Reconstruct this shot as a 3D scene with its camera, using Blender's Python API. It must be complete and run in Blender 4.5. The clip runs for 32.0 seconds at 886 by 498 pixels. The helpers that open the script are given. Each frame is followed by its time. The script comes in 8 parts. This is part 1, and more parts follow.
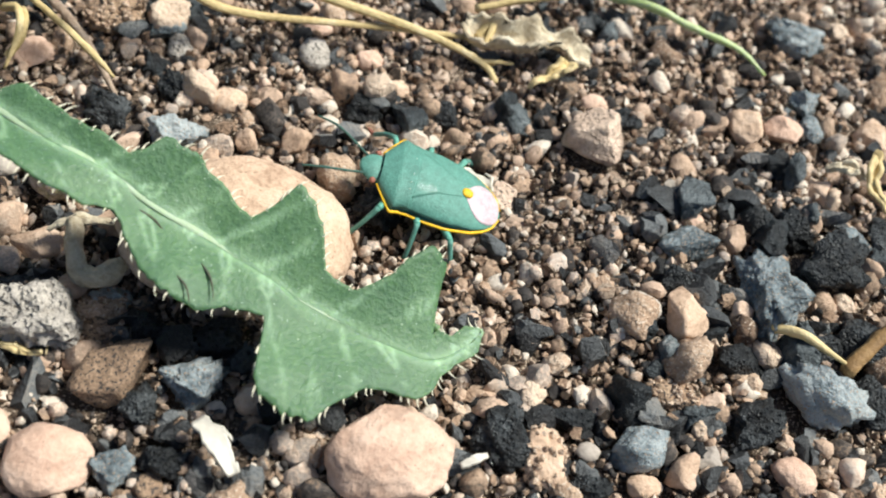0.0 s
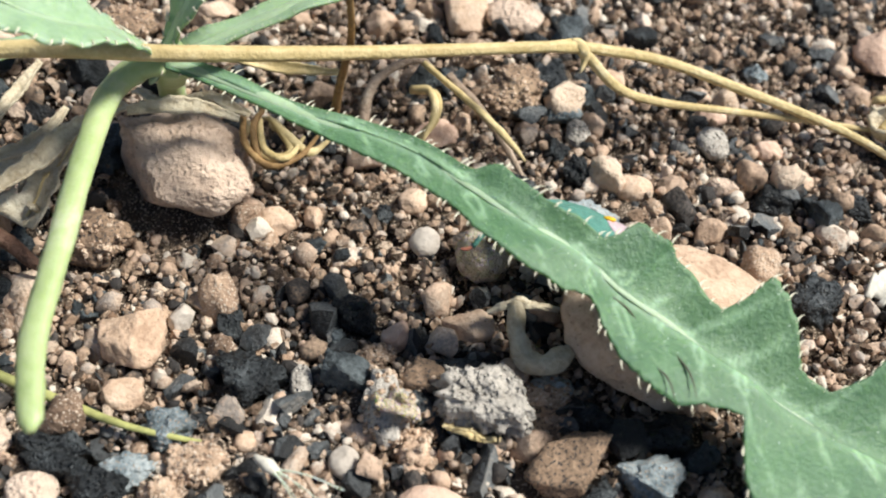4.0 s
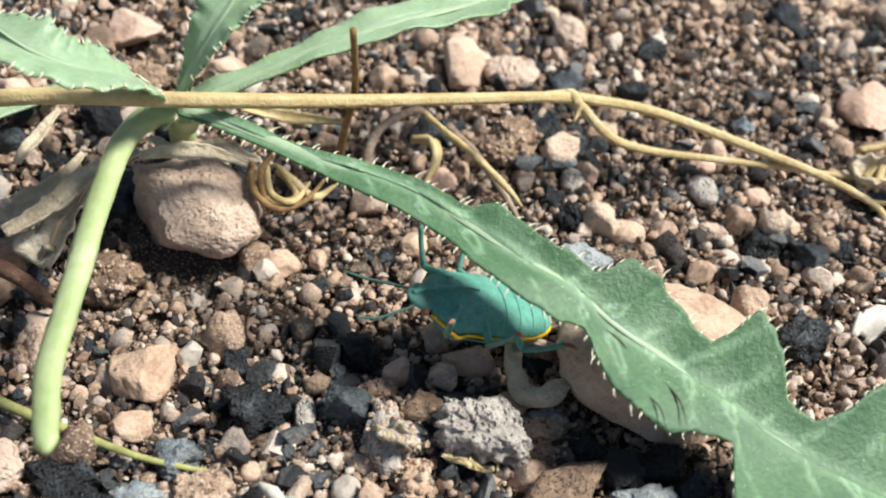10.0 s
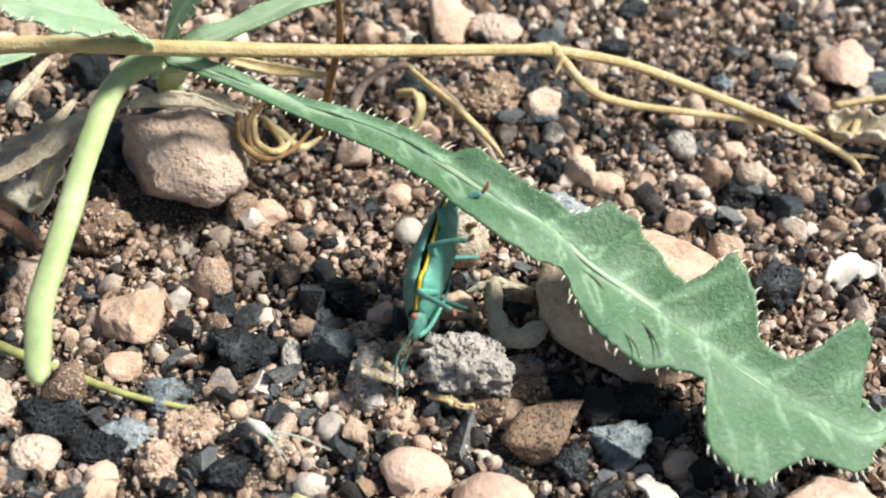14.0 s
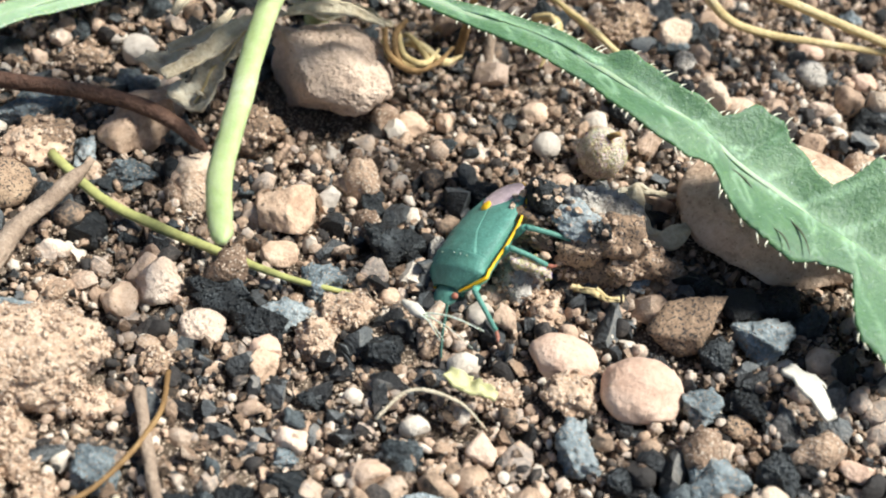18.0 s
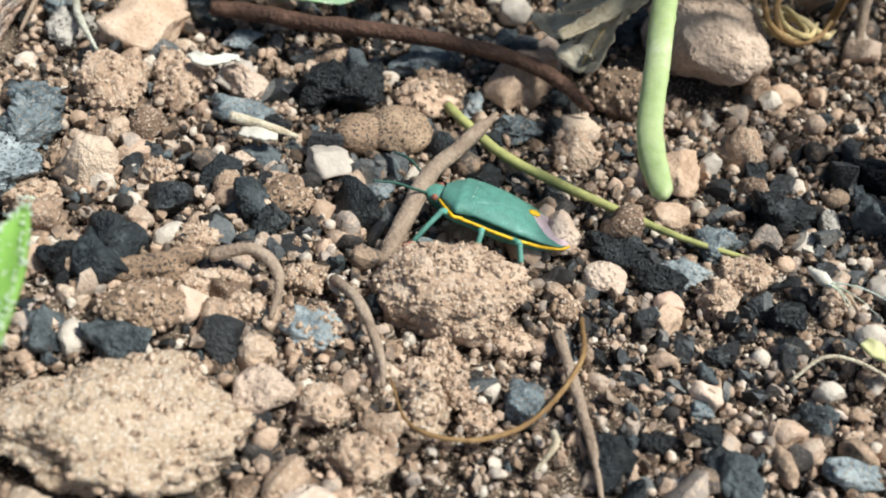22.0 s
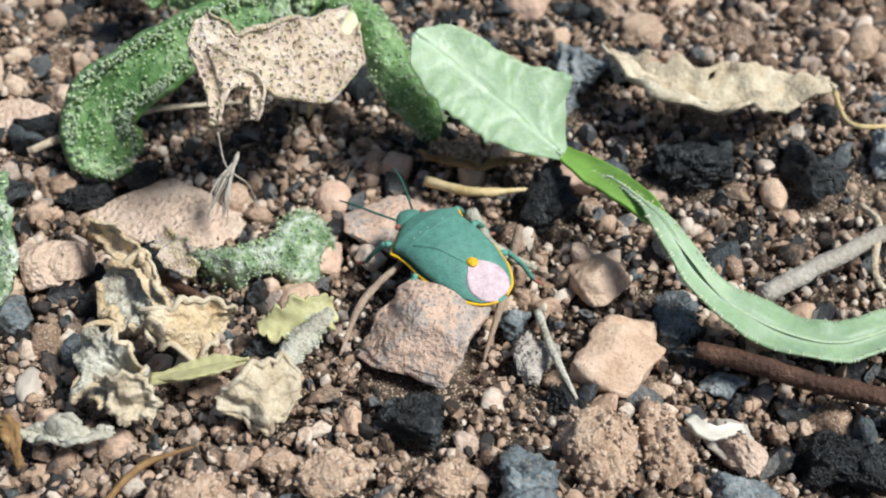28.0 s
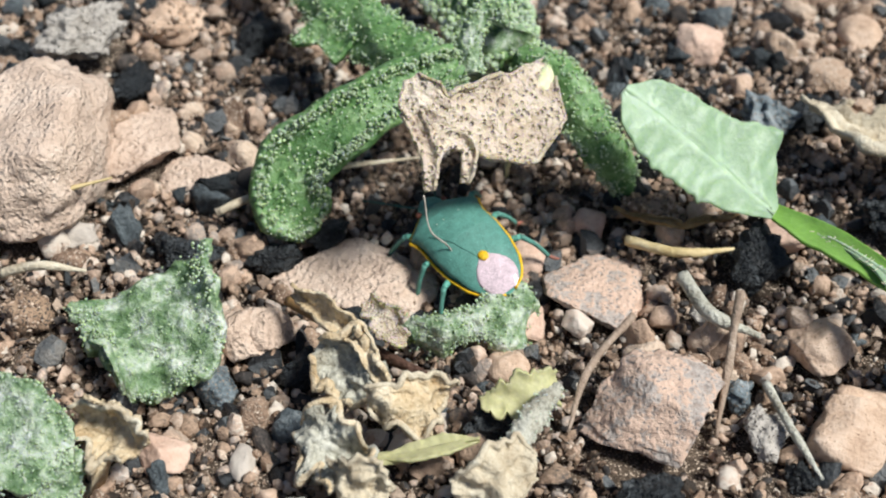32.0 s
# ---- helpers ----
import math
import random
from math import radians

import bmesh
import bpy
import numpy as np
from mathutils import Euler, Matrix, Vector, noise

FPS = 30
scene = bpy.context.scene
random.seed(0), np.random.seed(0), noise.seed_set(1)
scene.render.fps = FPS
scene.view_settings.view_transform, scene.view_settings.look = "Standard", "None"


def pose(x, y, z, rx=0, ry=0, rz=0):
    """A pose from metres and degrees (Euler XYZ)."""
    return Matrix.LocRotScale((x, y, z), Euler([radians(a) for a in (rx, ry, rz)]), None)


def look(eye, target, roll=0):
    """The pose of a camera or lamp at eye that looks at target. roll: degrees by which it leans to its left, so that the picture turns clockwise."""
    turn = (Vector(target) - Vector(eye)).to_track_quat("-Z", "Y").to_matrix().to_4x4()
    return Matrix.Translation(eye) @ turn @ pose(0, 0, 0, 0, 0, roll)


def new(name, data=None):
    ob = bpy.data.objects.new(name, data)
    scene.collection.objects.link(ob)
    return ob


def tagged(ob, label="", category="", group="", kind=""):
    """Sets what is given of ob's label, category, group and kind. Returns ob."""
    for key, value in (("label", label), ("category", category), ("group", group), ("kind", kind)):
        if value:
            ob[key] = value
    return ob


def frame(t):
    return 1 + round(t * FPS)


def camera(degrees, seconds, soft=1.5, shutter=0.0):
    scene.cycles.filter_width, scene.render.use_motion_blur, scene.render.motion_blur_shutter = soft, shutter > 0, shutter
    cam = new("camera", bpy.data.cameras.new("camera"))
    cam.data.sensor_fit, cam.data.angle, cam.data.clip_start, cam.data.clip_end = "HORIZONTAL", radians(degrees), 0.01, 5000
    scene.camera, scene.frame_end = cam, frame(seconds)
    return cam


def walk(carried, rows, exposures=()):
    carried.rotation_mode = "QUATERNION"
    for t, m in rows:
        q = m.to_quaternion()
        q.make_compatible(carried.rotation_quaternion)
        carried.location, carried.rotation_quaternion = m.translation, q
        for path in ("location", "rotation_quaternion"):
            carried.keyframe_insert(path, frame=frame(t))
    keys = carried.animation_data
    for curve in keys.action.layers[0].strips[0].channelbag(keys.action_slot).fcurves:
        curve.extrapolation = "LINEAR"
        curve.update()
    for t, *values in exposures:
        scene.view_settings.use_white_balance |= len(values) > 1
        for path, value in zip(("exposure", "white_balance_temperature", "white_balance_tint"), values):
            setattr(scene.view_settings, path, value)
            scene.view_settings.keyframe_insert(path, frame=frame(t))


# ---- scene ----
import itertools

cam = camera(45.0, 32.0, soft=2.0)
cam.data.dof.use_dof = True
cam.data.dof.focus_distance = 0.090
cam.data.dof.aperture_fstop = 38.0

walk(cam, [
    (0.0, pose(-0.00000, -0.06156, 0.07881, 33.856, -10.185, 8.320)),
    (0.5, pose(-0.00526, -0.05857, 0.07690, 34.271, -9.780, 9.398)),
    (1.0, pose(-0.00949, -0.05664, 0.07564, 34.883, -8.890, 10.734)),
    (1.5, pose(-0.01330, -0.05466, 0.07596, 35.432, -8.525, 11.331)),
    (2.0, pose(-0.01705, -0.05802, 0.07487, 35.919, -7.562, 12.530)),
    (2.5, pose(-0.02097, -0.06022, 0.07335, 34.816, -5.961, 14.413)),
    (3.0, pose(-0.02130, -0.06030, 0.07345, 35.647, -6.349, 14.033)),
    (3.5, pose(-0.02482, -0.06284, 0.07192, 35.528, -5.917, 14.323)),
    (4.0, pose(-0.02463, -0.06463, 0.07240, 37.950, -5.913, 14.455)),
    (4.5, pose(-0.02414, -0.06599, 0.07340, 40.291, -6.158, 13.984)),
    (6.5, pose(-0.02168, -0.06534, 0.07278, 41.550, -6.970, 12.944)),
    (7.0, pose(-0.02231, -0.06567, 0.07408, 41.965, -6.649, 13.276)),
    (7.5, pose(-0.02200, -0.06466, 0.07522, 42.508, -6.839, 12.813)),
    (8.0, pose(-0.02141, -0.06588, 0.07395, 42.522, -6.896, 12.717)),
    (8.5, pose(-0.02160, -0.06623, 0.07418, 42.097, -6.886, 12.732)),
    (9.0, pose(-0.02242, -0.06620, 0.07532, 42.135, -6.089, 13.501)),
    (9.5, pose(-0.02365, -0.06743, 0.07482, 41.766, -5.785, 14.216)),
    (10.0, pose(-0.02344, -0.06889, 0.07333, 41.833, -5.816, 14.484)),
    (10.5, pose(-0.02369, -0.06945, 0.07263, 40.935, -5.715, 14.151)),
    (11.0, pose(-0.02324, -0.07093, 0.07262, 41.248, -5.879, 14.188)),
    (11.5, pose(-0.02180, -0.07091, 0.07400, 40.479, -5.915, 14.358)),
    (12.0, pose(-0.02085, -0.07117, 0.07427, 41.021, -6.073, 14.082)),
    (12.5, pose(-0.02079, -0.07191, 0.07408, 40.884, -5.850, 14.141)),
    (13.0, pose(-0.02055, -0.07222, 0.07375, 41.018, -6.247, 13.885)),
    (13.5, pose(-0.02116, -0.07182, 0.07356, 40.602, -6.185, 14.067)),
    (15.5, pose(-0.02243, -0.07717, 0.07032, 42.329, -6.241, 14.419)),
    (16.0, pose(-0.02270, -0.07859, 0.06969, 40.575, -5.435, 15.757)),
    (16.5, pose(-0.02401, -0.07888, 0.06964, 41.629, -6.081, 16.049)),
    (17.0, pose(-0.02495, -0.08015, 0.06866, 41.513, -6.123, 16.304)),
    (17.5, pose(-0.02507, -0.07999, 0.06912, 41.058, -5.336, 16.956)),
    (18.0, pose(-0.02646, -0.08304, 0.06864, 40.966, -5.187, 17.512)),
    (18.5, pose(-0.02659, -0.08466, 0.06894, 40.274, -4.922, 18.292)),
    (19.0, pose(-0.02680, -0.08564, 0.06997, 39.986, -4.997, 18.282)),
    (19.5, pose(-0.02680, -0.08941, 0.07109, 38.910, -4.177, 19.752)),
    (20.0, pose(-0.02972, -0.09351, 0.07125, 39.156, -3.615, 20.733)),
    (20.5, pose(-0.03211, -0.09465, 0.07406, 39.416, -3.153, 21.384)),
    (21.0, pose(-0.03713, -0.09467, 0.07068, 38.941, -2.348, 23.542)),
    (21.5, pose(-0.04035, -0.09367, 0.07018, 38.585, -1.473, 25.076)),
    (22.0, pose(-0.04434, -0.09369, 0.06817, 39.488, -1.565, 25.984)),
    (22.5, pose(-0.04726, -0.09366, 0.06699, 39.753, -1.008, 26.871)),
    (23.0, pose(-0.05046, -0.09359, 0.06734, 40.973, -0.407, 27.862)),
    (23.5, pose(-0.05414, -0.09320, 0.06647, 41.290, 0.573, 29.376)),
    (24.0, pose(-0.05794, -0.09211, 0.06698, 42.534, 1.562, 31.088)),
    (24.5, pose(-0.06110, -0.09199, 0.06636, 42.615, 2.264, 32.302)),
    (25.0, pose(-0.06507, -0.09110, 0.06620, 43.071, 2.363, 32.734)),
    (25.5, pose(-0.07249, -0.08904, 0.06679, 45.198, 1.031, 33.802)),
    (27.5, pose(-0.08609, -0.08463, 0.07505, 41.647, -1.531, 32.531)),
    (28.0, pose(-0.08917, -0.08485, 0.07543, 41.720, -1.137, 33.572)),
    (28.5, pose(-0.09375, -0.08581, 0.07702, 42.121, -0.558, 34.492)),
    (29.0, pose(-0.09829, -0.08807, 0.07690, 42.365, 0.181, 35.464)),
    (29.5, pose(-0.10073, -0.08989, 0.07670, 41.951, 0.118, 35.415)),
    (30.0, pose(-0.10087, -0.08958, 0.07729, 42.113, 0.005, 35.117)),
    (30.5, pose(-0.10242, -0.09373, 0.07930, 42.871, 0.621, 35.370)),
    (31.0, pose(-0.10199, -0.09397, 0.08251, 44.264, 0.598, 35.039)),
    (31.5, pose(-0.10489, -0.09045, 0.07675, 42.632, 0.248, 35.068)),
    (32.0, pose(-0.10551, -0.08852, 0.07555, 42.394, 0.459, 34.596)),
], exposures=[(0.0, 0.69, 6700, 8), (1.0, 0.77, 6690, 9), (3.0, 0.72, 6680, 9), (12.0, 0.70, 6640, 11), (15.5, 0.93, 6640, 9), (18.0, 0.93, 6600, 8), (20.5, 0.65, 6540, 7), (25.0, 0.52, 6440, 8), (28.0, 0.36, 6400, 10), (32.0, 0.36, 6400, 10)])

# ---- world and sun: bright hazy daylight ----
world = bpy.data.worlds.new("sky")
scene.world = world
world.use_nodes = True
wn = world.node_tree.nodes
sky = wn.new("ShaderNodeTexSky")
sky.sky_type = "NISHITA"
sky.sun_disc = False
SUN_ELEVATION, SUN_AZIMUTH = 57.0, 68.0
sky.sun_elevation, sky.sun_rotation = radians(SUN_ELEVATION), radians(SUN_AZIMUTH)
wn["Background"].inputs["Strength"].default_value = 0.055
world.node_tree.links.new(sky.outputs[0], wn["Background"].inputs["Color"])
sun = new("sun", bpy.data.lights.new("sun", "SUN"))
sun.data.energy, sun.data.angle, sun.data.color = 4.0, radians(14), (1.0, 1.0, 0.955)
sun_from = Vector((math.sin(radians(SUN_AZIMUTH)) * math.cos(radians(SUN_ELEVATION)),
                   math.cos(radians(SUN_AZIMUTH)) * math.cos(radians(SUN_ELEVATION)), math.sin(radians(SUN_ELEVATION))))
sun.matrix_world = look(sun_from * 2.0, (0, 0, 0))

CM = 0.01  # plan numbers below are in centimetres


# ---- small tools ----
def ground_z(x, y):
    """Height of the soil, in centimetres, over the plan."""
    z = np.zeros_like(np.asarray(x, float))
    for cx, cy, a in HUMPS:
        z = z + a * np.exp(-((x - cx) ** 2 + (y - cy) ** 2) / (2 * 2.4 ** 2))
    return z


HUMPS = [
    (-18.6, -6.0, 0.29),
    (-18.6, -2.8, 0.32),
    (-15.4, -6.0, -0.19),
    (-15.4, -2.8, -0.31),
    (-12.2, -6.0, 0.24),
    (-12.2, -2.8, -0.07),
    (-12.2, 0.4, 0.27),
    (-12.2, 3.6, -0.36),
    (-9.0, -6.0, 0.43),
    (-9.0, -2.8, -0.44),
    (-9.0, 0.4, 0.35),
    (-5.8, -6.0, -0.09),
    (-5.8, -2.8, -0.16),
    (-5.8, 0.4, -0.34),
    (-2.6, -6.0, -0.14),
    (-2.6, -2.8, 0.14),
    (-2.6, 0.4, -0.07),
    (-2.6, 3.6, 0.05),
    (0.6, -2.8, 0.12),
    (0.6, 0.4, -0.12),
    (0.6, 3.6, -0.03),
    (3.8, 0.4, 0.31),
]


def gz(x, y):
    return float(ground_z(x, y))


def finish(name, bm, material, smooth=True):
    """A mesh in metres from a bmesh in centimetres."""
    me = bpy.data.meshes.new(name)
    bmesh.ops.scale(bm, vec=(CM, CM, CM), verts=bm.verts)
    if smooth:
        for f in bm.faces:
            f.smooth = True
    bm.to_mesh(me)
    bm.free()
    me.materials.append(material)
    return me


def part(name, bm, material, parent, label="", smooth=True):
    ob = new(name, finish(name, bm, material, smooth))
    ob.parent = parent
    if label:
        ob["label"] = label
    return ob


def thing(name, x, y, z, label, category, group=""):
    """An Empty at the base of a thing, whose parts are built round it in centimetres."""
    ob = new(name)
    ob.empty_display_size = 0.002
    ob.location = (x * CM, y * CM, z * CM)
    return tagged(ob, label, category, group)


def spline(points, n):
    """n + 1 points of a Catmull-Rom curve through the given ones."""
    p = [Vector(q) for q in points]
    p = [2 * p[0] - p[1]] + p + [2 * p[-1] - p[-2]]
    out = []
    for k in range(n + 1):
        u = k / n * (len(p) - 3)
        i = min(int(u), len(p) - 4)
        f = u - i
        a, b, c, d = p[i:i + 4]
        out.append(0.5 * (2 * b + (c - a) * f + (2 * a - 5 * b + 4 * c - d) * f * f + (3 * b - a - 3 * c + d) * f ** 3))
    return out


def lerp_table(table, s):
    xs = [a for a, _ in table]
    return float(np.interp(s, xs, [b for _, b in table]))


def tube(bm, points, radii, n=16, sides=8, wobble=0.0, flat=1.0, seed=0, ribs=0):
    """A closed tube along a curve; radii: a table of (0..1, radius); flat: height of its section over its width."""
    pts = spline(points, n)
    rings = []
    side = None
    for i, p in enumerate(pts):
        t = (pts[min(i + 1, n)] - pts[max(i - 1, 0)]).normalized()
        if side is None:
            side = t.cross(Vector((0, 0, 1)))
            if side.length < 0.1:
                side = t.cross(Vector((0, 1, 0)))
        side = (side - t * side.dot(t)).normalized()
        up = side.cross(t)
        r = lerp_table(radii, i / n)
        ring = []
        for k in range(sides):
            a = 2 * math.pi * k / sides
            w = 1 + wobble * noise.noise(p * 6 + Vector((k * 1.7, seed, 0))) + (0.09 * math.cos(ribs * a) if ribs else 0.0)
            ring.append(bm.verts.new(p + side * (r * w * math.cos(a)) + up * (r * w * flat * math.sin(a))))
        rings.append(ring)
    for a, b in zip(rings, rings[1:]):
        for k in range(sides):
            bm.faces.new((a[k], a[(k + 1) % sides], b[(k + 1) % sides], b[k]))
    bm.faces.new(rings[0][::-1])
    bm.faces.new(rings[-1])
    return bm


# ---- materials ----
def material(name, ramp, scale, rough=0.85, bump=0.4, fine=6.0, speck=None, speck_at=0.72, per_object=0.0, island=0.0, gloss_var=0.0,
             pores=0.0, subsurface=0.0):
    """A mineral or plant surface: colour ramp over noise of two scales, with bump, specks and pores. scale: per metre."""
    m = bpy.data.materials.new(name)
    m.use_nodes = True
    nt = m.node_tree
    bsdf = nt.nodes["Principled BSDF"]

    def node(kind, **values):
        n = nt.nodes.new(kind)
        for k, v in values.items():
            n.inputs[k].default_value = v
        return n

    co = nt.nodes.new("ShaderNodeTexCoord")
    add = nt.nodes.new("ShaderNodeVectorMath")
    add.operation = "ADD"
    info = nt.nodes.new("ShaderNodeObjectInfo")
    geo = nt.nodes.new("ShaderNodeNewGeometry")
    nt.links.new(co.outputs["Object"], add.inputs[0])
    nt.links.new(info.outputs["Random"], add.inputs[1])
    big = node("ShaderNodeTexNoise", Scale=scale, Detail=5.0, Roughness=0.6)
    small = node("ShaderNodeTexNoise", Scale=scale * fine, Detail=3.0, Roughness=0.65)
    for n in (big, small):
        nt.links.new(add.outputs[0], n.inputs["Vector"])
    mix = node("ShaderNodeMath", )
    mix.operation = "MULTIPLY_ADD"
    nt.links.new(small.outputs["Fac"], mix.inputs[0])
    mix.inputs[1].default_value = 0.45
    half = node("ShaderNodeMath")
    half.operation = "MULTIPLY_ADD"
    nt.links.new(big.outputs["Fac"], half.inputs[0])
    half.inputs[1].default_value = 0.75
    half.inputs[2].default_value = -0.1
    nt.links.new(half.outputs[0], mix.inputs[2])
    last = mix.outputs[0]
    for amount, source in ((per_object, info.outputs["Random"]), (island, geo.outputs["Random Per Island"])):
        if amount:
            more = node("ShaderNodeMath")
            more.operation = "MULTIPLY_ADD"
            shift = node("ShaderNodeMath")
            shift.operation = "SUBTRACT"
            nt.links.new(source, shift.inputs[0])
            shift.inputs[1].default_value = 0.5
            nt.links.new(shift.outputs[0], more.inputs[0])
            more.inputs[1].default_value = amount
            nt.links.new(last, more.inputs[2])
            last = more.outputs[0]
    cr = nt.nodes.new("ShaderNodeValToRGB")
    el = cr.color_ramp.elements
    while len(el) > 1:
        el.remove(el[-1])
    for i, (at, c) in enumerate(ramp):
        e = el[0] if i == 0 else el.new(at)
        e.position, e.color = at, (*c, 1)
    nt.links.new(last, cr.inputs["Fac"])
    colour = cr.outputs["Color"]
    if speck:
        vor = node("ShaderNodeTexNoise", Scale=scale * fine * 2.2, Detail=1.0)
        nt.links.new(add.outputs[0], vor.inputs["Vector"])
        cut = nt.nodes.new("ShaderNodeMapRange")
        cut.inputs["From Min"].default_value, cut.inputs["From Max"].default_value = speck_at - 0.06, speck_at
        nt.links.new(vor.outputs["Fac"], cut.inputs["Value"])
        mx = nt.nodes.new("ShaderNodeMix")
        mx.data_type = "RGBA"
        nt.links.new(cut.outputs[0], mx.inputs[0])
        nt.links.new(colour, mx.inputs[6])
        mx.inputs[7].default_value = (*speck, 1)
        colour = mx.outputs[2]
    nt.links.new(colour, bsdf.inputs["Base Color"])
    bsdf.inputs["Roughness"].default_value = rough
    bsdf.inputs["Specular IOR Level"].default_value = 0.35
    if gloss_var:
        mr = nt.nodes.new("ShaderNodeMapRange")
        mr.inputs["To Min"].default_value, mr.inputs["To Max"].default_value = rough - gloss_var, rough + gloss_var
        nt.links.new(small.outputs["Fac"], mr.inputs["Value"])
        nt.links.new(mr.outputs[0], bsdf.inputs["Roughness"])
    if subsurface:
        bsdf.inputs["Subsurface Weight"].default_value = subsurface
        bsdf.inputs["Subsurface Radius"].default_value = (0.0006, 0.0008, 0.0002)
        bsdf.inputs["Subsurface Scale"].default_value = 1.0
    height = small.outputs["Fac"]
    if pores:
        pv = node("ShaderNodeTexVoronoi", Scale=scale * fine * 0.9)
        nt.links.new(add.outputs[0], pv.inputs["Vector"])
        pr = nt.nodes.new("ShaderNodeMapRange")
        pr.inputs["From Min"].default_value, pr.inputs["From Max"].default_value = 0.12, 0.4
        nt.links.new(pv.outputs["Distance"], pr.inputs["Value"])
        pm = node("ShaderNodeMath")
        pm.operation = "MULTIPLY_ADD"
        nt.links.new(pr.outputs[0], pm.inputs[0])
        pm.inputs[1].default_value = pores
        nt.links.new(small.outputs["Fac"], pm.inputs[2])
        height = pm.outputs[0]
    bp = nt.nodes.new("ShaderNodeBump")
    bp.inputs["Strength"].default_value = bump
    bp.inputs["Distance"].default_value = 0.0006
    nt.links.new(height, bp.inputs["Height"])
    nt.links.new(bp.outputs["Normal"], bsdf.inputs["Normal"])
    return m


def plain(name, colour, rough=0.6, spec=0.4, subsurface=0.0, scale=900.0, vary=0.15, bump=0.15):
    lo = tuple(max(0.0, c * (1 - vary)) for c in colour)
    hi = tuple(min(1.0, c * (1 + vary)) for c in colour)
    m = material(name, [(0.3, lo), (0.7, hi)], scale, rough=rough, bump=bump, subsurface=subsurface)
    m.node_tree.nodes["Principled BSDF"].inputs["Specular IOR Level"].default_value = spec
    return m


M = {
    "pale": material("pale_limestone", [(0.3, (0.40, 0.29, 0.22)), (0.5, (0.61, 0.46, 0.355)), (0.72, (0.72, 0.58, 0.47))], 260, bump=1.0, speck=(0.30, 0.23, 0.18), speck_at=0.74, per_object=0.12, pores=0.3),
    "tan": material("tan_sandstone", [(0.28, (0.32, 0.205, 0.135)), (0.5, (0.56, 0.395, 0.28)), (0.72, (0.68, 0.52, 0.395))], 300, bump=0.45, speck=(0.25, 0.16, 0.10), speck_at=0.74, per_object=0.18),
    "pink": material("pinkish_pebble", [(0.3, (0.46, 0.29, 0.21)), (0.55, (0.63, 0.44, 0.335)), (0.75, (0.70, 0.53, 0.42))], 260, rough=0.8, bump=0.45, speck=(0.36, 0.25, 0.19), speck_at=0.76, per_object=0.12),
    "white": material("white_pebble", [(0.3, (0.36, 0.31, 0.265)), (0.6, (0.51, 0.45, 0.385))], 300, rough=0.7, bump=0.25, per_object=0.1),
    "clod": material("red_soil_clod", [(0.28, (0.26, 0.165, 0.105)), (0.5, (0.50, 0.35, 0.245)), (0.72, (0.68, 0.52, 0.39))], 420, rough=0.95, bump=0.9, fine=5, speck=(0.62, 0.52, 0.42), speck_at=0.66, per_object=0.12),
    "sandy": material("sandy_clod", [(0.28, (0.29, 0.20, 0.13)), (0.5, (0.48, 0.355, 0.25)), (0.72, (0.62, 0.48, 0.36))], 420, rough=0.95, bump=0.9, fine=5, speck=(0.68, 0.60, 0.50), speck_at=0.64, per_object=0.1),
    "brown": material("brown_stone", [(0.28, (0.12, 0.08, 0.055)), (0.5, (0.30, 0.20, 0.13)), (0.72, (0.46, 0.33, 0.22))], 330, bump=0.55, speck=(0.06, 0.05, 0.045), speck_at=0.62, per_object=0.15),
    # the ramp's blue-grey upper end paints highlights into the black slag
    "coal": material("black_slag", [(0.3, (0.007, 0.008, 0.009)), (0.50, (0.022, 0.025, 0.027)), (0.62, (0.065, 0.073, 0.077)), (0.76, (0.16, 0.17, 0.172))], 420, rough=0.45, bump=1.0, gloss_var=0.18, pores=0.6, per_object=0.1),
    "slate": material("blue_grey_slag", [(0.3, (0.04, 0.053, 0.06)), (0.48, (0.175, 0.215, 0.232)), (0.66, (0.39, 0.43, 0.435))], 420, rough=0.6, bump=0.8, gloss_var=0.15, speck=(0.36, 0.26, 0.18), speck_at=0.68, per_object=0.2),
    "slab": material("pitted_blue_grey_slag", [(0.3, (0.11, 0.135, 0.145)), (0.46, (0.27, 0.31, 0.325)), (0.66, (0.50, 0.535, 0.535))], 260, rough=0.7, bump=1.0, pores=0.6, speck=(0.06, 0.07, 0.075), speck_at=0.66),
    "pumice": material("grey_pumice", [(0.3, (0.28, 0.25, 0.215)), (0.5, (0.45, 0.41, 0.36)), (0.75, (0.58, 0.53, 0.47))], 320, bump=0.8, pores=1.0, speck=(0.10, 0.085, 0.07), speck_at=0.72, per_object=0.08),
    "mixed": material("mottled_porous_stone", [(0.3, (0.28, 0.21, 0.17)), (0.42, (0.42, 0.37, 0.33)), (0.50, (0.58, 0.41, 0.31)), (0.62, (0.66, 0.47, 0.36)), (0.76, (0.76, 0.62, 0.51))], 300, bump=0.8, fine=5, speck=(0.24, 0.21, 0.19), speck_at=0.68, per_object=0.1),
}
for dark in (M["coal"], M["slate"]):
    dark.node_tree.nodes["Principled BSDF"].inputs["Specular IOR Level"].default_value = 0.35
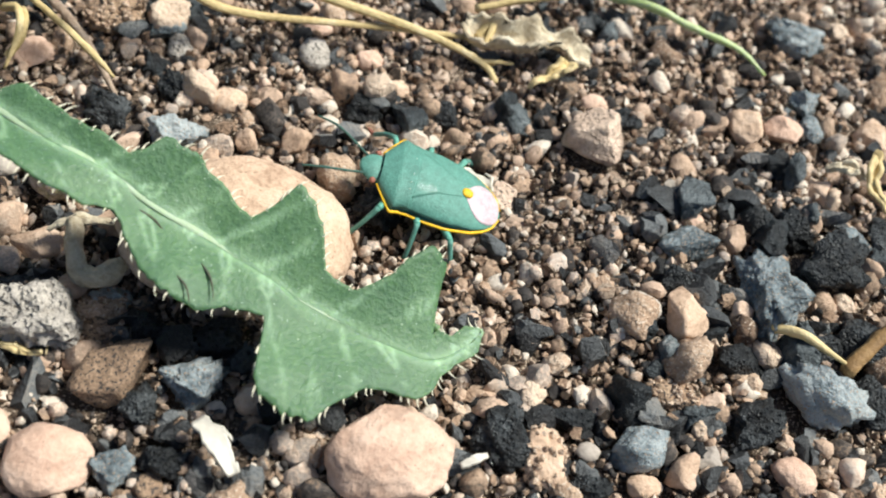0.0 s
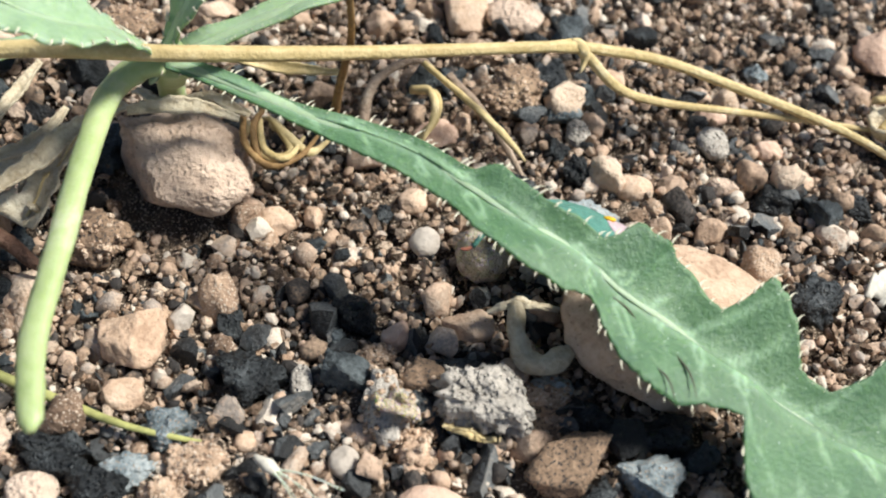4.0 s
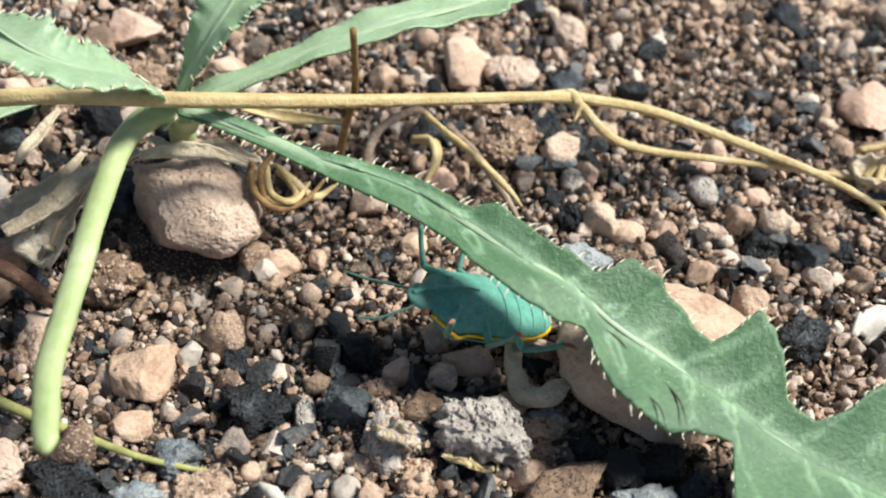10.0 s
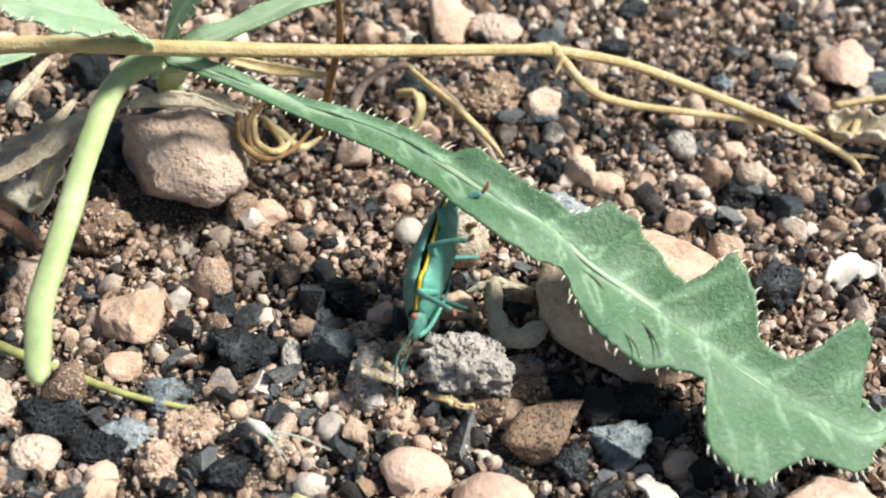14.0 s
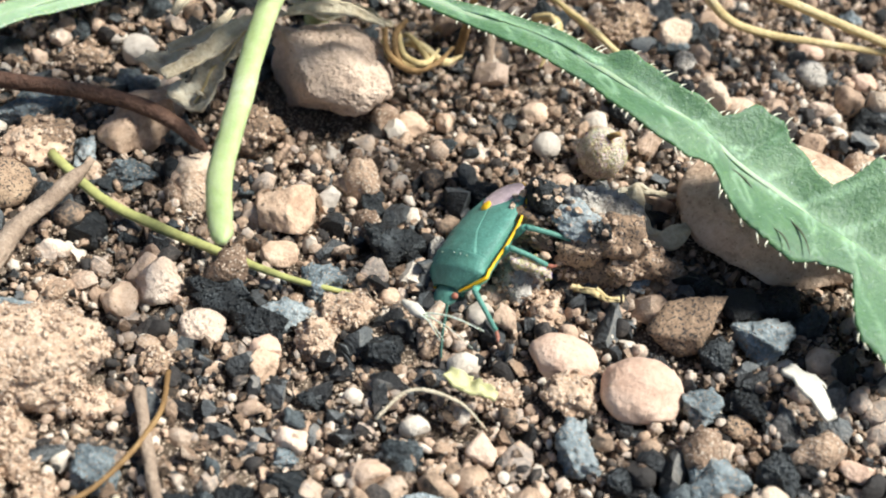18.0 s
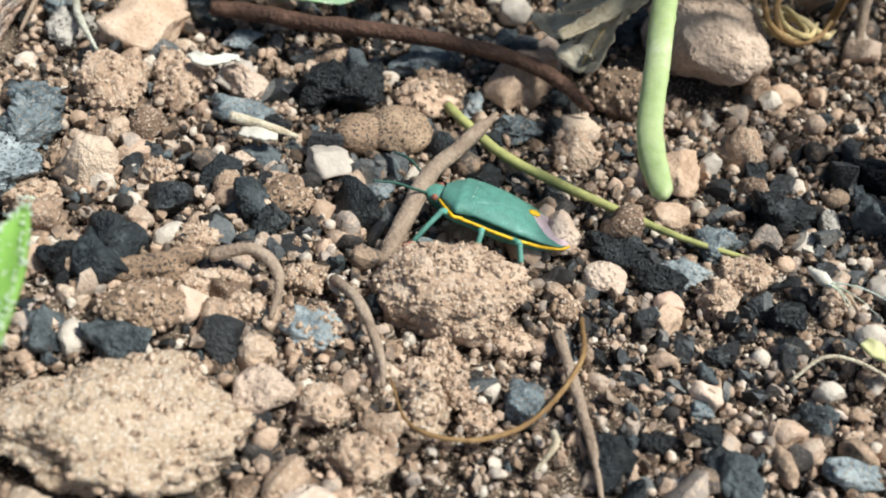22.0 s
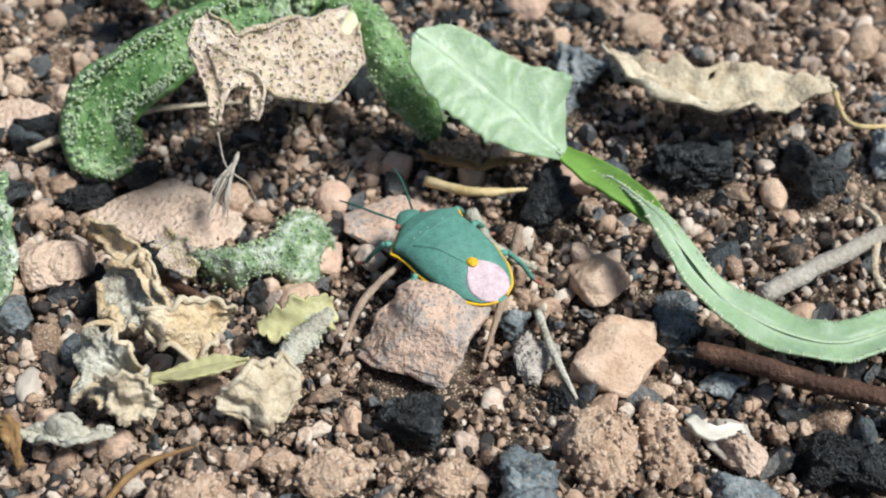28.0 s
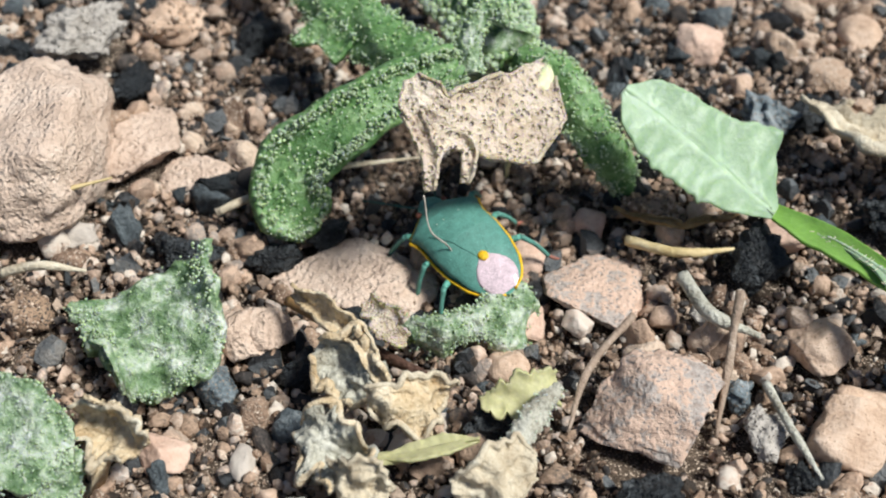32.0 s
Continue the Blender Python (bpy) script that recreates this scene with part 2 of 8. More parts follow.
# brown soil, its colour lowered to put shade into gaps between grains
soil_mat = material("dark_soil", [(0.3, (0.030, 0.021, 0.015)), (0.5, (0.095, 0.068, 0.048)), (0.75, (0.24, 0.18, 0.13))], 420, rough=0.95, bump=1.0, fine=5, speck=(0.55, 0.44, 0.34), speck_at=0.64)
grain_mat = material("mixed_gravel", [(0.0, (0.035, 0.031, 0.029)), (0.13, (0.10, 0.082, 0.070)), (0.21, (0.25, 0.175, 0.12)), (0.34, (0.43, 0.30, 0.21)),
                                      (0.48, (0.56, 0.40, 0.295)), (0.58, (0.34, 0.245, 0.18)), (0.70, (0.52, 0.405, 0.315)), (0.80, (0.30, 0.26, 0.23)), (0.90, (0.54, 0.40, 0.305)), (0.98, (0.62, 0.54, 0.45))], 500, rough=0.8, bump=0.45, island=1.25)
grit_mat = material("soil_grit", [(0.0, (0.045, 0.034, 0.026)), (0.2, (0.13, 0.088, 0.060)), (0.4, (0.30, 0.20, 0.135)), (0.6, (0.42, 0.295, 0.205)), (0.8, (0.22, 0.165, 0.13)), (0.95, (0.50, 0.385, 0.29))], 500, rough=0.95, bump=0.8, island=1.1)
dark_grain_mat = material("black_gravel", [(0.0, (0.007, 0.007, 0.008)), (0.4, (0.022, 0.023, 0.024)), (0.65, (0.065, 0.070, 0.073)), (0.85, (0.14, 0.15, 0.152)), (1.0, (0.22, 0.205, 0.185))], 500, rough=0.5, bump=0.7, island=0.9, gloss_var=0.15)


# ---- ground: one sheet to the horizon, finest where the camera passes ----
def build_ground():
    def axis(fine_lo, fine_hi, step):
        a = list(np.arange(fine_lo, fine_hi + 1e-6, step))
        out, far, d = [], fine_hi, step
        while far < 20000:
            d *= 1.35
            far += d
            out.append(far)
        low, far, d = [], fine_lo, step
        while far > -20000:
            d *= 1.35
            far -= d
            low.append(far)
        return np.array(low[::-1] + a + out)

    xs, ys = axis(-28, 10, 0.16), axis(-13, 12, 0.16)
    gx, gy = np.meshgrid(xs, ys)
    z = ground_z(gx, gy)
    rough = np.array([noise.fractal(Vector((x * 0.9, y * 0.9, 0.3)), 0.9, 2.0, 4) for x, y in zip(gx.ravel(), gy.ravel())]).reshape(gx.shape)
    z = z + 0.13 * rough * np.exp(-((gx + 9) / 40) ** 2 - (gy / 30) ** 2) - 0.06
    v = np.stack([gx, gy, z], -1).reshape(-1, 3) * CM
    h, w = gx.shape
    i = np.arange(h * w).reshape(h, w)
    f = np.stack([i[:-1, :-1], i[:-1, 1:], i[1:, 1:], i[1:, :-1]], -1).reshape(-1, 4)
    me = bpy.data.meshes.new("ground")
    me.from_pydata(v.tolist(), [], f.tolist())
    me.shade_smooth()
    me.materials.append(soil_mat)
    return tagged(new("ground", me), "dark brown dry garden soil between stones, darkened for shaded gaps", "ground", kind="structure")


build_ground()


# ---- gravel: uncountable grains, real stones of many sizes ----
def ico(sub):
    bm = bmesh.new()
    bmesh.ops.create_icosphere(bm, subdivisions=sub, radius=1.0)
    v = np.array([q.co[:] for q in bm.verts])
    f = np.array([[q.index for q in face.verts] for face in bm.faces])
    bm.free()
    return v, f


FOOTPRINTS = []  # where stones lie: x, y, half sizes, turn


def clear_of_stones(x, y):
    """Whether spots lie outside the stones."""
    free = np.ones(len(x), bool)
    for sx, sy, a, b, turn in FOOTPRINTS:
        c, d = math.cos(turn), math.sin(turn)
        u, v = (x - sx) * c + (y - sy) * d, (y - sy) * c - (x - sx) * d
        free &= (u / a) ** 2 + (v / b) ** 2 > 0.8
    return free


def in_view(x, y, margin):
    """Whether a spot lies in the strip of ground that the walk looks at."""
    axis_y = np.interp(x, [-22, -12, -4, 0, 5], [-2.5, -2.5, -0.6, 0.8, 1.2])
    half = np.interp(x, [-22, -12, -4, 0, 5], [4.5, 6.0, 5.0, 4.5, 3.8])
    return (x > -22.5 - margin) & (x < 5.8 + margin) & (np.abs(y - axis_y) < half + margin)


def gravel(name, label, n, lo, hi, power, sub, mat, seed, lift, density=None, margin=1.0, angular=0.35, cut=(0.3, 0.75), crease=1.0):
    rng = np.random.default_rng(seed)
    bv, bf = ico(sub)
    x = rng.uniform(-24, 7, n * 4)
    y = rng.uniform(-9.5, 8.0, n * 4)
    keep = in_view(x, y, margin) & clear_of_stones(x, y)
    if density is not None:
        keep &= rng.uniform(0, 1, len(x)) < density(x, y)
    x, y = x[keep][:n], y[keep][:n]
    n = len(x)
    r = lo * (hi / lo) ** (rng.uniform(0, 1, n) ** power)
    # squash, shape and turn each grain
    s = rng.uniform(0.6, 1.4, (n, 3)) * r[:, None]
    q = rng.normal(size=(n, 4))
    q /= np.linalg.norm(q, axis=1, keepdims=True)
    w_, a, b, c = q.T
    rot = np.stack([1 - 2 * (b * b + c * c), 2 * (a * b - c * w_), 2 * (a * c + b * w_),
                    2 * (a * b + c * w_), 1 - 2 * (a * a + c * c), 2 * (b * c - a * w_),
                    2 * (a * c - b * w_), 2 * (b * c + a * w_), 1 - 2 * (a * a + b * b)], 1).reshape(n, 3, 3)
    v = bv[None] * (1 + angular * rng.uniform(-0.5, 0.5, (n, len(bv), 1)))
    for _ in range(6):  # flat faces
        d = rng.normal(size=(n, 1, 3))
        d /= np.linalg.norm(d, axis=2, keepdims=True)
        over = np.maximum((v * d).sum(2, keepdims=True) - rng.uniform(*cut, (n, 1, 1)), 0)
        v = v - over * d
    v = np.einsum("nij,nkj->nki", rot, v * s[:, None])
    z = ground_z(x, y) + rng.uniform(-0.35, lift, n) * r
    v = v + np.stack([x, y, z], 1)[:, None]
    faces = (bf[None] + (np.arange(n) * len(bv))[:, None, None]).reshape(-1, 3)
    me = bpy.data.meshes.new(name)
    me.from_pydata((v.reshape(-1, 3) * CM).tolist(), [], faces.tolist())
    me.shade_smooth()
    me.set_sharp_from_angle(angle=crease)
    me.materials.append(mat)
    return tagged(new(name, me), label, "gravel", kind="stuff")


def patchy(seed, lo, hi, scale):
    def density(x, y):
        v = np.array([noise.noise(Vector((a * scale, b * scale, seed))) for a, b in zip(x, y)])
        return np.clip((v - lo) / (hi - lo), 0.08, 1.0)
    return density

def slag_and_shade(x, y):
    """Where slag is thickest: under the leaf's tip, along the far edge and between the stones of the middle. Some spots
    hold extra chips to darken shaded ground.
    """
    spots = ((3.4, -0.9, 1.6, 1.0), (1.5, -2.6, 1.3, 0.9), (-1.3, -2.9, 1.2, 0.9), (-4.8, -3.4, 1.3, 0.7), (1.8, 3.6, 2.2, 0.4), (-0.6, 1.2, 1.4, 0.4),
             (-8.6, -2.9, 1.3, 0.7), (-4.4, -2.5, 1.0, 0.8), (-3.2, -2.3, 0.9, 0.9), (-0.8, -4.0, 1.1, 0.9), (-2.0, -2.0, 0.8, 0.7), (-10.3, -0.6, 2.0, 0.45), (-13.5, 0.3, 2.5, 0.15), (-15.6, -5.2, 1.2, 0.7), (-16.6, -3.2, 1.6, 0.6))
    d = 0.5 * patchy(7.3, 0.0, 0.5, 0.5)(x, y) - 0.03
    for cx, cy, r, a in spots:
        d = d + a * np.exp(-((x - cx) ** 2 + (y - cy) ** 2) / (r * r))
    return np.clip(d, 0.0, 1.0)


# ---- stones ----
clod_bits = material("soil_crumb", [(0.2, (0.17, 0.11, 0.075)), (0.5, (0.45, 0.31, 0.215)), (0.8, (0.66, 0.51, 0.385))], 420, rough=0.95, bump=0.9, fine=5, speck=(0.6, 0.5, 0.4), speck_at=0.66, island=0.6)
slag_bits = material("slag_bit", [(0.2, (0.008, 0.009, 0.010)), (0.5, (0.028, 0.035, 0.039)), (0.78, (0.145, 0.17, 0.178)), (0.95, (0.34, 0.33, 0.31))], 420, rough=0.5, bump=0.9, gloss_var=0.15, island=0.5)
stone_bits = material("stone_bit", [(0.15, (0.20, 0.14, 0.10)), (0.4, (0.49, 0.34, 0.24)), (0.7, (0.66, 0.50, 0.39)), (0.9, (0.66, 0.58, 0.5))], 380, rough=0.85, bump=0.5, island=0.6)
SHAPES = {  # cuts, nearest and farthest cut, relief, relief's scale, grit of the surface
    "r": (4, 0.74, 0.95, 0.10, 1.1, 0.010),
    "a": (10, 0.52, 0.88, 0.12, 1.6, 0.028),
    "p": (9, 0.55, 0.88, 0.13, 1.6, 0.03),
    "s": (10, 0.50, 0.84, 0.26, 1.9, 0.055),
    "c": (5, 0.60, 0.92, 0.27, 1.7, 0.055),
    "g": (4, 0.72, 0.95, 0.16, 1.6, 0.040),
}


def rock_shape(a, b, c, shape, seed, sub=0):
    """A bmesh of a stone with half sizes a, b, c: broken faces, relief and grit."""
    cuts, near, far, relief, scale, grit = SHAPES[shape]
    rng = np.random.default_rng(seed)
    big = max(a, b)
    bm = bmesh.new()
    bmesh.ops.create_icosphere(bm, subdivisions=sub or (5 if big > 0.45 else 4), radius=1.0)
    v = np.array([q.co[:] for q in bm.verts])
    off = Vector(rng.uniform(-50, 50, 3))
    if shape in "aps":  # blocky, like broken rock
        spin = np.array(Euler(rng.uniform(-0.6, 0.6, 3)).to_matrix())
        v = v @ spin.T
        v = v / ((np.abs(v) ** 3).sum(1, keepdims=True) ** (1 / 3))
        v = v @ spin
    for _ in range(cuts):
        d = rng.normal(size=3)
        d /= np.linalg.norm(d)
        over = np.maximum(v @ d - rng.uniform(near, far), 0)[:, None]
        v = v - over * d * 0.96
    n = np.array([noise.fractal(Vector(p) * scale + off, 0.8, 2.0, 4) for p in v])
    fine = np.array([noise.fractal(Vector(p) * 7 + off, 0.7, 2.0, 3) for p in v])
    if shape in "cg":  # crumbs stuck together
        k = 5.0 + big * 9 if shape == "c" else 7.0 + big * 12
        fine = fine * 1.1 + 1.1 * np.array([0.45 - noise.voronoi(Vector(p) * k + off)[0][0] for p in v])
    if shape == "a":  # weathered hollows
        n = n - 0.35 * np.abs(np.array([noise.fractal(Vector(p) * 2.3 - off, 0.8, 2.0, 3) for p in v]))
    if shape == "s":  # sharp ridges
        n = n - 1.1 * np.abs(np.array([noise.fractal(Vector((p[0] * 1.3, p[1] * 2.6, p[2] * 2.6)) + off, 0.7, 2.0, 3) for p in v]))
        fine = fine + 0.7 * np.abs(np.array([noise.noise(Vector(p) * 11 + off) for p in v]))
    v = v * (1 + relief * n + grit * fine)[:, None]
    v = v / np.maximum(np.abs(v).max(0), 1e-6) * (a, b, c)
    for q, p in zip(bm.verts, v):
        q.co = p
    return bm, v


def scatter(name, label, n, lo, hi, shape, mat, seed, density, templates=9):
    """Uncountable broken pieces between the stones, each one of a few rough shapes, turned and sized at random."""
    rng = np.random.default_rng(seed)
    shapes = []
    for k in range(templates):
        bm, v = rock_shape(*rng.uniform(0.7, 1.2, 2), rng.uniform(0.55, 0.9), shape, seed * 31 + k, sub=3)
        shapes.append((v, np.array([[q.index for q in f.verts] for f in bm.faces])))
        bm.free()
    x, y = rng.uniform(-24, 7, n * 6), rng.uniform(-9.5, 8.0, n * 6)
    keep = in_view(x, y, 0.8) & clear_of_stones(x, y) & (rng.uniform(0, 1, len(x)) < density(x, y))
    x, y = x[keep][:n], y[keep][:n]
    verts, faces, at = [], [], 0
    for i in range(len(x)):
        v, f = shapes[i % templates]
        r = lo * (hi / lo) ** (rng.uniform() ** 1.6)
        turn = np.array(Euler(rng.uniform(0, 6.28, 3)).to_matrix())
        verts.append((v * r) @ turn.T + (x[i], y[i], gz(x[i], y[i]) + r * rng.uniform(0.0, 0.6)))
        faces.append(f + at)
        at += len(v)
    me = bpy.data.meshes.new(name)
    me.from_pydata((np.concatenate(verts) * CM).tolist(), [], np.concatenate(faces).tolist())
    me.shade_smooth()
    me.materials.append(mat)
    return tagged(new(name, me), label, "gravel", kind="stuff")


def crumbs(v, count, seed, size=(0.015, 0.042)):
    """Loose grains that stick to a clod."""
    rng = np.random.default_rng(seed)
    bv, bf = ico(1)
    top = v[v[:, 2] > -0.2 * v[:, 2].max()]
    at = top[rng.integers(0, len(top), count)]
    r = rng.uniform(*size, (count, 1, 1)) * rng.uniform(0.7, 1.3, (count, 1, 3))
    g = bv[None] * (1 + 0.4 * rng.uniform(-0.5, 0.5, (count, len(bv), 1))) * r + at[:, None]
    f = (bf[None] + (np.arange(count) * len(bv))[:, None, None]).reshape(-1, 3)
    me = bpy.data.meshes.new("grit")
    me.from_pydata((g.reshape(-1, 3) * CM).tolist(), [], f.tolist())
    me.shade_smooth()
    me.set_sharp_from_angle(angle=0.5)
    return me


def stone(name, label, x, y, h, a, b, c, rz, shape, mat, seed):
    """One stone: half sizes a, b, c in centimetres, its centre h above the soil."""
    rng = random.Random(seed)
    bm, v = rock_shape(a, b, c, shape, seed)
    ob = new(name, finish(name, bm, M[mat]))
    FOOTPRINTS.append((x, y, a, b, radians(rz)))
    ob.matrix_basis = pose(x * CM, y * CM, (gz(x, y) + h) * CM, rng.uniform(-5, 5), rng.uniform(-5, 5), rz)
    if shape in "cg":
        me = crumbs(v, int(40 + (500 if shape == "c" else 2400) * a * b), seed, (0.014, 0.038) if shape == "c" else (0.012, 0.030))
        me.materials.append(clod_bits)
        grit = new("grit", me)
        grit.parent = ob
        tagged(grit, "loose tan soil grains", kind="stuff")
    kinds = {"slag_chunk": "slag chunks on the soil", "soil_clod": "soil clods", "pebble": "pebbles", "stone": "stones", "flat_stone": "flat stones", "boulder": "large rocks"}
    return tagged(ob, label, name.split("_")[-1] if name != "boulder" else "rock", kinds.get(name, ""))


def turned_pumice():
    """The porous stone that tips over when the insect drops on it; red soil sticks to its back and underside."""
    x, y, h = -2.42, -2.16, 0.24
    root = thing("pumice_stone", x, y, gz(x, y) + h, "grey porous pumice stone, its underside crusted with red soil", "stone")
    bm, v = rock_shape(0.48, 0.36, 0.33, "s", 78)
    part("stone_body", bm, M["pumice"], root)
    lumps = ((-0.56, 0.06, -0.20, 0.22), (-0.22, 0.24, -0.24, 0.24), (0.16, 0.22, -0.25, 0.25), (-0.18, -0.14, -0.27, 0.24), (0.22, -0.16, -0.26, 0.25), (0.48, 0.02, -0.20, 0.24),
             (-0.50, -0.20, -0.16, 0.18), (0.0, 0.03, -0.34, 0.25), (0.42, 0.26, -0.16, 0.2), (-0.38, 0.10, -0.34, 0.15), (0.33, 0.05, -0.38, 0.14), (0.05, -0.22, -0.36, 0.13), (-0.05, 0.30, -0.34, 0.13))
    shell = []
    for i, (dx, dy, dz, r) in enumerate(lumps):
        bm, v = rock_shape(r, r * 0.85, r * 0.75, "cs"[i % 2], 300 + i)
        bmesh.ops.translate(bm, vec=(dx, dy, dz), verts=bm.verts)
        shell.append(v + (dx, dy, dz))
        part("soil_crust", bm, M[("brown", "coal", "brown", "slate", "brown")[i % 5]], root, "crumbly dark brown soil crust")
    me = crumbs(np.concatenate(shell) * (1, 1, -1), 420, 330, (0.012, 0.04))
    me.transform(Matrix.Diagonal((1, 1, -1, 1)))
    me.flip_normals()
    me.materials.append(clod_bits)
    grit = new("grit", me)
    grit.parent = root
    tagged(grit, "loose reddish soil grains", kind="stuff")
    bm, v = rock_shape(0.05, 0.035, 0.035, "r", 321, sub=2)
    bmesh.ops.translate(bm, vec=(-0.3, 0.12, -0.5), verts=bm.verts)
    part("seed", bm, M["tan"], root, "tiny orange-tan seed")
    return root


pumice = turned_pumice()
stone("pebble", "pale pink pointed limestone pebble on fine gravel", 1.91, 0.78, 0.18, 0.37, 0.38, 0.29, 8, "a", "pale", 11)
stone("pebble", "tan angular pebble beside a smaller one", 3.39, 1.40, 0.11, 0.21, 0.23, 0.17, 8, "a", "tan", 12)
stone("pebble", "pinkish tan angular pebble on gravel", 3.78, 1.45, 0.08, 0.21, 0.18, 0.13, 18, "a", "pink", 13)
stone("pebble", "small grey rounded pebble", 4.10, 1.60, 0.06, 0.12, 0.19, 0.09, 8, "r", "slate", 14)
stone("stone", "blue-grey smooth slag stone", 2.85, -0.19, 0.10, 0.35, 0.20, 0.16, 28, "a", "slate", 15)
stone("pebble", "orange-tan knobbly pebble on black slag", 2.79, -0.98, 0.11, 0.21, 0.31, 0.17, 8, "a", "tan", 16)
stone("pebble", "pale grey flat pebble", 2.39, -0.96, 0.06, 0.21, 0.13, 0.10, -12, "r", "white", 17)
stone("slag_chunk", "dark grey ridged slag chunk", 3.56, -0.63, 0.17, 0.33, 0.52, 0.28, 18, "s", "slate", 18)
stone("slag_chunk", "black rough slag chunk", 4.11, -0.18, 0.16, 0.39, 0.35, 0.26, 8, "s", "coal", 19)
stone("slag_chunk", "grey layered slag slab", 3.94, -1.54, 0.16, 0.45, 0.34, 0.26, 8, "s", "slate", 20)
stone("slag_chunk", "black angular slag chip", 3.28, -1.33, 0.08, 0.30, 0.16, 0.13, -2, "a", "coal", 21)
stone("slag_chunk", "dark blue-grey angular slag stone", 2.41, -2.31, 0.11, 0.28, 0.22, 0.18, 18, "a", "slate", 22)
stone("stone", "tan rough gritty stone", 1.68, -2.56, 0.09, 0.18, 0.28, 0.15, 13, "c", "tan", 23)
stone("slag_chunk", "black glossy slag lump", 1.34, -2.47, 0.15, 0.30, 0.29, 0.24, 8, "s", "coal", 24)
stone("slag_chunk", "black flat slag chip", 1.86, -2.16, 0.06, 0.26, 0.12, 0.10, 8, "a", "coal", 25)
stone("pebble", "white angular pebble on dry soil", 3.04, -2.27, 0.06, 0.12, 0.12, 0.10, 8, "a", "white", 26)
stone("pebble", "smooth pinkish tan oval pebble", 3.75, -2.25, 0.07, 0.20, 0.15, 0.11, -17, "r", "pink", 27)
stone("pebble", "small tan rounded pebble", 2.50, -2.61, 0.05, 0.14, 0.11, 0.08, 8, "r", "tan", 28)
stone("pebble", "small pale pebble on dry soil", 2.03, -2.41, 0.04, 0.11, 0.09, 0.07, 8, "r", "white", 29)
stone("stone", "brown crumbly stone chip", 2.70, -1.77, 0.07, 0.26, 0.15, 0.12, 8, "c", "brown", 30)
stone("stone", "large smooth pinkish tan pebble beside the leaf", 0.45, -2.84, 0.20, 0.52, 0.42, 0.32, 8, "r", "pink", 31)
stone("stone", "pale pink rounded stone", -1.97, -3.34, 0.14, 0.32, 0.31, 0.23, 8, "r", "pink", 32)
stone("slag_chunk", "black slag chunk beside a dry stalk", 4.36, -0.92, 0.12, 0.25, 0.25, 0.19, 8, "a", "coal", 33)
stone("stone", "brown rough stone half sunk in soil", -3.00, 1.30, 0.10, 0.31, 0.22, 0.17, 8, "c", "brown", 34)
stone("pebble", "pinkish pebble on dry soil", -3.57, 0.68, 0.09, 0.24, 0.18, 0.14, 8, "a", "pink", 35)
stone("boulder", "large smooth tan stone with dark specks under the leaf", -1.12, -1.13, 0.28, 1.00, 0.72, 0.47, 18, "r", "tan", 36)
stone("stone", "mottled brown and purple rough stone", -1.81, -2.58, 0.14, 0.45, 0.28, 0.22, 52, "a", "brown", 37)
stone("slag_chunk", "dark green-grey layered slag stone", -1.11, -2.49, 0.12, 0.30, 0.25, 0.20, 14, "s", "slate", 38)
stone("slag_chunk", "black slag chip among fine gravel", -1.48, -2.74, 0.09, 0.16, 0.21, 0.14, 14, "s", "coal", 39)
stone("boulder", "large pale limestone rock with flat faces", -5.66, -0.60, 0.29, 0.73, 0.62, 0.47, 9, "a", "pale", 205)
stone("stone", "square tan sandstone block on gravel", -5.35, -2.30, 0.16, 0.29, 0.32, 0.25, 9, "a", "tan", 41)
stone("pebble", "pale whitish angular pebble", -5.04, -1.97, 0.07, 0.13, 0.14, 0.11, 14, "a", "white", 42)
stone("pebble", "tan angular pebble half in soil", -5.16, -2.81, 0.08, 0.20, 0.15, 0.12, 14, "a", "tan", 43)
stone("pebble", "round tan pebble on dry soil", -4.68, -0.74, 0.07, 0.18, 0.16, 0.11, 14, "r", "tan", 44)
stone("pebble", "small square tan pebble", -4.40, -0.63, 0.06, 0.11, 0.12, 0.10, 14, "a", "tan", 45)
stone("slag_chunk", "black glossy slag lump", -3.66, -1.63, 0.11, 0.24, 0.23, 0.18, 14, "s", "coal", 46)
stone("slag_chunk", "black jagged slag lump with glossy facets", -4.33, -2.41, 0.14, 0.32, 0.29, 0.23, 4, "s", "coal", 47)
stone("pebble", "pinkish pebble against black slag", -3.28, -1.70, 0.07, 0.15, 0.14, 0.11, 14, "a", "pink", 48)
stone("soil_clod", "reddish soil crumb half sunk in soil", -3.41, -1.95, 0.06, 0.17, 0.13, 0.10, 39, "c", "clod", 49)
stone("pebble", "grey oval pebble on dry soil", -3.91, -2.32, 0.05, 0.10, 0.16, 0.08, 14, "r", "pumice", 50)
stone("pebble", "small tan pebble among fine gravel", -4.14, -2.93, 0.04, 0.09, 0.09, 0.07, 14, "r", "tan", 51)
stone("soil_clod", "knobbly reddish-tan soil clod", -4.41, -3.24, 0.10, 0.26, 0.19, 0.15, 19, "c", "clod", 52)
stone("slag_chunk", "dark slate-coloured slag stone", -4.90, -3.41, 0.09, 0.27, 0.17, 0.14, 29, "s", "slate", 53)
stone("slag_chunk", "black slag chunk among fine gravel", -5.36, -3.34, 0.08, 0.24, 0.16, 0.13, 4, "s", "coal", 54)
stone("pebble", "smooth pale rounded pebble", -3.36, -2.92, 0.06, 0.12, 0.14, 0.09, 14, "r", "white", 55)
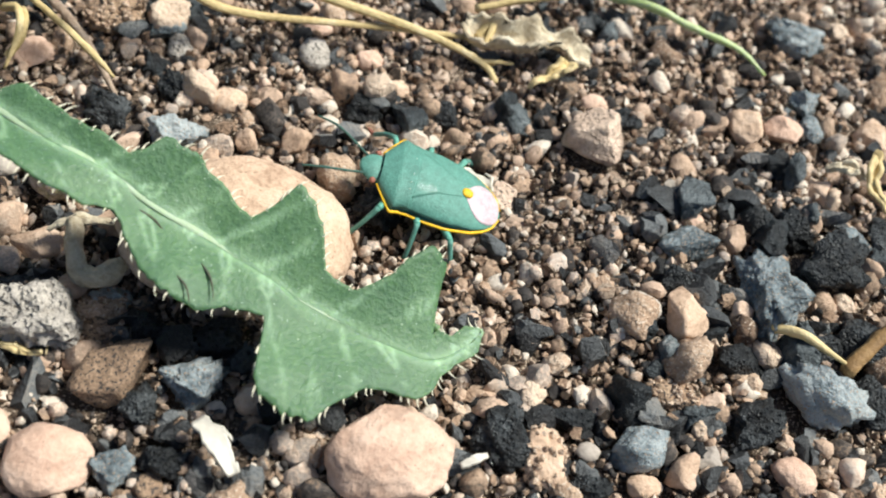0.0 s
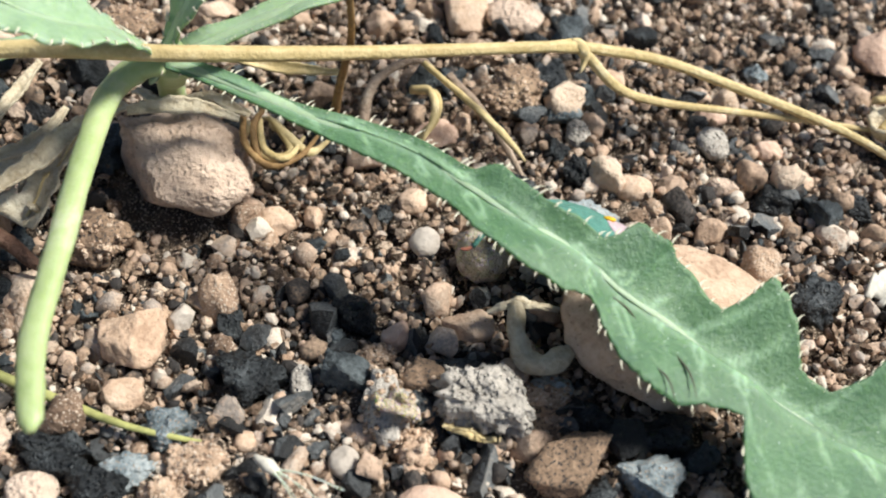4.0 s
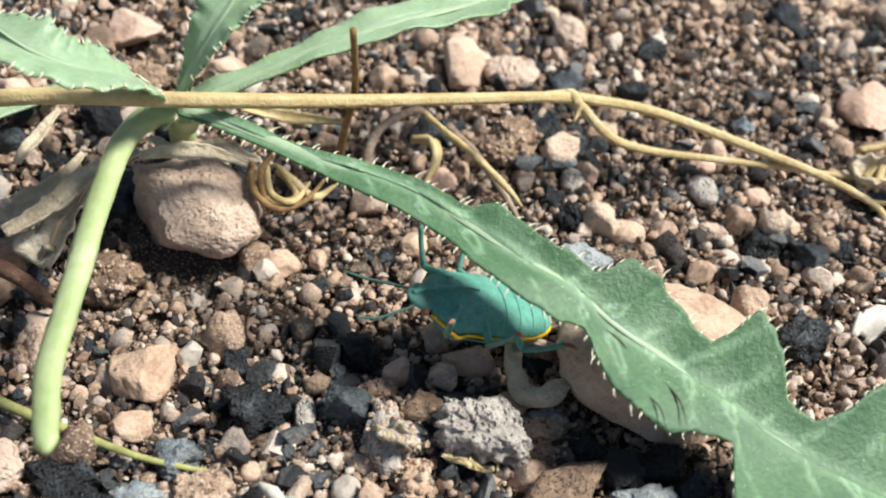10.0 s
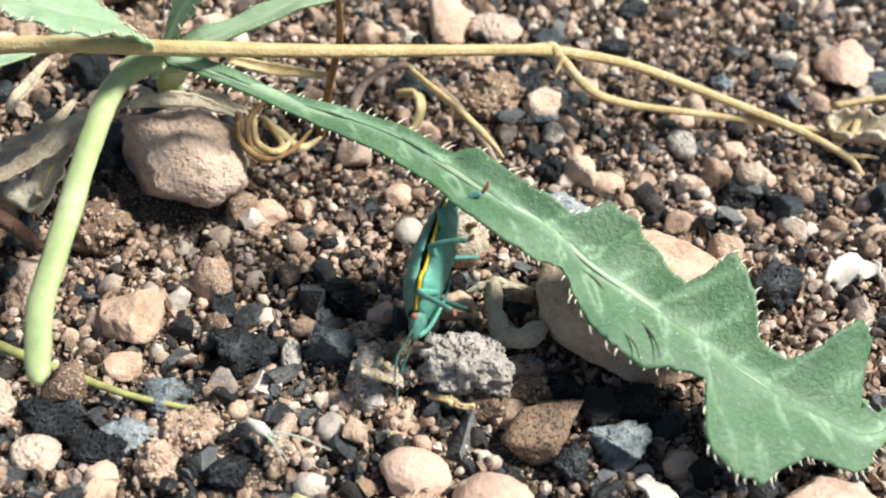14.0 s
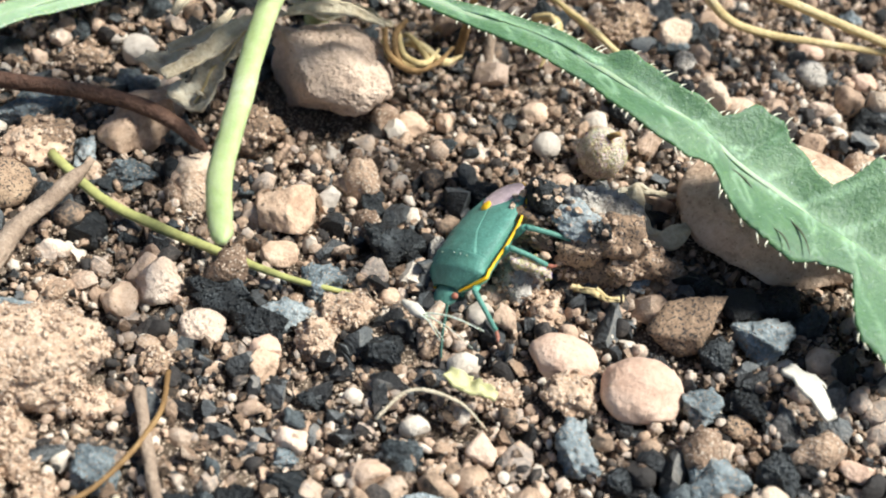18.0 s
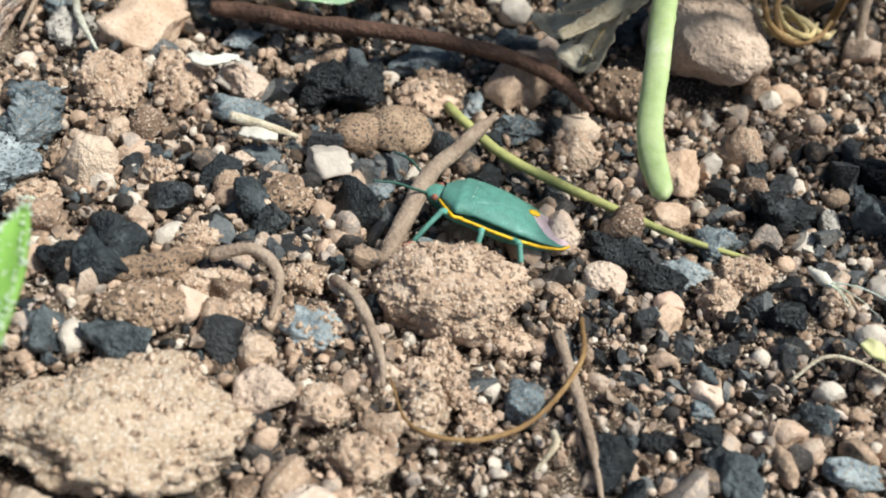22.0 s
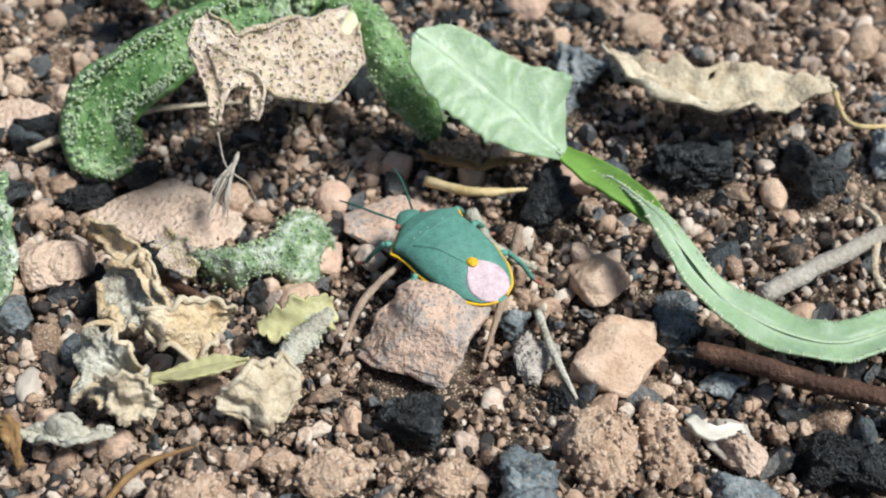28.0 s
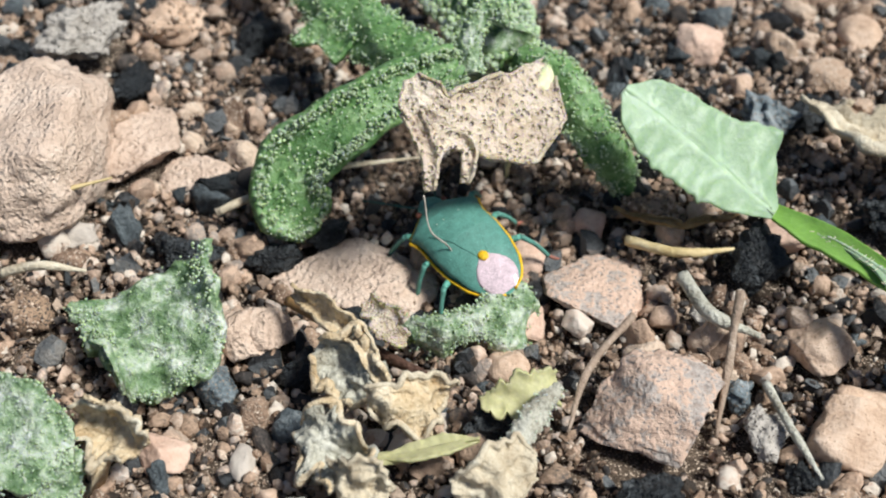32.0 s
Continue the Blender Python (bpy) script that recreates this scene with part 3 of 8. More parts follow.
stone("soil_clod", "small tan soil crumb", -3.67, -3.26, 0.07, 0.13, 0.15, 0.11, 14, "c", "clod", 56)
stone("stone", "tan crumbly stone among fine gravel", -2.87, -2.69, 0.07, 0.14, 0.22, 0.12, 4, "c", "tan", 57)
stone("stone", "smooth pinkish tan pebble", -2.62, -3.19, 0.10, 0.29, 0.22, 0.16, 4, "r", "pink", 58)
stone("pebble", "pale rounded pebble on dry soil", -5.45, -3.75, 0.07, 0.20, 0.17, 0.12, 14, "r", "pale", 59)
stone("pebble", "pinkish tan pebble among fine gravel", -4.87, -3.77, 0.07, 0.15, 0.15, 0.12, 14, "a", "pink", 60)
stone("pebble", "smooth pale whitish-pink pebble", -3.19, 2.53, 0.09, 0.33, 0.24, 0.14, 2, "r", "pale", 61)
stone("pebble", "pinkish angular pebble on fine gravel", 0.66, 3.11, 0.15, 0.35, 0.37, 0.25, 14, "a", "pink", 62)
stone("pebble", "tan angular pebble among fine gravel", -3.76, 2.44, 0.15, 0.29, 0.34, 0.24, 14, "a", "tan", 63)
stone("slag_chunk", "small black slag lump", -0.00, 3.81, 0.07, 0.17, 0.18, 0.12, 14, "s", "coal", 64)
stone("stone", "brown dusty stone on dry soil", -2.98, 1.46, 0.14, 0.27, 0.32, 0.23, 14, "c", "brown", 65)
stone("slag_chunk", "black porous slag lump behind the boulder", -0.01, -0.43, 0.13, 0.28, 0.29, 0.22, 14, "s", "coal", 66)
stone("slag_chunk", "dark green-black stone chip", 0.42, 0.85, 0.07, 0.13, 0.20, 0.11, 14, "a", "coal", 67)
stone("pebble", "orange-tan pebble on dry soil", -0.64, -2.54, 0.07, 0.16, 0.15, 0.11, 14, "r", "tan", 68)
stone("pebble", "small rounded tan pebble", -3.57, -0.17, 0.06, 0.14, 0.15, 0.10, 14, "r", "tan", 69)
stone("pebble", "small grey pebble half sunk in soil", -2.26, 1.10, 0.06, 0.13, 0.17, 0.10, 14, "r", "pumice", 70)
stone("slag_chunk", "blue-grey flat chip on dry soil", -2.48, 1.29, 0.07, 0.23, 0.15, 0.11, 14, "a", "slate", 71)
stone("pebble", "pale grey pebble among fine gravel", -0.98, 1.35, 0.08, 0.16, 0.22, 0.12, 14, "r", "pumice", 72)
stone("slag_chunk", "black slag chip half sunk in soil", -0.39, 0.73, 0.10, 0.21, 0.22, 0.16, 14, "s", "coal", 73)
stone("slag_chunk", "small black chip on dry soil", -3.77, -0.42, 0.06, 0.12, 0.13, 0.10, 14, "s", "coal", 74)
stone("slag_chunk", "black slag crumb among fine gravel", -2.55, -2.15, 0.07, 0.14, 0.15, 0.12, 14, "s", "coal", 75)
stone("slag_chunk", "black slag lump in shade", -2.96, -2.14, 0.09, 0.23, 0.17, 0.14, 14, "s", "coal", 76)
stone("pebble", "pale grey rounded pebble", -3.34, -0.64, 0.07, 0.14, 0.16, 0.11, 14, "r", "white", 77)
stone("stone", "brown rough stone behind the plant", -6.89, 0.99, 0.11, 0.32, 0.24, 0.17, 14, "c", "brown", 78)
stone("stone", "pinkish stone behind the rosette", -7.24, 1.61, 0.13, 0.33, 0.29, 0.21, 14, "a", "pink", 79)
stone("pebble", "pale upright pebble on dry soil", -2.71, 3.38, 0.09, 0.19, 0.31, 0.15, 24, "r", "pale", 80)
stone("soil_clod", "sandy tan clod behind the rosette", -7.80, 2.24, 0.13, 0.63, 0.31, 0.21, 14, "c", "sandy", 81)
stone("soil_clod", "rough reddish soil clod", -2.51, -3.52, 0.10, 0.25, 0.20, 0.16, 14, "c", "clod", 82)
stone("stone", "pale tan angular stone", -5.99, -3.47, 0.12, 0.23, 0.25, 0.19, 14, "a", "pale", 83)
stone("slag_chunk", "grey slag chip among fine gravel", -1.52, -3.30, 0.09, 0.17, 0.20, 0.14, 14, "s", "slate", 84)
stone("slag_chunk", "black slag chip half sunk in soil", -1.20, -3.18, 0.09, 0.19, 0.18, 0.14, 14, "s", "coal", 85)
stone("soil_clod", "earthy clod with a green moss bit", -3.04, -3.65, 0.07, 0.23, 0.13, 0.11, 14, "c", "clod", 86)
stone("boulder", "large knobbly red-brown soil clod", -6.47, -4.61, 0.20, 0.66, 0.46, 0.38, 18, "g", "clod", 87)
stone("stone", "rough tan stone half sunk in soil", -7.76, -2.47, 0.12, 0.33, 0.26, 0.19, 18, "c", "tan", 88)
stone("pebble", "tan angular pebble under a twig", -7.11, -1.89, 0.12, 0.29, 0.27, 0.20, 18, "a", "tan", 89)
stone("slag_chunk", "blue-grey flat slag chip", -6.79, -2.33, 0.07, 0.33, 0.16, 0.12, 18, "s", "slate", 90)
stone("stone", "dark brown rounded stone", -7.78, -3.00, 0.12, 0.32, 0.29, 0.19, 18, "r", "brown", 91)
stone("slag_chunk", "black flat slag chunk", -5.42, -3.48, 0.08, 0.29, 0.15, 0.12, 18, "s", "coal", 92)
stone("pebble", "tan pebble among fine gravel", -4.85, -3.90, 0.07, 0.14, 0.21, 0.12, 18, "a", "tan", 93)
stone("slag_chunk", "dark grey angular slag stone", -1.33, -3.97, 0.14, 0.28, 0.29, 0.23, 18, "s", "slate", 94)
stone("slag_chunk", "grey slag chip in crumbs", -2.35, -3.96, 0.10, 0.19, 0.26, 0.16, 18, "s", "slate", 95)
stone("slag_chunk", "black slag lump among fine gravel", -0.89, -3.69, 0.10, 0.19, 0.26, 0.16, 18, "s", "coal", 96)
stone("pebble", "small brown pebble half sunk in soil", -1.22, -3.38, 0.05, 0.11, 0.12, 0.08, 18, "r", "brown", 97)
stone("soil_clod", "soil crumb on dry soil", -6.26, -5.17, 0.08, 0.19, 0.16, 0.12, 18, "c", "clod", 98)
stone("soil_clod", "sandy soil clod among fine gravel", -6.15, -5.69, 0.11, 0.20, 0.26, 0.17, 18, "c", "sandy", 99)
stone("slag_chunk", "grey slag chip half sunk in soil", -5.52, -5.24, 0.10, 0.19, 0.20, 0.16, 18, "s", "slate", 100)
stone("soil_clod", "small soil crumb on dry soil", -6.00, -4.74, 0.06, 0.13, 0.13, 0.10, 18, "c", "clod", 101)
stone("soil_clod", "small soil crumb among fine gravel", -2.85, -4.53, 0.07, 0.15, 0.13, 0.11, 18, "c", "clod", 102)
stone("slag_chunk", "dark flat chip half sunk in soil", -3.23, -4.72, 0.08, 0.23, 0.15, 0.12, 18, "s", "slate", 103)
stone("stone", "tan blocky stone on dry soil", -10.53, -3.08, 0.16, 0.42, 0.38, 0.26, 24, "a", "tan", 104)
stone("stone", "tan stone beneath a twig", -7.05, -1.71, 0.17, 0.32, 0.37, 0.27, 24, "a", "tan", 105)
stone("stone", "brown rough stone half sunk in soil", -7.72, -2.32, 0.11, 0.34, 0.25, 0.18, 24, "c", "brown", 106)
stone("slag_chunk", "black slag chunk on dry soil", -8.67, -2.88, 0.15, 0.38, 0.33, 0.24, 24, "s", "coal", 107)
stone("pebble", "pale whitish pebble among fine gravel", -8.12, -3.79, 0.10, 0.25, 0.21, 0.16, 24, "a", "white", 108)
stone("stone", "pale cream stone half sunk in soil", -7.27, -6.15, 0.12, 0.25, 0.24, 0.19, 44, "a", "pale", 109)
stone("soil_clod", "rough soil clod on dry soil", -6.82, -6.07, 0.10, 0.20, 0.20, 0.16, 24, "c", "clod", 110)
stone("soil_clod", "reddish soil clod among fine gravel", -6.37, -6.30, 0.10, 0.27, 0.20, 0.16, 24, "c", "clod", 111)
stone("slag_chunk", "dark slag lump crusted with soil", -7.24, -5.49, 0.12, 0.25, 0.25, 0.20, 24, "c", "slate", 112)
stone("boulder", "large sandy soil clod", -7.97, -6.95, 0.12, 1.00, 0.66, 0.30, 26, "c", "sandy", 113)
stone("slag_chunk", "long grey slag slab", -5.06, -6.14, 0.08, 0.57, 0.15, 0.12, 24, "s", "slate", 114)
stone("pebble", "pale rounded pebble half sunk in soil", -6.50, -6.81, 0.09, 0.23, 0.19, 0.14, 24, "r", "pale", 115)
stone("soil_clod", "round soil crumb on dry soil", -4.54, -3.60, 0.09, 0.18, 0.20, 0.15, 24, "c", "clod", 116)
stone("soil_clod", "rough tan clod among fine gravel", -10.13, -3.95, 0.13, 0.24, 0.38, 0.20, 24, "c", "clod", 117)
stone("soil_clod", "crumbly tan clod half sunk in soil", -9.78, -3.59, 0.11, 0.22, 0.35, 0.18, 24, "c", "clod", 118)
stone("pebble", "pale stone chip on dry soil", -9.31, -3.26, 0.12, 0.25, 0.26, 0.19, 24, "a", "pale", 119)
stone("bark_chip", "dark brown bark chip", -8.54, -5.62, 0.10, 0.43, 0.20, 0.15, 34, "s", "brown", 120)
stone("soil_clod", "dark crumbly clod half sunk in soil", -8.37, -6.03, 0.13, 0.39, 0.26, 0.20, 24, "c", "brown", 121)
stone("slag_chunk", "black slag chip on dry soil", -8.10, -4.63, 0.08, 0.15, 0.23, 0.12, 24, "s", "coal", 122)
stone("soil_clod", "soil crumb among fine gravel", -7.76, -5.61, 0.08, 0.18, 0.17, 0.13, 24, "c", "clod", 123)
stone("boulder", "large blue-grey slag slab with red soil on it", -10.39, -5.76, 0.21, 0.84, 0.44, 0.34, 41, "s", "slab", 124)
stone("boulder", "mottled pink and grey porous stone", -11.98, -3.92, 0.22, 0.60, 0.56, 0.34, 34, "a", "mixed", 125)
stone("soil_clod", "red soil crust against the slag slab", -9.76, -5.55, 0.10, 0.27, 0.20, 0.16, 33, "c", "clod", 126)
stone("slag_chunk", "blue-grey jagged slag stone", -10.39, -4.91, 0.14, 0.34, 0.30, 0.23, 33, "s", "slate", 127)
stone("slag_chunk", "black slag lump on dry soil", -5.61, -3.38, 0.09, 0.29, 0.19, 0.15, 14, "s", "coal", 128)
stone("slag_chunk", "black flat slag chunk", -5.03, -3.57, 0.08, 0.26, 0.16, 0.13, 14, "s", "coal", 129)
stone("slag_chunk", "dark slag chip half sunk in soil", -4.73, -3.04, 0.10, 0.25, 0.19, 0.15, 14, "s", "slate", 130)
stone("slag_chunk", "black slag crumb on dry soil", -3.95, -3.49, 0.09, 0.26, 0.18, 0.15, 14, "s", "coal", 131)
stone("stone", "smooth tan stone among fine gravel", -11.10, -2.41, 0.13, 0.33, 0.30, 0.21, 33, "a", "tan", 132)
stone("stone", "smooth orange-tan stone half sunk in soil", -10.54, -2.77, 0.12, 0.29, 0.27, 0.20, 23, "a", "tan", 133)
stone("soil_clod", "crumbly reddish clod on dry soil", -11.58, -6.10, 0.15, 0.46, 0.32, 0.24, 33, "c", "clod", 134)
stone("boulder", "sandy soil clod among fine gravel", -10.80, -7.09, 0.23, 0.58, 0.47, 0.37, 33, "g", "sandy", 135)
stone("soil_clod", "sandy pale clod half sunk in soil", -9.95, -6.84, 0.16, 0.42, 0.33, 0.26, 33, "c", "sandy", 136)
stone("soil_clod", "sandy clod on dry soil", -9.56, -6.41, 0.13, 0.36, 0.26, 0.21, 33, "c", "sandy", 137)
stone("slag_chunk", "dark slag crumb with red soil", -11.53, -4.64, 0.13, 0.36, 0.27, 0.20, 33, "s", "coal", 138)
stone("pumice_stone", "grey porous stone half sunk in soil", -11.08, -3.39, 0.10, 0.21, 0.21, 0.16, 33, "s", "pumice", 139)
stone("soil_clod", "pinkish soil clod on dry soil", -11.78, -5.44, 0.11, 0.32, 0.23, 0.18, 33, "c", "clod", 140)
stone("slag_chunk", "dark slag chip among fine gravel", -10.46, -4.75, 0.11, 0.20, 0.30, 0.17, 33, "s", "slate", 141)
stone("soil_clod", "red crumbly clod half sunk in soil", -10.19, -4.09, 0.11, 0.21, 0.32, 0.18, 33, "c", "clod", 142)
stone("soil_clod", "soil crumb on dry soil", -8.44, -5.19, 0.08, 0.18, 0.17, 0.14, 33, "c", "clod", 143)
stone("slag_chunk", "black upright slag chip", -8.19, -4.71, 0.08, 0.14, 0.23, 0.12, 33, "s", "coal", 144)
stone("slag_chunk", "grey chip half sunk in soil", -7.60, -3.80, 0.07, 0.17, 0.14, 0.11, 33, "s", "slate", 145)
stone("pebble", "pale stone chip on dry soil", -9.43, -3.20, 0.09, 0.24, 0.19, 0.15, 33, "a", "white", 146)
stone("slag_chunk", "black slag chip among fine gravel", -12.06, -6.69, 0.11, 0.23, 0.24, 0.18, 33, "s", "coal", 147)
stone("soil_clod", "soil crumb half sunk in soil", -7.57, -5.07, 0.08, 0.19, 0.16, 0.13, 33, "c", "clod", 148)
stone("slag_chunk", "dark chip on dry soil", -6.88, -4.16, 0.06, 0.18, 0.13, 0.10, 33, "s", "slate", 149)
stone("soil_clod", "soil crumb among fine gravel", -9.21, -4.71, 0.07, 0.17, 0.14, 0.11, 33, "c", "clod", 150)
stone("soil_clod", "crumbly red clod with dark stone bit", -10.30, -3.95, 0.16, 0.31, 0.31, 0.25, 33, "c", "clod", 151)
stone("soil_clod", "reddish crumbly clod on dry soil", -9.92, -3.51, 0.10, 0.19, 0.29, 0.16, 33, "c", "clod", 152)
stone("pumice_stone", "grey porous stone among fine gravel", -11.12, -3.56, 0.11, 0.20, 0.31, 0.17, 33, "s", "pumice", 153)
stone("slag_chunk", "black slag lump with pale top", -10.92, -0.65, 0.17, 0.47, 0.37, 0.27, 33, "s", "coal", 154)
stone("slag_chunk", "dark slag lump on dry soil", -9.94, -0.12, 0.18, 0.34, 0.45, 0.29, 33, "s", "coal", 155)
stone("slag_chunk", "blue-grey slag stone among fine gravel", -12.65, 0.02, 0.17, 0.32, 0.52, 0.28, 33, "s", "slate", 156)
stone("pebble", "small round pink pebble", -13.53, -2.09, 0.08, 0.18, 0.20, 0.13, 33, "r", "pink", 157)
stone("pebble", "small tan pebble on dry soil", -10.18, -0.47, 0.07, 0.14, 0.20, 0.11, 33, "r", "tan", 158)
stone("flat_stone", "flat pale pink stone slab", -15.10, -3.88, 0.08, 0.85, 0.52, 0.13, 33, "p", "pale", 159)
stone("flat_stone", "flat pinkish stone slab", -13.04, -2.82, 0.08, 0.52, 0.51, 0.13, 33, "p", "mixed", 160)
stone("stone", "pale tan stone on dry soil", -15.23, -4.89, 0.14, 0.30, 0.29, 0.22, 33, "a", "pale", 161)
stone("slag_chunk", "black porous slag lump", -13.02, -4.66, 0.12, 0.30, 0.24, 0.19, 33, "s", "coal", 162)
stone("slag_chunk", "blue-grey slag stone half sunk in soil", -9.36, 0.62, 0.14, 0.27, 0.33, 0.23, 33, "s", "slate", 163)
stone("pebble", "smooth tan pebble under a leaf", -13.27, -4.03, 0.08, 0.20, 0.18, 0.13, 33, "r", "tan", 164)
stone("pebble", "pinkish pebble among fine gravel", -13.82, -2.79, 0.09, 0.20, 0.22, 0.14, 33, "r", "pink", 165)
stone("stone", "pinkish stone half sunk in soil", -11.90, -1.30, 0.10, 0.25, 0.23, 0.17, 33, "a", "pink", 166)
stone("slag_chunk", "black slag lump under the leaf", -11.97, -1.85, 0.17, 0.36, 0.37, 0.28, 33, "s", "coal", 167)
stone("soil_clod", "red soil clod among fine gravel", -11.05, -4.95, 0.10, 0.24, 0.20, 0.17, 33, "c", "clod", 168)
stone("slag_chunk", "dark slag stone half sunk in soil", -10.62, -4.58, 0.13, 0.31, 0.25, 0.20, 33, "s", "slate", 169)
stone("slag_chunk", "grey slag chip on dry soil", -9.69, -2.66, 0.08, 0.24, 0.16, 0.12, 33, "s", "slate", 170)
stone("slag_chunk", "dark slag lump among fine gravel", -8.36, -2.76, 0.15, 0.28, 0.30, 0.24, 33, "s", "coal", 171)
stone("boulder", "large pale pink limestone rock", -18.34, -4.90, 0.46, 0.88, 1.14, 0.75, 35, "a", "pale", 172)
stone("flat_stone", "pale flat angular stone shard", -17.69, -4.02, 0.09, 0.42, 0.68, 0.15, 15, "p", "pale", 173)
stone("flat_stone", "small pale flat stone", -17.10, -3.86, 0.04, 0.41, 0.29, 0.07, 50, "p", "pale", 174)
stone("pumice_stone", "grey porous pumice stone", -19.24, -3.26, 0.23, 0.54, 0.55, 0.37, 35, "s", "pumice", 175)
stone("stone", "pale pink angular stone", -15.34, -5.06, 0.15, 0.31, 0.31, 0.24, 35, "a", "pale", 176)
stone("slag_chunk", "blue-black slag stone among fine gravel", -15.20, -5.61, 0.12, 0.22, 0.24, 0.19, 35, "a", "slate", 177)
stone("pebble", "pinkish pebble half sunk in soil", -15.08, -6.40, 0.10, 0.24, 0.20, 0.16, 35, "a", "pink", 178)
stone("slag_chunk", "black slag chip on dry soil", -15.78, -4.24, 0.11, 0.29, 0.24, 0.18, 35, "s", "coal", 179)
stone("slag_chunk", "black slag lump among fine gravel", -16.37, -4.67, 0.13, 0.32, 0.27, 0.20, 35, "s", "coal", 180)
stone("stone", "tan rough stone half sunk in soil", -18.79, -2.42, 0.15, 0.41, 0.36, 0.24, 35, "c", "tan", 181)
stone("pebble", "tan pebble on dry soil", -12.42, 2.23, 0.11, 0.26, 0.31, 0.18, 35, "r", "tan", 182)
stone("slag_chunk", "blue-grey slag stone among fine gravel", -12.61, -0.45, 0.15, 0.29, 0.46, 0.24, 35, "s", "slate", 183)
stone("pebble", "pale pebble half sunk in soil", -14.52, -6.06, 0.05, 0.11, 0.18, 0.09, 35, "r", "white", 184)
stone("pebble", "pale pebble on dry soil", -17.39, -5.17, 0.08, 0.24, 0.18, 0.13, 35, "a", "white", 185)
stone("slag_chunk", "black crumb among fine gravel", -15.56, -3.68, 0.10, 0.22, 0.21, 0.16, 35, "s", "coal", 186)
stone("soil_clod", "brown soil crumb half sunk in soil", -13.12, -1.64, 0.09, 0.30, 0.19, 0.14, 35, "c", "brown", 187)
stone("soil_clod", "dark soil crumb on dry soil", -16.97, -6.09, 0.12, 0.22, 0.25, 0.19, 35, "c", "brown", 188)

stone("slag_chunk", "black jagged slag chunk on dry soil", 2.75, -0.62, 0.07, 0.27, 0.16, 0.13, 8, "s", "coal", 401)
stone("slag_chunk", "black jagged slag chunk among fine gravel", 2.05, -2.70, 0.06, 0.23, 0.14, 0.11, 8, "s", "coal", 402)
stone("slag_chunk", "black jagged slag chunk half sunk in dark soil", 3.39, -1.91, 0.10, 0.27, 0.22, 0.18, 8, "s", "coal", 403)
stone("slag_chunk", "black jagged slag chunk on dry soil", 4.44, -1.41, 0.09, 0.20, 0.33, 0.16, 8, "s", "coal", 404)
stone("slag_chunk", "black jagged slag chunk among fine gravel", 3.80, 0.19, 0.10, 0.25, 0.22, 0.18, 8, "s", "coal", 405)
stone("slag_chunk", "blue-grey angular slag chunk half sunk in dark soil", 4.39, 0.17, 0.07, 0.25, 0.17, 0.13, 8, "a", "slate", 406)
stone("stone", "tan angular stone on dry soil", 4.75, 1.69, 0.08, 0.18, 0.24, 0.15, 8, "a", "tan", 407)
stone("slag_chunk", "blue-grey jagged slag chunk among fine gravel", 4.03, 2.98, 0.13, 0.39, 0.29, 0.24, 8, "s", "slate", 408)
stone("stone", "tan angular stone half sunk in dark soil", -2.76, -1.46, 0.07, 0.25, 0.16, 0.13, 8, "a", "tan", 409)
stone("slag_chunk", "blue-grey jagged slag chunk on dry soil", -2.05, -0.00, 0.12, 0.36, 0.27, 0.22, 8, "s", "slate", 410)
stone("slag_chunk", "black jagged slag chunk among fine gravel", -2.66, 0.16, 0.11, 0.28, 0.25, 0.20, 8, "s", "coal", 411)
stone("pebble", "pale angular pebble half sunk in dark soil", -0.84, 0.76, 0.06, 0.17, 0.14, 0.12, 8, "a", "pale", 412)
stone("pebble", "pale angular pebble on dry soil", 1.07, 0.03, 0.06, 0.14, 0.22, 0.11, 8, "a", "pale", 413)
stone("slag_chunk", "black jagged slag chunk among fine gravel", 4.04, -1.02, 0.07, 0.29, 0.16, 0.13, 8, "s", "coal", 414)
stone("slag_chunk", "black jagged slag chunk half sunk in dark soil", 4.72, 0.37, 0.07, 0.17, 0.26, 0.14, 8, "s", "coal", 415)
stone("pebble", "small pinkish smooth rounded pebble on dry soil", 2.85, 0.10, 0.04, 0.11, 0.08, 0.07, 8, "r", "pink", 416)
stone("pebble", "small tan angular pebble among fine gravel", -0.12, 1.14, 0.05, 0.15, 0.12, 0.09, 8, "a", "tan", 417)
stone("slag_chunk", "small black angular slag chunk half sunk in dark soil", 2.20, 1.18, 0.05, 0.15, 0.12, 0.09, 8, "a", "coal", 418)
stone("slag_chunk", "blue-grey jagged slag chunk on dry soil", 4.04, 1.94, 0.08, 0.19, 0.19, 0.15, 8, "s", "slate", 419)
stone("pebble", "small pinkish smooth rounded pebble among fine gravel", 1.85, 1.38, 0.05, 0.15, 0.12, 0.10, 8, "r", "pink", 420)
stone("pumice_stone", "grey porous crumbly stone half sunk in dark soil", -3.14, -2.41, 0.11, 0.24, 0.37, 0.20, 14, "c", "pumice", 421)
stone("slag_chunk", "black jagged slag chunk on dry soil", -2.73, -1.95, 0.07, 0.33, 0.15, 0.12, 14, "s", "coal", 422)
stone("slag_chunk", "black jagged slag chunk among fine gravel", -1.03, -2.09, 0.08, 0.29, 0.19, 0.15, 14, "s", "coal", 423)
stone("slag_chunk", "black jagged slag chunk half sunk in dark soil", -1.62, -2.08, 0.08, 0.20, 0.17, 0.14, 14, "s", "coal", 424)
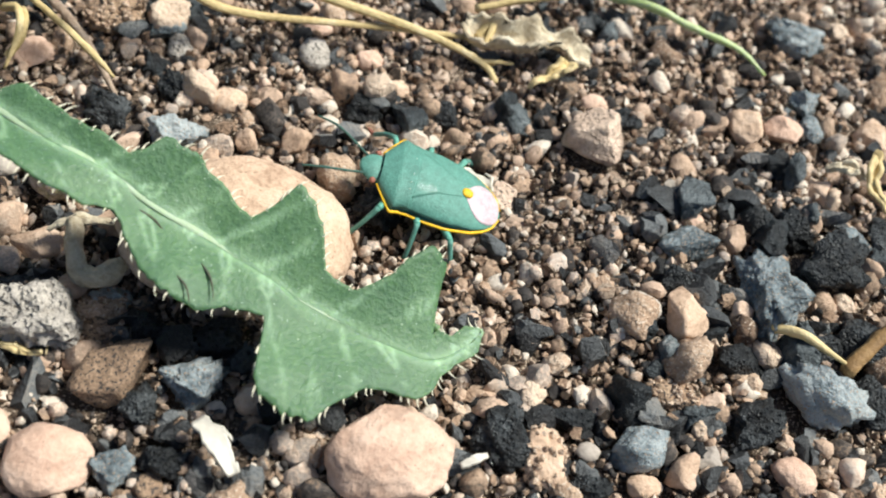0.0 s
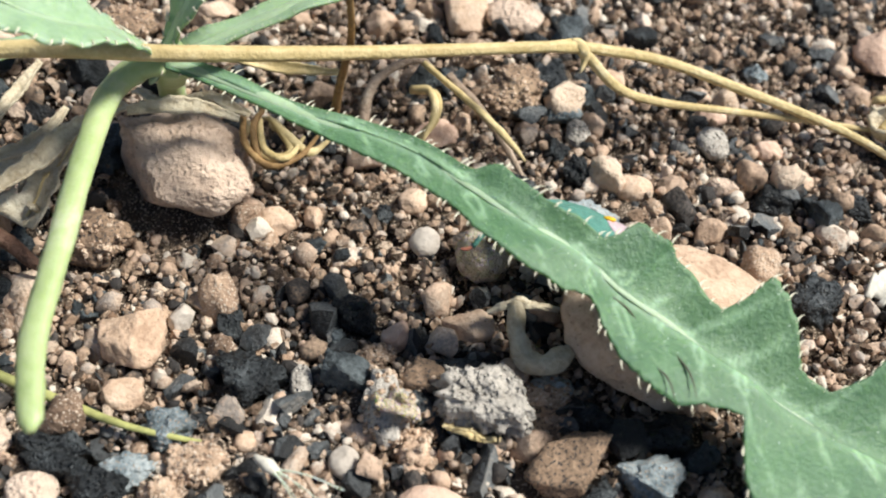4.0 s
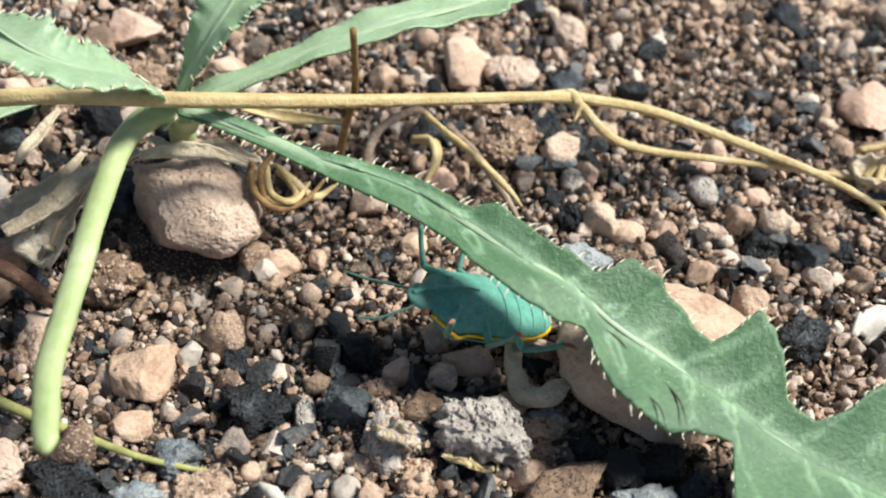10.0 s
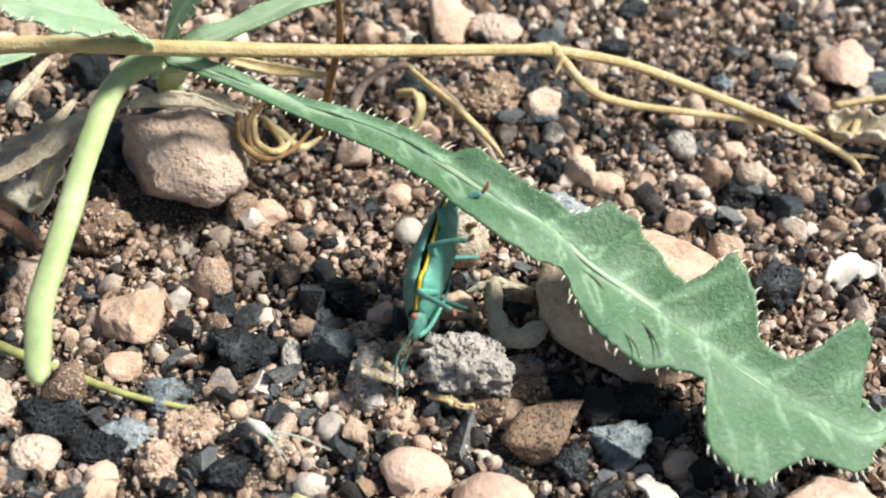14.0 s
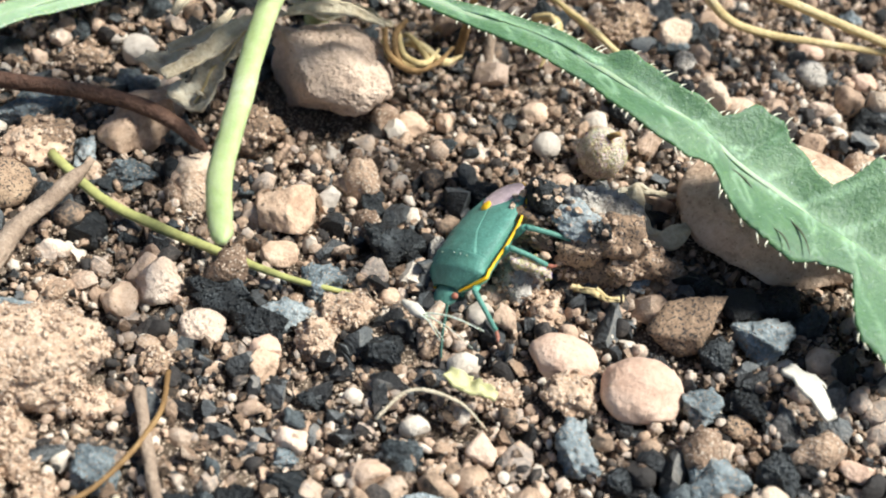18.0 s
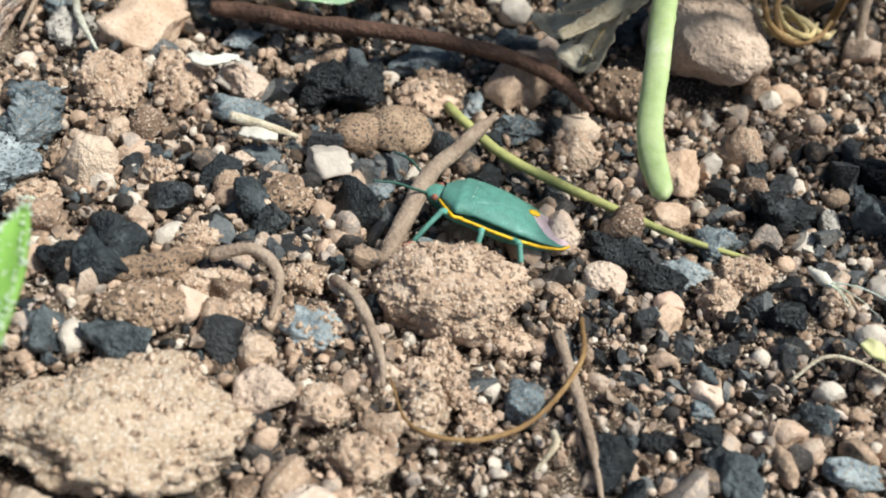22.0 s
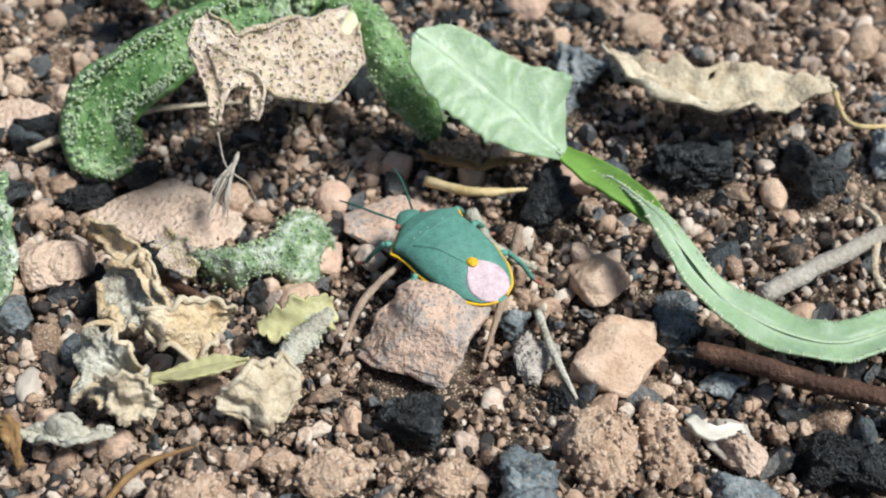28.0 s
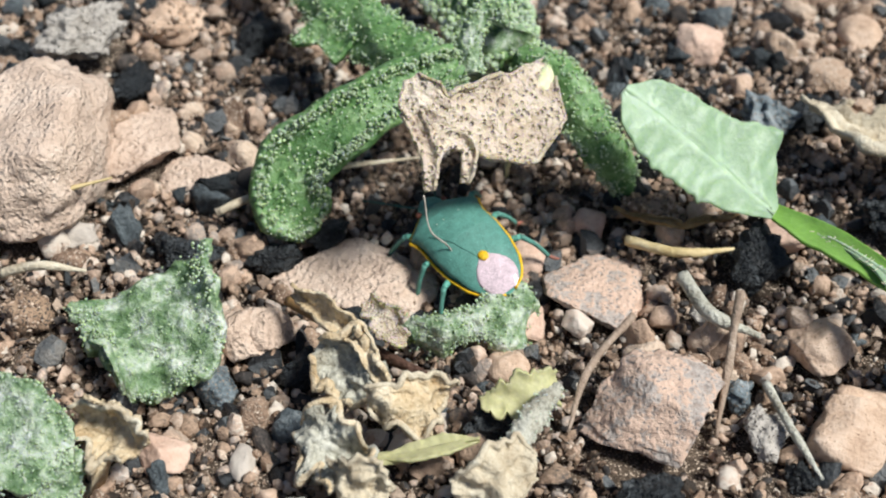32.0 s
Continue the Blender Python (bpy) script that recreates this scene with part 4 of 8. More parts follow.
stone("soil_clod", "reddish crumbly soil clod on dry soil", -3.47, 1.88, 0.09, 0.36, 0.19, 0.16, 14, "c", "clod", 425)
stone("slag_chunk", "black jagged slag chunk among fine gravel", -2.66, 1.68, 0.11, 0.25, 0.35, 0.20, 14, "s", "coal", 426)
stone("pebble", "tan smooth rounded pebble half sunk in dark soil", -2.09, 1.88, 0.07, 0.19, 0.16, 0.13, 14, "r", "tan", 427)
stone("slag_chunk", "black jagged slag chunk on dry soil", -2.16, 0.58, 0.08, 0.18, 0.18, 0.14, 14, "s", "coal", 428)
stone("slag_chunk", "black angular slag chunk among fine gravel", -1.90, 2.63, 0.07, 0.20, 0.17, 0.13, 14, "a", "coal", 429)
stone("pebble", "small pinkish smooth rounded pebble half sunk in dark soil", -1.03, 1.75, 0.06, 0.16, 0.13, 0.10, 14, "r", "pink", 430)
stone("slag_chunk", "blue-grey jagged slag chunk on dry soil", -0.67, 2.46, 0.07, 0.16, 0.16, 0.13, 14, "s", "slate", 431)
stone("slag_chunk", "black jagged slag chunk among fine gravel", -1.75, 3.41, 0.08, 0.21, 0.17, 0.14, 14, "s", "coal", 432)
stone("stone", "brown crumbly stone half sunk in dark soil", -6.08, -1.47, 0.14, 0.36, 0.33, 0.26, 14, "c", "brown", 433)
stone("pebble", "tan smooth rounded pebble on dry soil", -1.64, 0.54, 0.06, 0.18, 0.15, 0.12, 14, "r", "tan", 434)
stone("pebble", "small pinkish smooth rounded pebble among fine gravel", -0.44, 1.44, 0.05, 0.15, 0.12, 0.10, 14, "r", "pink", 435)
stone("pebble", "small tan granular pebble half sunk in dark soil", -5.81, -5.54, 0.06, 0.13, 0.13, 0.10, 18, "g", "tan", 436)
stone("soil_clod", "reddish crumbly soil clod on dry soil", -6.34, -5.42, 0.07, 0.20, 0.15, 0.12, 18, "c", "clod", 437)
stone("slag_chunk", "blue-grey jagged slag chunk among fine gravel", -7.34, -2.29, 0.06, 0.14, 0.25, 0.11, 18, "s", "slate", 438)
stone("stone", "brown crumbly stone half sunk in dark soil", -7.95, -1.24, 0.08, 0.27, 0.18, 0.14, 18, "c", "brown", 439)
stone("soil_clod", "reddish crumbly soil clod on dry soil", -2.03, -2.00, 0.07, 0.21, 0.16, 0.12, 18, "c", "clod", 440)
stone("slag_chunk", "black jagged slag chunk among fine gravel", -4.37, -4.11, 0.04, 0.17, 0.09, 0.08, 18, "s", "coal", 441)
stone("slag_chunk", "small black jagged slag chunk half sunk in dark soil", -4.56, -5.08, 0.06, 0.15, 0.13, 0.11, 18, "s", "coal", 442)
stone("slag_chunk", "small blue-grey jagged slag chunk on dry soil", -4.33, -4.67, 0.05, 0.11, 0.11, 0.09, 18, "s", "slate", 443)
stone("slag_chunk", "small black jagged slag chunk among fine gravel", -1.96, -4.12, 0.06, 0.13, 0.13, 0.11, 18, "s", "coal", 444)
stone("slag_chunk", "black jagged slag chunk half sunk in dark soil", -1.67, -4.28, 0.07, 0.17, 0.15, 0.12, 18, "s", "coal", 445)
stone("pebble", "small pinkish angular pebble on dry soil", -0.35, -3.46, 0.05, 0.16, 0.11, 0.09, 18, "a", "pink", 446)
stone("pebble", "tan granular pebble among fine gravel", -0.60, -3.95, 0.06, 0.17, 0.13, 0.10, 18, "g", "tan", 447)
stone("slag_chunk", "black jagged slag chunk half sunk in dark soil", -4.68, -1.91, 0.06, 0.14, 0.31, 0.11, 18, "s", "coal", 448)
stone("pebble", "tan angular pebble on dry soil", -6.20, -3.76, 0.08, 0.18, 0.18, 0.14, 18, "a", "tan", 449)
stone("slag_chunk", "blue-grey jagged slag chunk among fine gravel", -9.11, -3.58, 0.08, 0.35, 0.19, 0.15, 27, "s", "slate", 450)
stone("slag_chunk", "black angular slag chunk half sunk in dark soil", -8.75, -3.59, 0.07, 0.16, 0.16, 0.13, 27, "a", "coal", 451)
stone("soil_clod", "reddish crumbly soil clod on dry soil", -8.13, -5.49, 0.06, 0.34, 0.14, 0.11, 27, "c", "clod", 452)
stone("soil_clod", "small reddish granular soil clod among fine gravel", -6.04, -5.40, 0.07, 0.15, 0.15, 0.12, 27, "g", "clod", 453)
stone("pebble", "tan granular pebble half sunk in dark soil", -5.85, -4.74, 0.06, 0.18, 0.14, 0.11, 27, "g", "tan", 454)
stone("pebble", "whitish smooth rounded pebble on dry soil", -7.54, -0.87, 0.08, 0.18, 0.18, 0.15, 27, "r", "white", 455)
stone("pebble", "small brown crumbly pebble among fine gravel", -5.62, -4.22, 0.06, 0.14, 0.14, 0.11, 27, "c", "brown", 456)
stone("pebble", "small tan angular pebble half sunk in dark soil", -11.99, -4.90, 0.05, 0.12, 0.14, 0.10, 35, "a", "tan", 457)
stone("pebble", "small pinkish smooth rounded pebble on dry soil", -14.70, -3.24, 0.04, 0.12, 0.09, 0.07, 35, "r", "pink", 458)
stone("slag_chunk", "blue-grey jagged slag chunk among fine gravel", -11.48, -3.21, 0.08, 0.18, 0.21, 0.15, 35, "s", "slate", 459)
stone("pumice_stone", "grey porous jagged stone half sunk in dark soil", -12.00, -2.61, 0.09, 0.22, 0.19, 0.15, 35, "s", "pumice", 460)
stone("slag_chunk", "black jagged slag chunk on dry soil", -18.39, -3.44, 0.11, 0.26, 0.39, 0.21, 35, "s", "coal", 461)
stone("slag_chunk", "black jagged slag chunk among fine gravel", -17.96, -1.93, 0.12, 0.28, 0.41, 0.22, 35, "s", "coal", 462)
stone("slag_chunk", "black jagged slag chunk half sunk in dark soil", -12.32, 0.34, 0.11, 0.26, 0.29, 0.21, 35, "s", "coal", 463)
stone("slag_chunk", "blue-grey jagged slag chunk on dry soil", -10.34, -2.35, 0.10, 0.24, 0.34, 0.19, 35, "s", "slate", 464)
stone("slag_chunk", "black jagged slag chunk among fine gravel", -10.73, -3.69, 0.06, 0.15, 0.20, 0.12, 35, "s", "coal", 465)
stone("slag_chunk", "black jagged slag chunk half sunk in dark soil", -14.73, -5.06, 0.09, 0.27, 0.22, 0.17, 35, "s", "coal", 466)
stone("stone", "pinkish angular stone on dry soil", -13.83, 0.93, 0.12, 0.31, 0.28, 0.22, 35, "a", "pink", 467)
stone("stone", "pinkish angular stone among fine gravel", -13.49, -3.54, 0.12, 0.36, 0.27, 0.21, 32, "a", "pink", 468)
stone("soil_clod", "reddish crumbly soil clod half sunk in dark soil", -12.47, -6.25, 0.12, 0.36, 0.26, 0.21, 32, "c", "clod", 469)
stone("slag_chunk", "blue-grey jagged slag chunk on dry soil", -8.00, -2.01, 0.12, 0.40, 0.27, 0.21, 32, "s", "slate", 470)
stone("stone", "brown smooth rounded stone among fine gravel", -8.07, -3.24, 0.10, 0.25, 0.22, 0.18, 32, "r", "brown", 471)
stone("stone", "brown crumbly stone half sunk in dark soil", -8.14, -4.32, 0.10, 0.27, 0.23, 0.18, 32, "c", "brown", 472)
stone("pebble", "pale angular pebble on dry soil", -8.79, -4.18, 0.06, 0.21, 0.14, 0.11, 32, "a", "pale", 473)
stone("slag_chunk", "black angular slag chunk among fine gravel", -8.92, -4.94, 0.08, 0.20, 0.18, 0.14, 32, "a", "coal", 474)

# loose grains and broken bits between the stones
gravel("sand", "fine tan, cream and brown sand grains on soil", 46000, 0.018, 0.060, 1.0, 1, grain_mat, 1, 1.6, angular=0.35, cut=(0.6, 0.95))
gravel("soil_grit", "angular reddish brown crumbs of dry soil", 42000, 0.020, 0.072, 1.2, 1, grit_mat, 4, 1.7, angular=0.6, cut=(0.45, 0.85), crease=0.6)
gravel("gravel", "small mixed tan, grey and cream gravel stones", 6000, 0.055, 0.140, 1.9, 2, grain_mat, 2, 0.9, patchy(3.1, -0.5, 0.3, 0.5), angular=0.30, cut=(0.5, 0.9), crease=0.8)
# black chips: real slag, plus more of it standing in for shade
gravel("dark_gravel", "small black and grey slag chips among the gravel, thickened for shade", 6000, 0.045, 0.17, 1.7, 2, dark_grain_mat, 3, 0.8, slag_and_shade, angular=0.5, crease=0.5)
scatter("soil_crumbs", "reddish tan crumbs of dry soil", 760, 0.07, 0.27, "c", clod_bits, 5, patchy(11.7, -0.25, 0.4, 0.35))
scatter("slag_bits", "broken black and blue-grey slag bits", 850, 0.07, 0.30, "s", slag_bits, 6, patchy(4.2, -0.15, 0.45, 0.4))
scatter("stone_bits", "broken tan and pinkish stone bits", 520, 0.06, 0.22, "a", stone_bits, 7, patchy(9.4, -0.3, 0.4, 0.4))

# ---- plants ----
leaf_mat = material("blue_green_leaf", [(0.28, (0.048, 0.112, 0.056)), (0.5, (0.080, 0.164, 0.080)), (0.72, (0.140, 0.240, 0.126))], 150, rough=0.5, bump=0.3, fine=14, subsurface=0.3, speck=(0.36, 0.46, 0.36), speck_at=0.78)
pale_leaf_mat = material("pale_green_leaf", [(0.28, (0.19, 0.30, 0.165)), (0.5, (0.27, 0.385, 0.235)), (0.72, (0.35, 0.46, 0.305))], 120, rough=0.45, bump=0.15, fine=14, subsurface=0.3)
rib_mat = plain("pale_leaf_rib", (0.34, 0.45, 0.29), 0.5, subsurface=0.2)
spine_mat = plain("cream_spines", (0.66, 0.62, 0.48), 0.5)
stem_mat = material("pale_green_stem", [(0.3, (0.32, 0.41, 0.17)), (0.55, (0.42, 0.50, 0.25)), (0.75, (0.55, 0.60, 0.38))], 140, rough=0.45, bump=0.15, subsurface=0.25)
hairy_mat = material("hairy_green_leaf", [(0.3, (0.05, 0.13, 0.03)), (0.44, (0.11, 0.215, 0.075)), (0.56, (0.24, 0.34, 0.185)), (0.68, (0.47, 0.55, 0.42))], 450, rough=0.8, bump=0.8, fine=3, subsurface=0.4)
frost_mat = plain("silvery_hairs", (0.54, 0.62, 0.48), 0.5, subsurface=0.2)
for m in (hairy_mat, frost_mat):
    m.node_tree.nodes["Principled BSDF"].inputs["Sheen Weight"].default_value = 0.5
    m.node_tree.nodes["Principled BSDF"].inputs["Sheen Roughness"].default_value = 0.4
bladder_mat = plain("clear_bladder_hairs", (0.36, 0.47, 0.29), 0.4, spec=0.4, subsurface=0.5, vary=0.3)
fleshy_mat = material("fleshy_green_leaf", [(0.3, (0.06, 0.14, 0.04)), (0.46, (0.11, 0.22, 0.075)), (0.60, (0.20, 0.33, 0.14)), (0.74, (0.38, 0.49, 0.31))], 300, rough=0.5, bump=0.6, fine=4, subsurface=0.4)
frosted_mat = material("frosted_green_leaf", [(0.34, (0.075, 0.14, 0.055)), (0.46, (0.19, 0.28, 0.15)), (0.55, (0.40, 0.47, 0.35)), (0.66, (0.64, 0.68, 0.59))], 380, rough=0.75, bump=1.0, fine=3, subsurface=0.3)
netted_mat = material("netted_brown_leaf", [(0.3, (0.42, 0.32, 0.23)), (0.5, (0.64, 0.53, 0.41)), (0.72, (0.78, 0.69, 0.57))], 260, rough=0.9, bump=1.0, pores=2.2, fine=7, subsurface=0.2)
withered_mat = plain("pale_withered_leaf", (0.66, 0.68, 0.42), 0.4, subsurface=0.4, scale=260)
golden_mat = material("golden_dead_leaf", [(0.3, (0.42, 0.29, 0.15)), (0.5, (0.66, 0.52, 0.33)), (0.72, (0.80, 0.71, 0.54))], 420, rough=0.85, bump=0.8)
bright_mat = plain("bright_green_leaf", (0.20, 0.37, 0.075), 0.45, subsurface=0.25, scale=300)
straw_mat = material("dry_straw", [(0.3, (0.42, 0.31, 0.13)), (0.55, (0.60, 0.47, 0.24)), (0.75, (0.72, 0.61, 0.39))], 260, rough=0.6, bump=0.35)
straw_dark_mat = material("brown_straw", [(0.3, (0.13, 0.07, 0.025)), (0.55, (0.27, 0.16, 0.065)), (0.75, (0.40, 0.27, 0.12))], 260, rough=0.7, bump=0.4)
twig_mat = material("reddish_brown_twig", [(0.3, (0.035, 0.018, 0.012)), (0.55, (0.10, 0.05, 0.032)), (0.78, (0.22, 0.13, 0.09))], 380, rough=0.7, bump=0.7)
greytwig_mat = material("weathered_grey_twig", [(0.3, (0.20, 0.14, 0.10)), (0.55, (0.36, 0.27, 0.20)), (0.75, (0.50, 0.41, 0.33))], 380, rough=0.85, bump=0.6)
palestick_mat = material("bleached_stick", [(0.3, (0.30, 0.26, 0.21)), (0.55, (0.46, 0.42, 0.36)), (0.75, (0.60, 0.56, 0.49))], 380, rough=0.85, bump=0.5)
dryleaf_mat = material("dead_brown_leaf", [(0.3, (0.38, 0.30, 0.21)), (0.5, (0.61, 0.51, 0.395)), (0.72, (0.74, 0.65, 0.53))], 500, rough=0.9, bump=1.0, pores=1.2, subsurface=0.6, speck=(0.26, 0.20, 0.14), speck_at=0.66)
cream_mat = material("cream_dead_leaf", [(0.3, (0.40, 0.31, 0.20)), (0.55, (0.60, 0.52, 0.38)), (0.75, (0.74, 0.69, 0.56))], 380, rough=0.85, bump=0.6)
grey_dry_mat = material("grey_fuzzy_dead_leaf", [(0.3, (0.26, 0.23, 0.17)), (0.5, (0.50, 0.48, 0.39)), (0.75, (0.70, 0.69, 0.60))], 420, rough=0.95, bump=0.8)
olive_mat = plain("olive_yellow_leaf", (0.44, 0.42, 0.22), 0.6, subsurface=0.15, scale=260, vary=0.3)
shell_mat = plain("white_shell_chip", (0.60, 0.56, 0.48), 0.45, scale=300)
streak_mat = plain("dark_leaf_scar", (0.07, 0.075, 0.05), 0.8)


def show_veins(m, colour):
    """Pale veins where the blade's own vein layer lies."""
    nt = m.node_tree
    bsdf = nt.nodes["Principled BSDF"]
    old = bsdf.inputs["Base Color"].links[0].from_socket
    at = nt.nodes.new("ShaderNodeAttribute")
    at.attribute_name = "vein"
    mx = nt.nodes.new("ShaderNodeMix")
    mx.data_type = "RGBA"
    nt.links.new(at.outputs["Fac"], mx.inputs[0])
    nt.links.new(old, mx.inputs[6])
    mx.inputs[7].default_value = (*colour, 1)
    nt.links.new(mx.outputs[2], bsdf.inputs["Base Color"])


show_veins(leaf_mat, (0.30, 0.46, 0.29))
show_veins(pale_leaf_mat, (0.44, 0.56, 0.40))


def leaf(name, label, mid, left, right, n=70, fold=0.25, wave=0.04, mat=None, rib=None, teeth=(), spine=0.0, droop=0.0, veins=True, thick=0.022,
         rib_r=((0, 0.07), (0.5, 0.04), (1, 0.012)), seed=0, category="leaf", cols=6, margin=None, roll=0.0, face=(0, 0, 1)):
    """A blade along its midrib; left and right: tables of (0..1, width). spine: length of its marginal spines; all in centimetres."""
    base = Vector(mid[0])
    root = thing(name, *base, label, category)
    pts = [p - base for p in spline(mid, n)]
    bm = bmesh.new()
    vein = bm.verts.layers.float.new("vein")
    rows, edges = [], ([], [])
    length = sum((b - a).length for a, b in zip(pts, pts[1:]))

    def vein_at(s, u, w, sign):
        d = s * length - 0.75 * u * w + (0.12 if sign > 0 else 0.0)
        gap = 0.42
        near = abs((d / gap) % 1.0 - 0.5) * gap
        wig = 0.10 * noise.noise(Vector((d * 1.6, u * 3, sign + seed))) + 0.03 * noise.noise(Vector((d * 6, u * 8, sign + seed)))
        return 0.6 * math.exp(-((near + wig) / 0.026) ** 2) * (1 - u ** 3) + 0.65 * math.exp(-(u * w / 0.055) ** 2)

    for i, p in enumerate(pts):
        s = i / n
        t = (pts[min(i + 1, n)] - pts[max(i - 1, 0)]).normalized()
        side = Vector(face).cross(t).normalized()
        up = t.cross(side)
        row, marks = [], []
        for sign, table in ((1, left), (-1, right)):
            w = max(lerp_table(table, s), 0.004)
            w *= 1 + 0.07 * noise.noise(Vector((s * length * 5, sign, seed))) + 0.05 * noise.noise(Vector((s * length * 13, sign, seed)))
            line = []
            for k in range(1, cols + 1):
                u = k / cols
                z = (fold + sign * roll) * w * u ** 1.2 - droop * (w * u) ** 2 + wave * math.sin(9 * s * 6.28 + 2.1 * sign + seed) * u * u * min(1, w * 2)
                z += 0.06 * noise.noise(p * 1.7 + Vector((u * 2 * w, sign * 3, seed)))
                marks.append(vein_at(s, u, w, sign) if veins else 0.4 * math.exp(-(u * w / 0.05) ** 2))
                line.append(p + side * (sign * w * u) + up * (z + 0.012 * marks[-1]))
            edges[0 if sign > 0 else 1].append((line[-1], side * sign, t))
            row.append(line)
        left_part = [bm.verts.new(q) for q in reversed(row[0])]
        right_part = [bm.verts.new(q) for q in row[1]]
        rows.append(left_part + [bm.verts.new(p)] + right_part)
        for v, f in zip(left_part[::-1] + right_part, marks):
            v[vein] = f
    for a, b in zip(rows, rows[1:]):
        for k in range(len(a) - 1):
            bm.faces.new((a[k], a[k + 1], b[k + 1], b[k]))
    bmesh.ops.recalc_face_normals(bm, faces=bm.faces)
    bmesh.ops.solidify(bm, geom=bm.faces[:], thickness=thick)
    part("blade", bm, mat or leaf_mat, root)
    # midrib
    bm = bmesh.new()
    tube(bm, [p + Vector((0, 0, 0.018 if veins else 0.002)) for p in pts[::max(1, n // 14)]], rib_r, n=n, sides=8, flat=0.35)
    part("midrib", bm, rib or rib_mat, root, "pale green midrib")
    if spine:
        bm = bmesh.new()
        rng = random.Random(seed + 5)
        for side_edges in edges:
            d = 0.0
            for (q, out, t), (q2, _, _) in zip(side_edges[2:-1], side_edges[3:]):
                gap = (q2 - q).length
                d -= gap
                while d < 0:
                    u = rng.random()
                    b = q + (q2 - q) * u
                    ln = spine * rng.choice((0.45, 0.6, 0.8, 1.0, 1.25))
                    tip = b + out * ln * 0.8 + t * ln * rng.uniform(0.1, 0.7) + Vector((0, 0, ln * rng.uniform(-0.1, 0.5)))
                    tube(bm, [b - out * 0.03, (b + tip) / 2 - t * 0.01, tip], [(0, spine * 0.15), (0.3, spine * 0.10), (1, 0.0015)], n=3, sides=5)
                    d += rng.uniform(0.05, 0.15)
        tagged(part("spiny_margin", bm, margin or spine_mat, root), "short cream marginal spines", kind="stuff")
    return root


def stalk(name, label, lines, mat, category="stem", sides=8, wobble=0.15, flat=1.0, seed=0, part_name="branch", ribs=0):
    """A stem, straw or twig with its branches; lines: (points, radii)."""
    base = Vector(lines[0][0][0])
    root = thing(name, *base, label, category, "dry straws and twigs" if category in ("straw", "twig") else "")
    for i, (pts, radii) in enumerate(lines):
        bm = bmesh.new()
        tube(bm, [Vector(p) - base for p in pts], radii, n=6 * len(pts), sides=sides, wobble=wobble, flat=flat, seed=seed + i, ribs=ribs)
        part("main_stalk" if i == 0 else part_name, bm, mat, root)
    return root


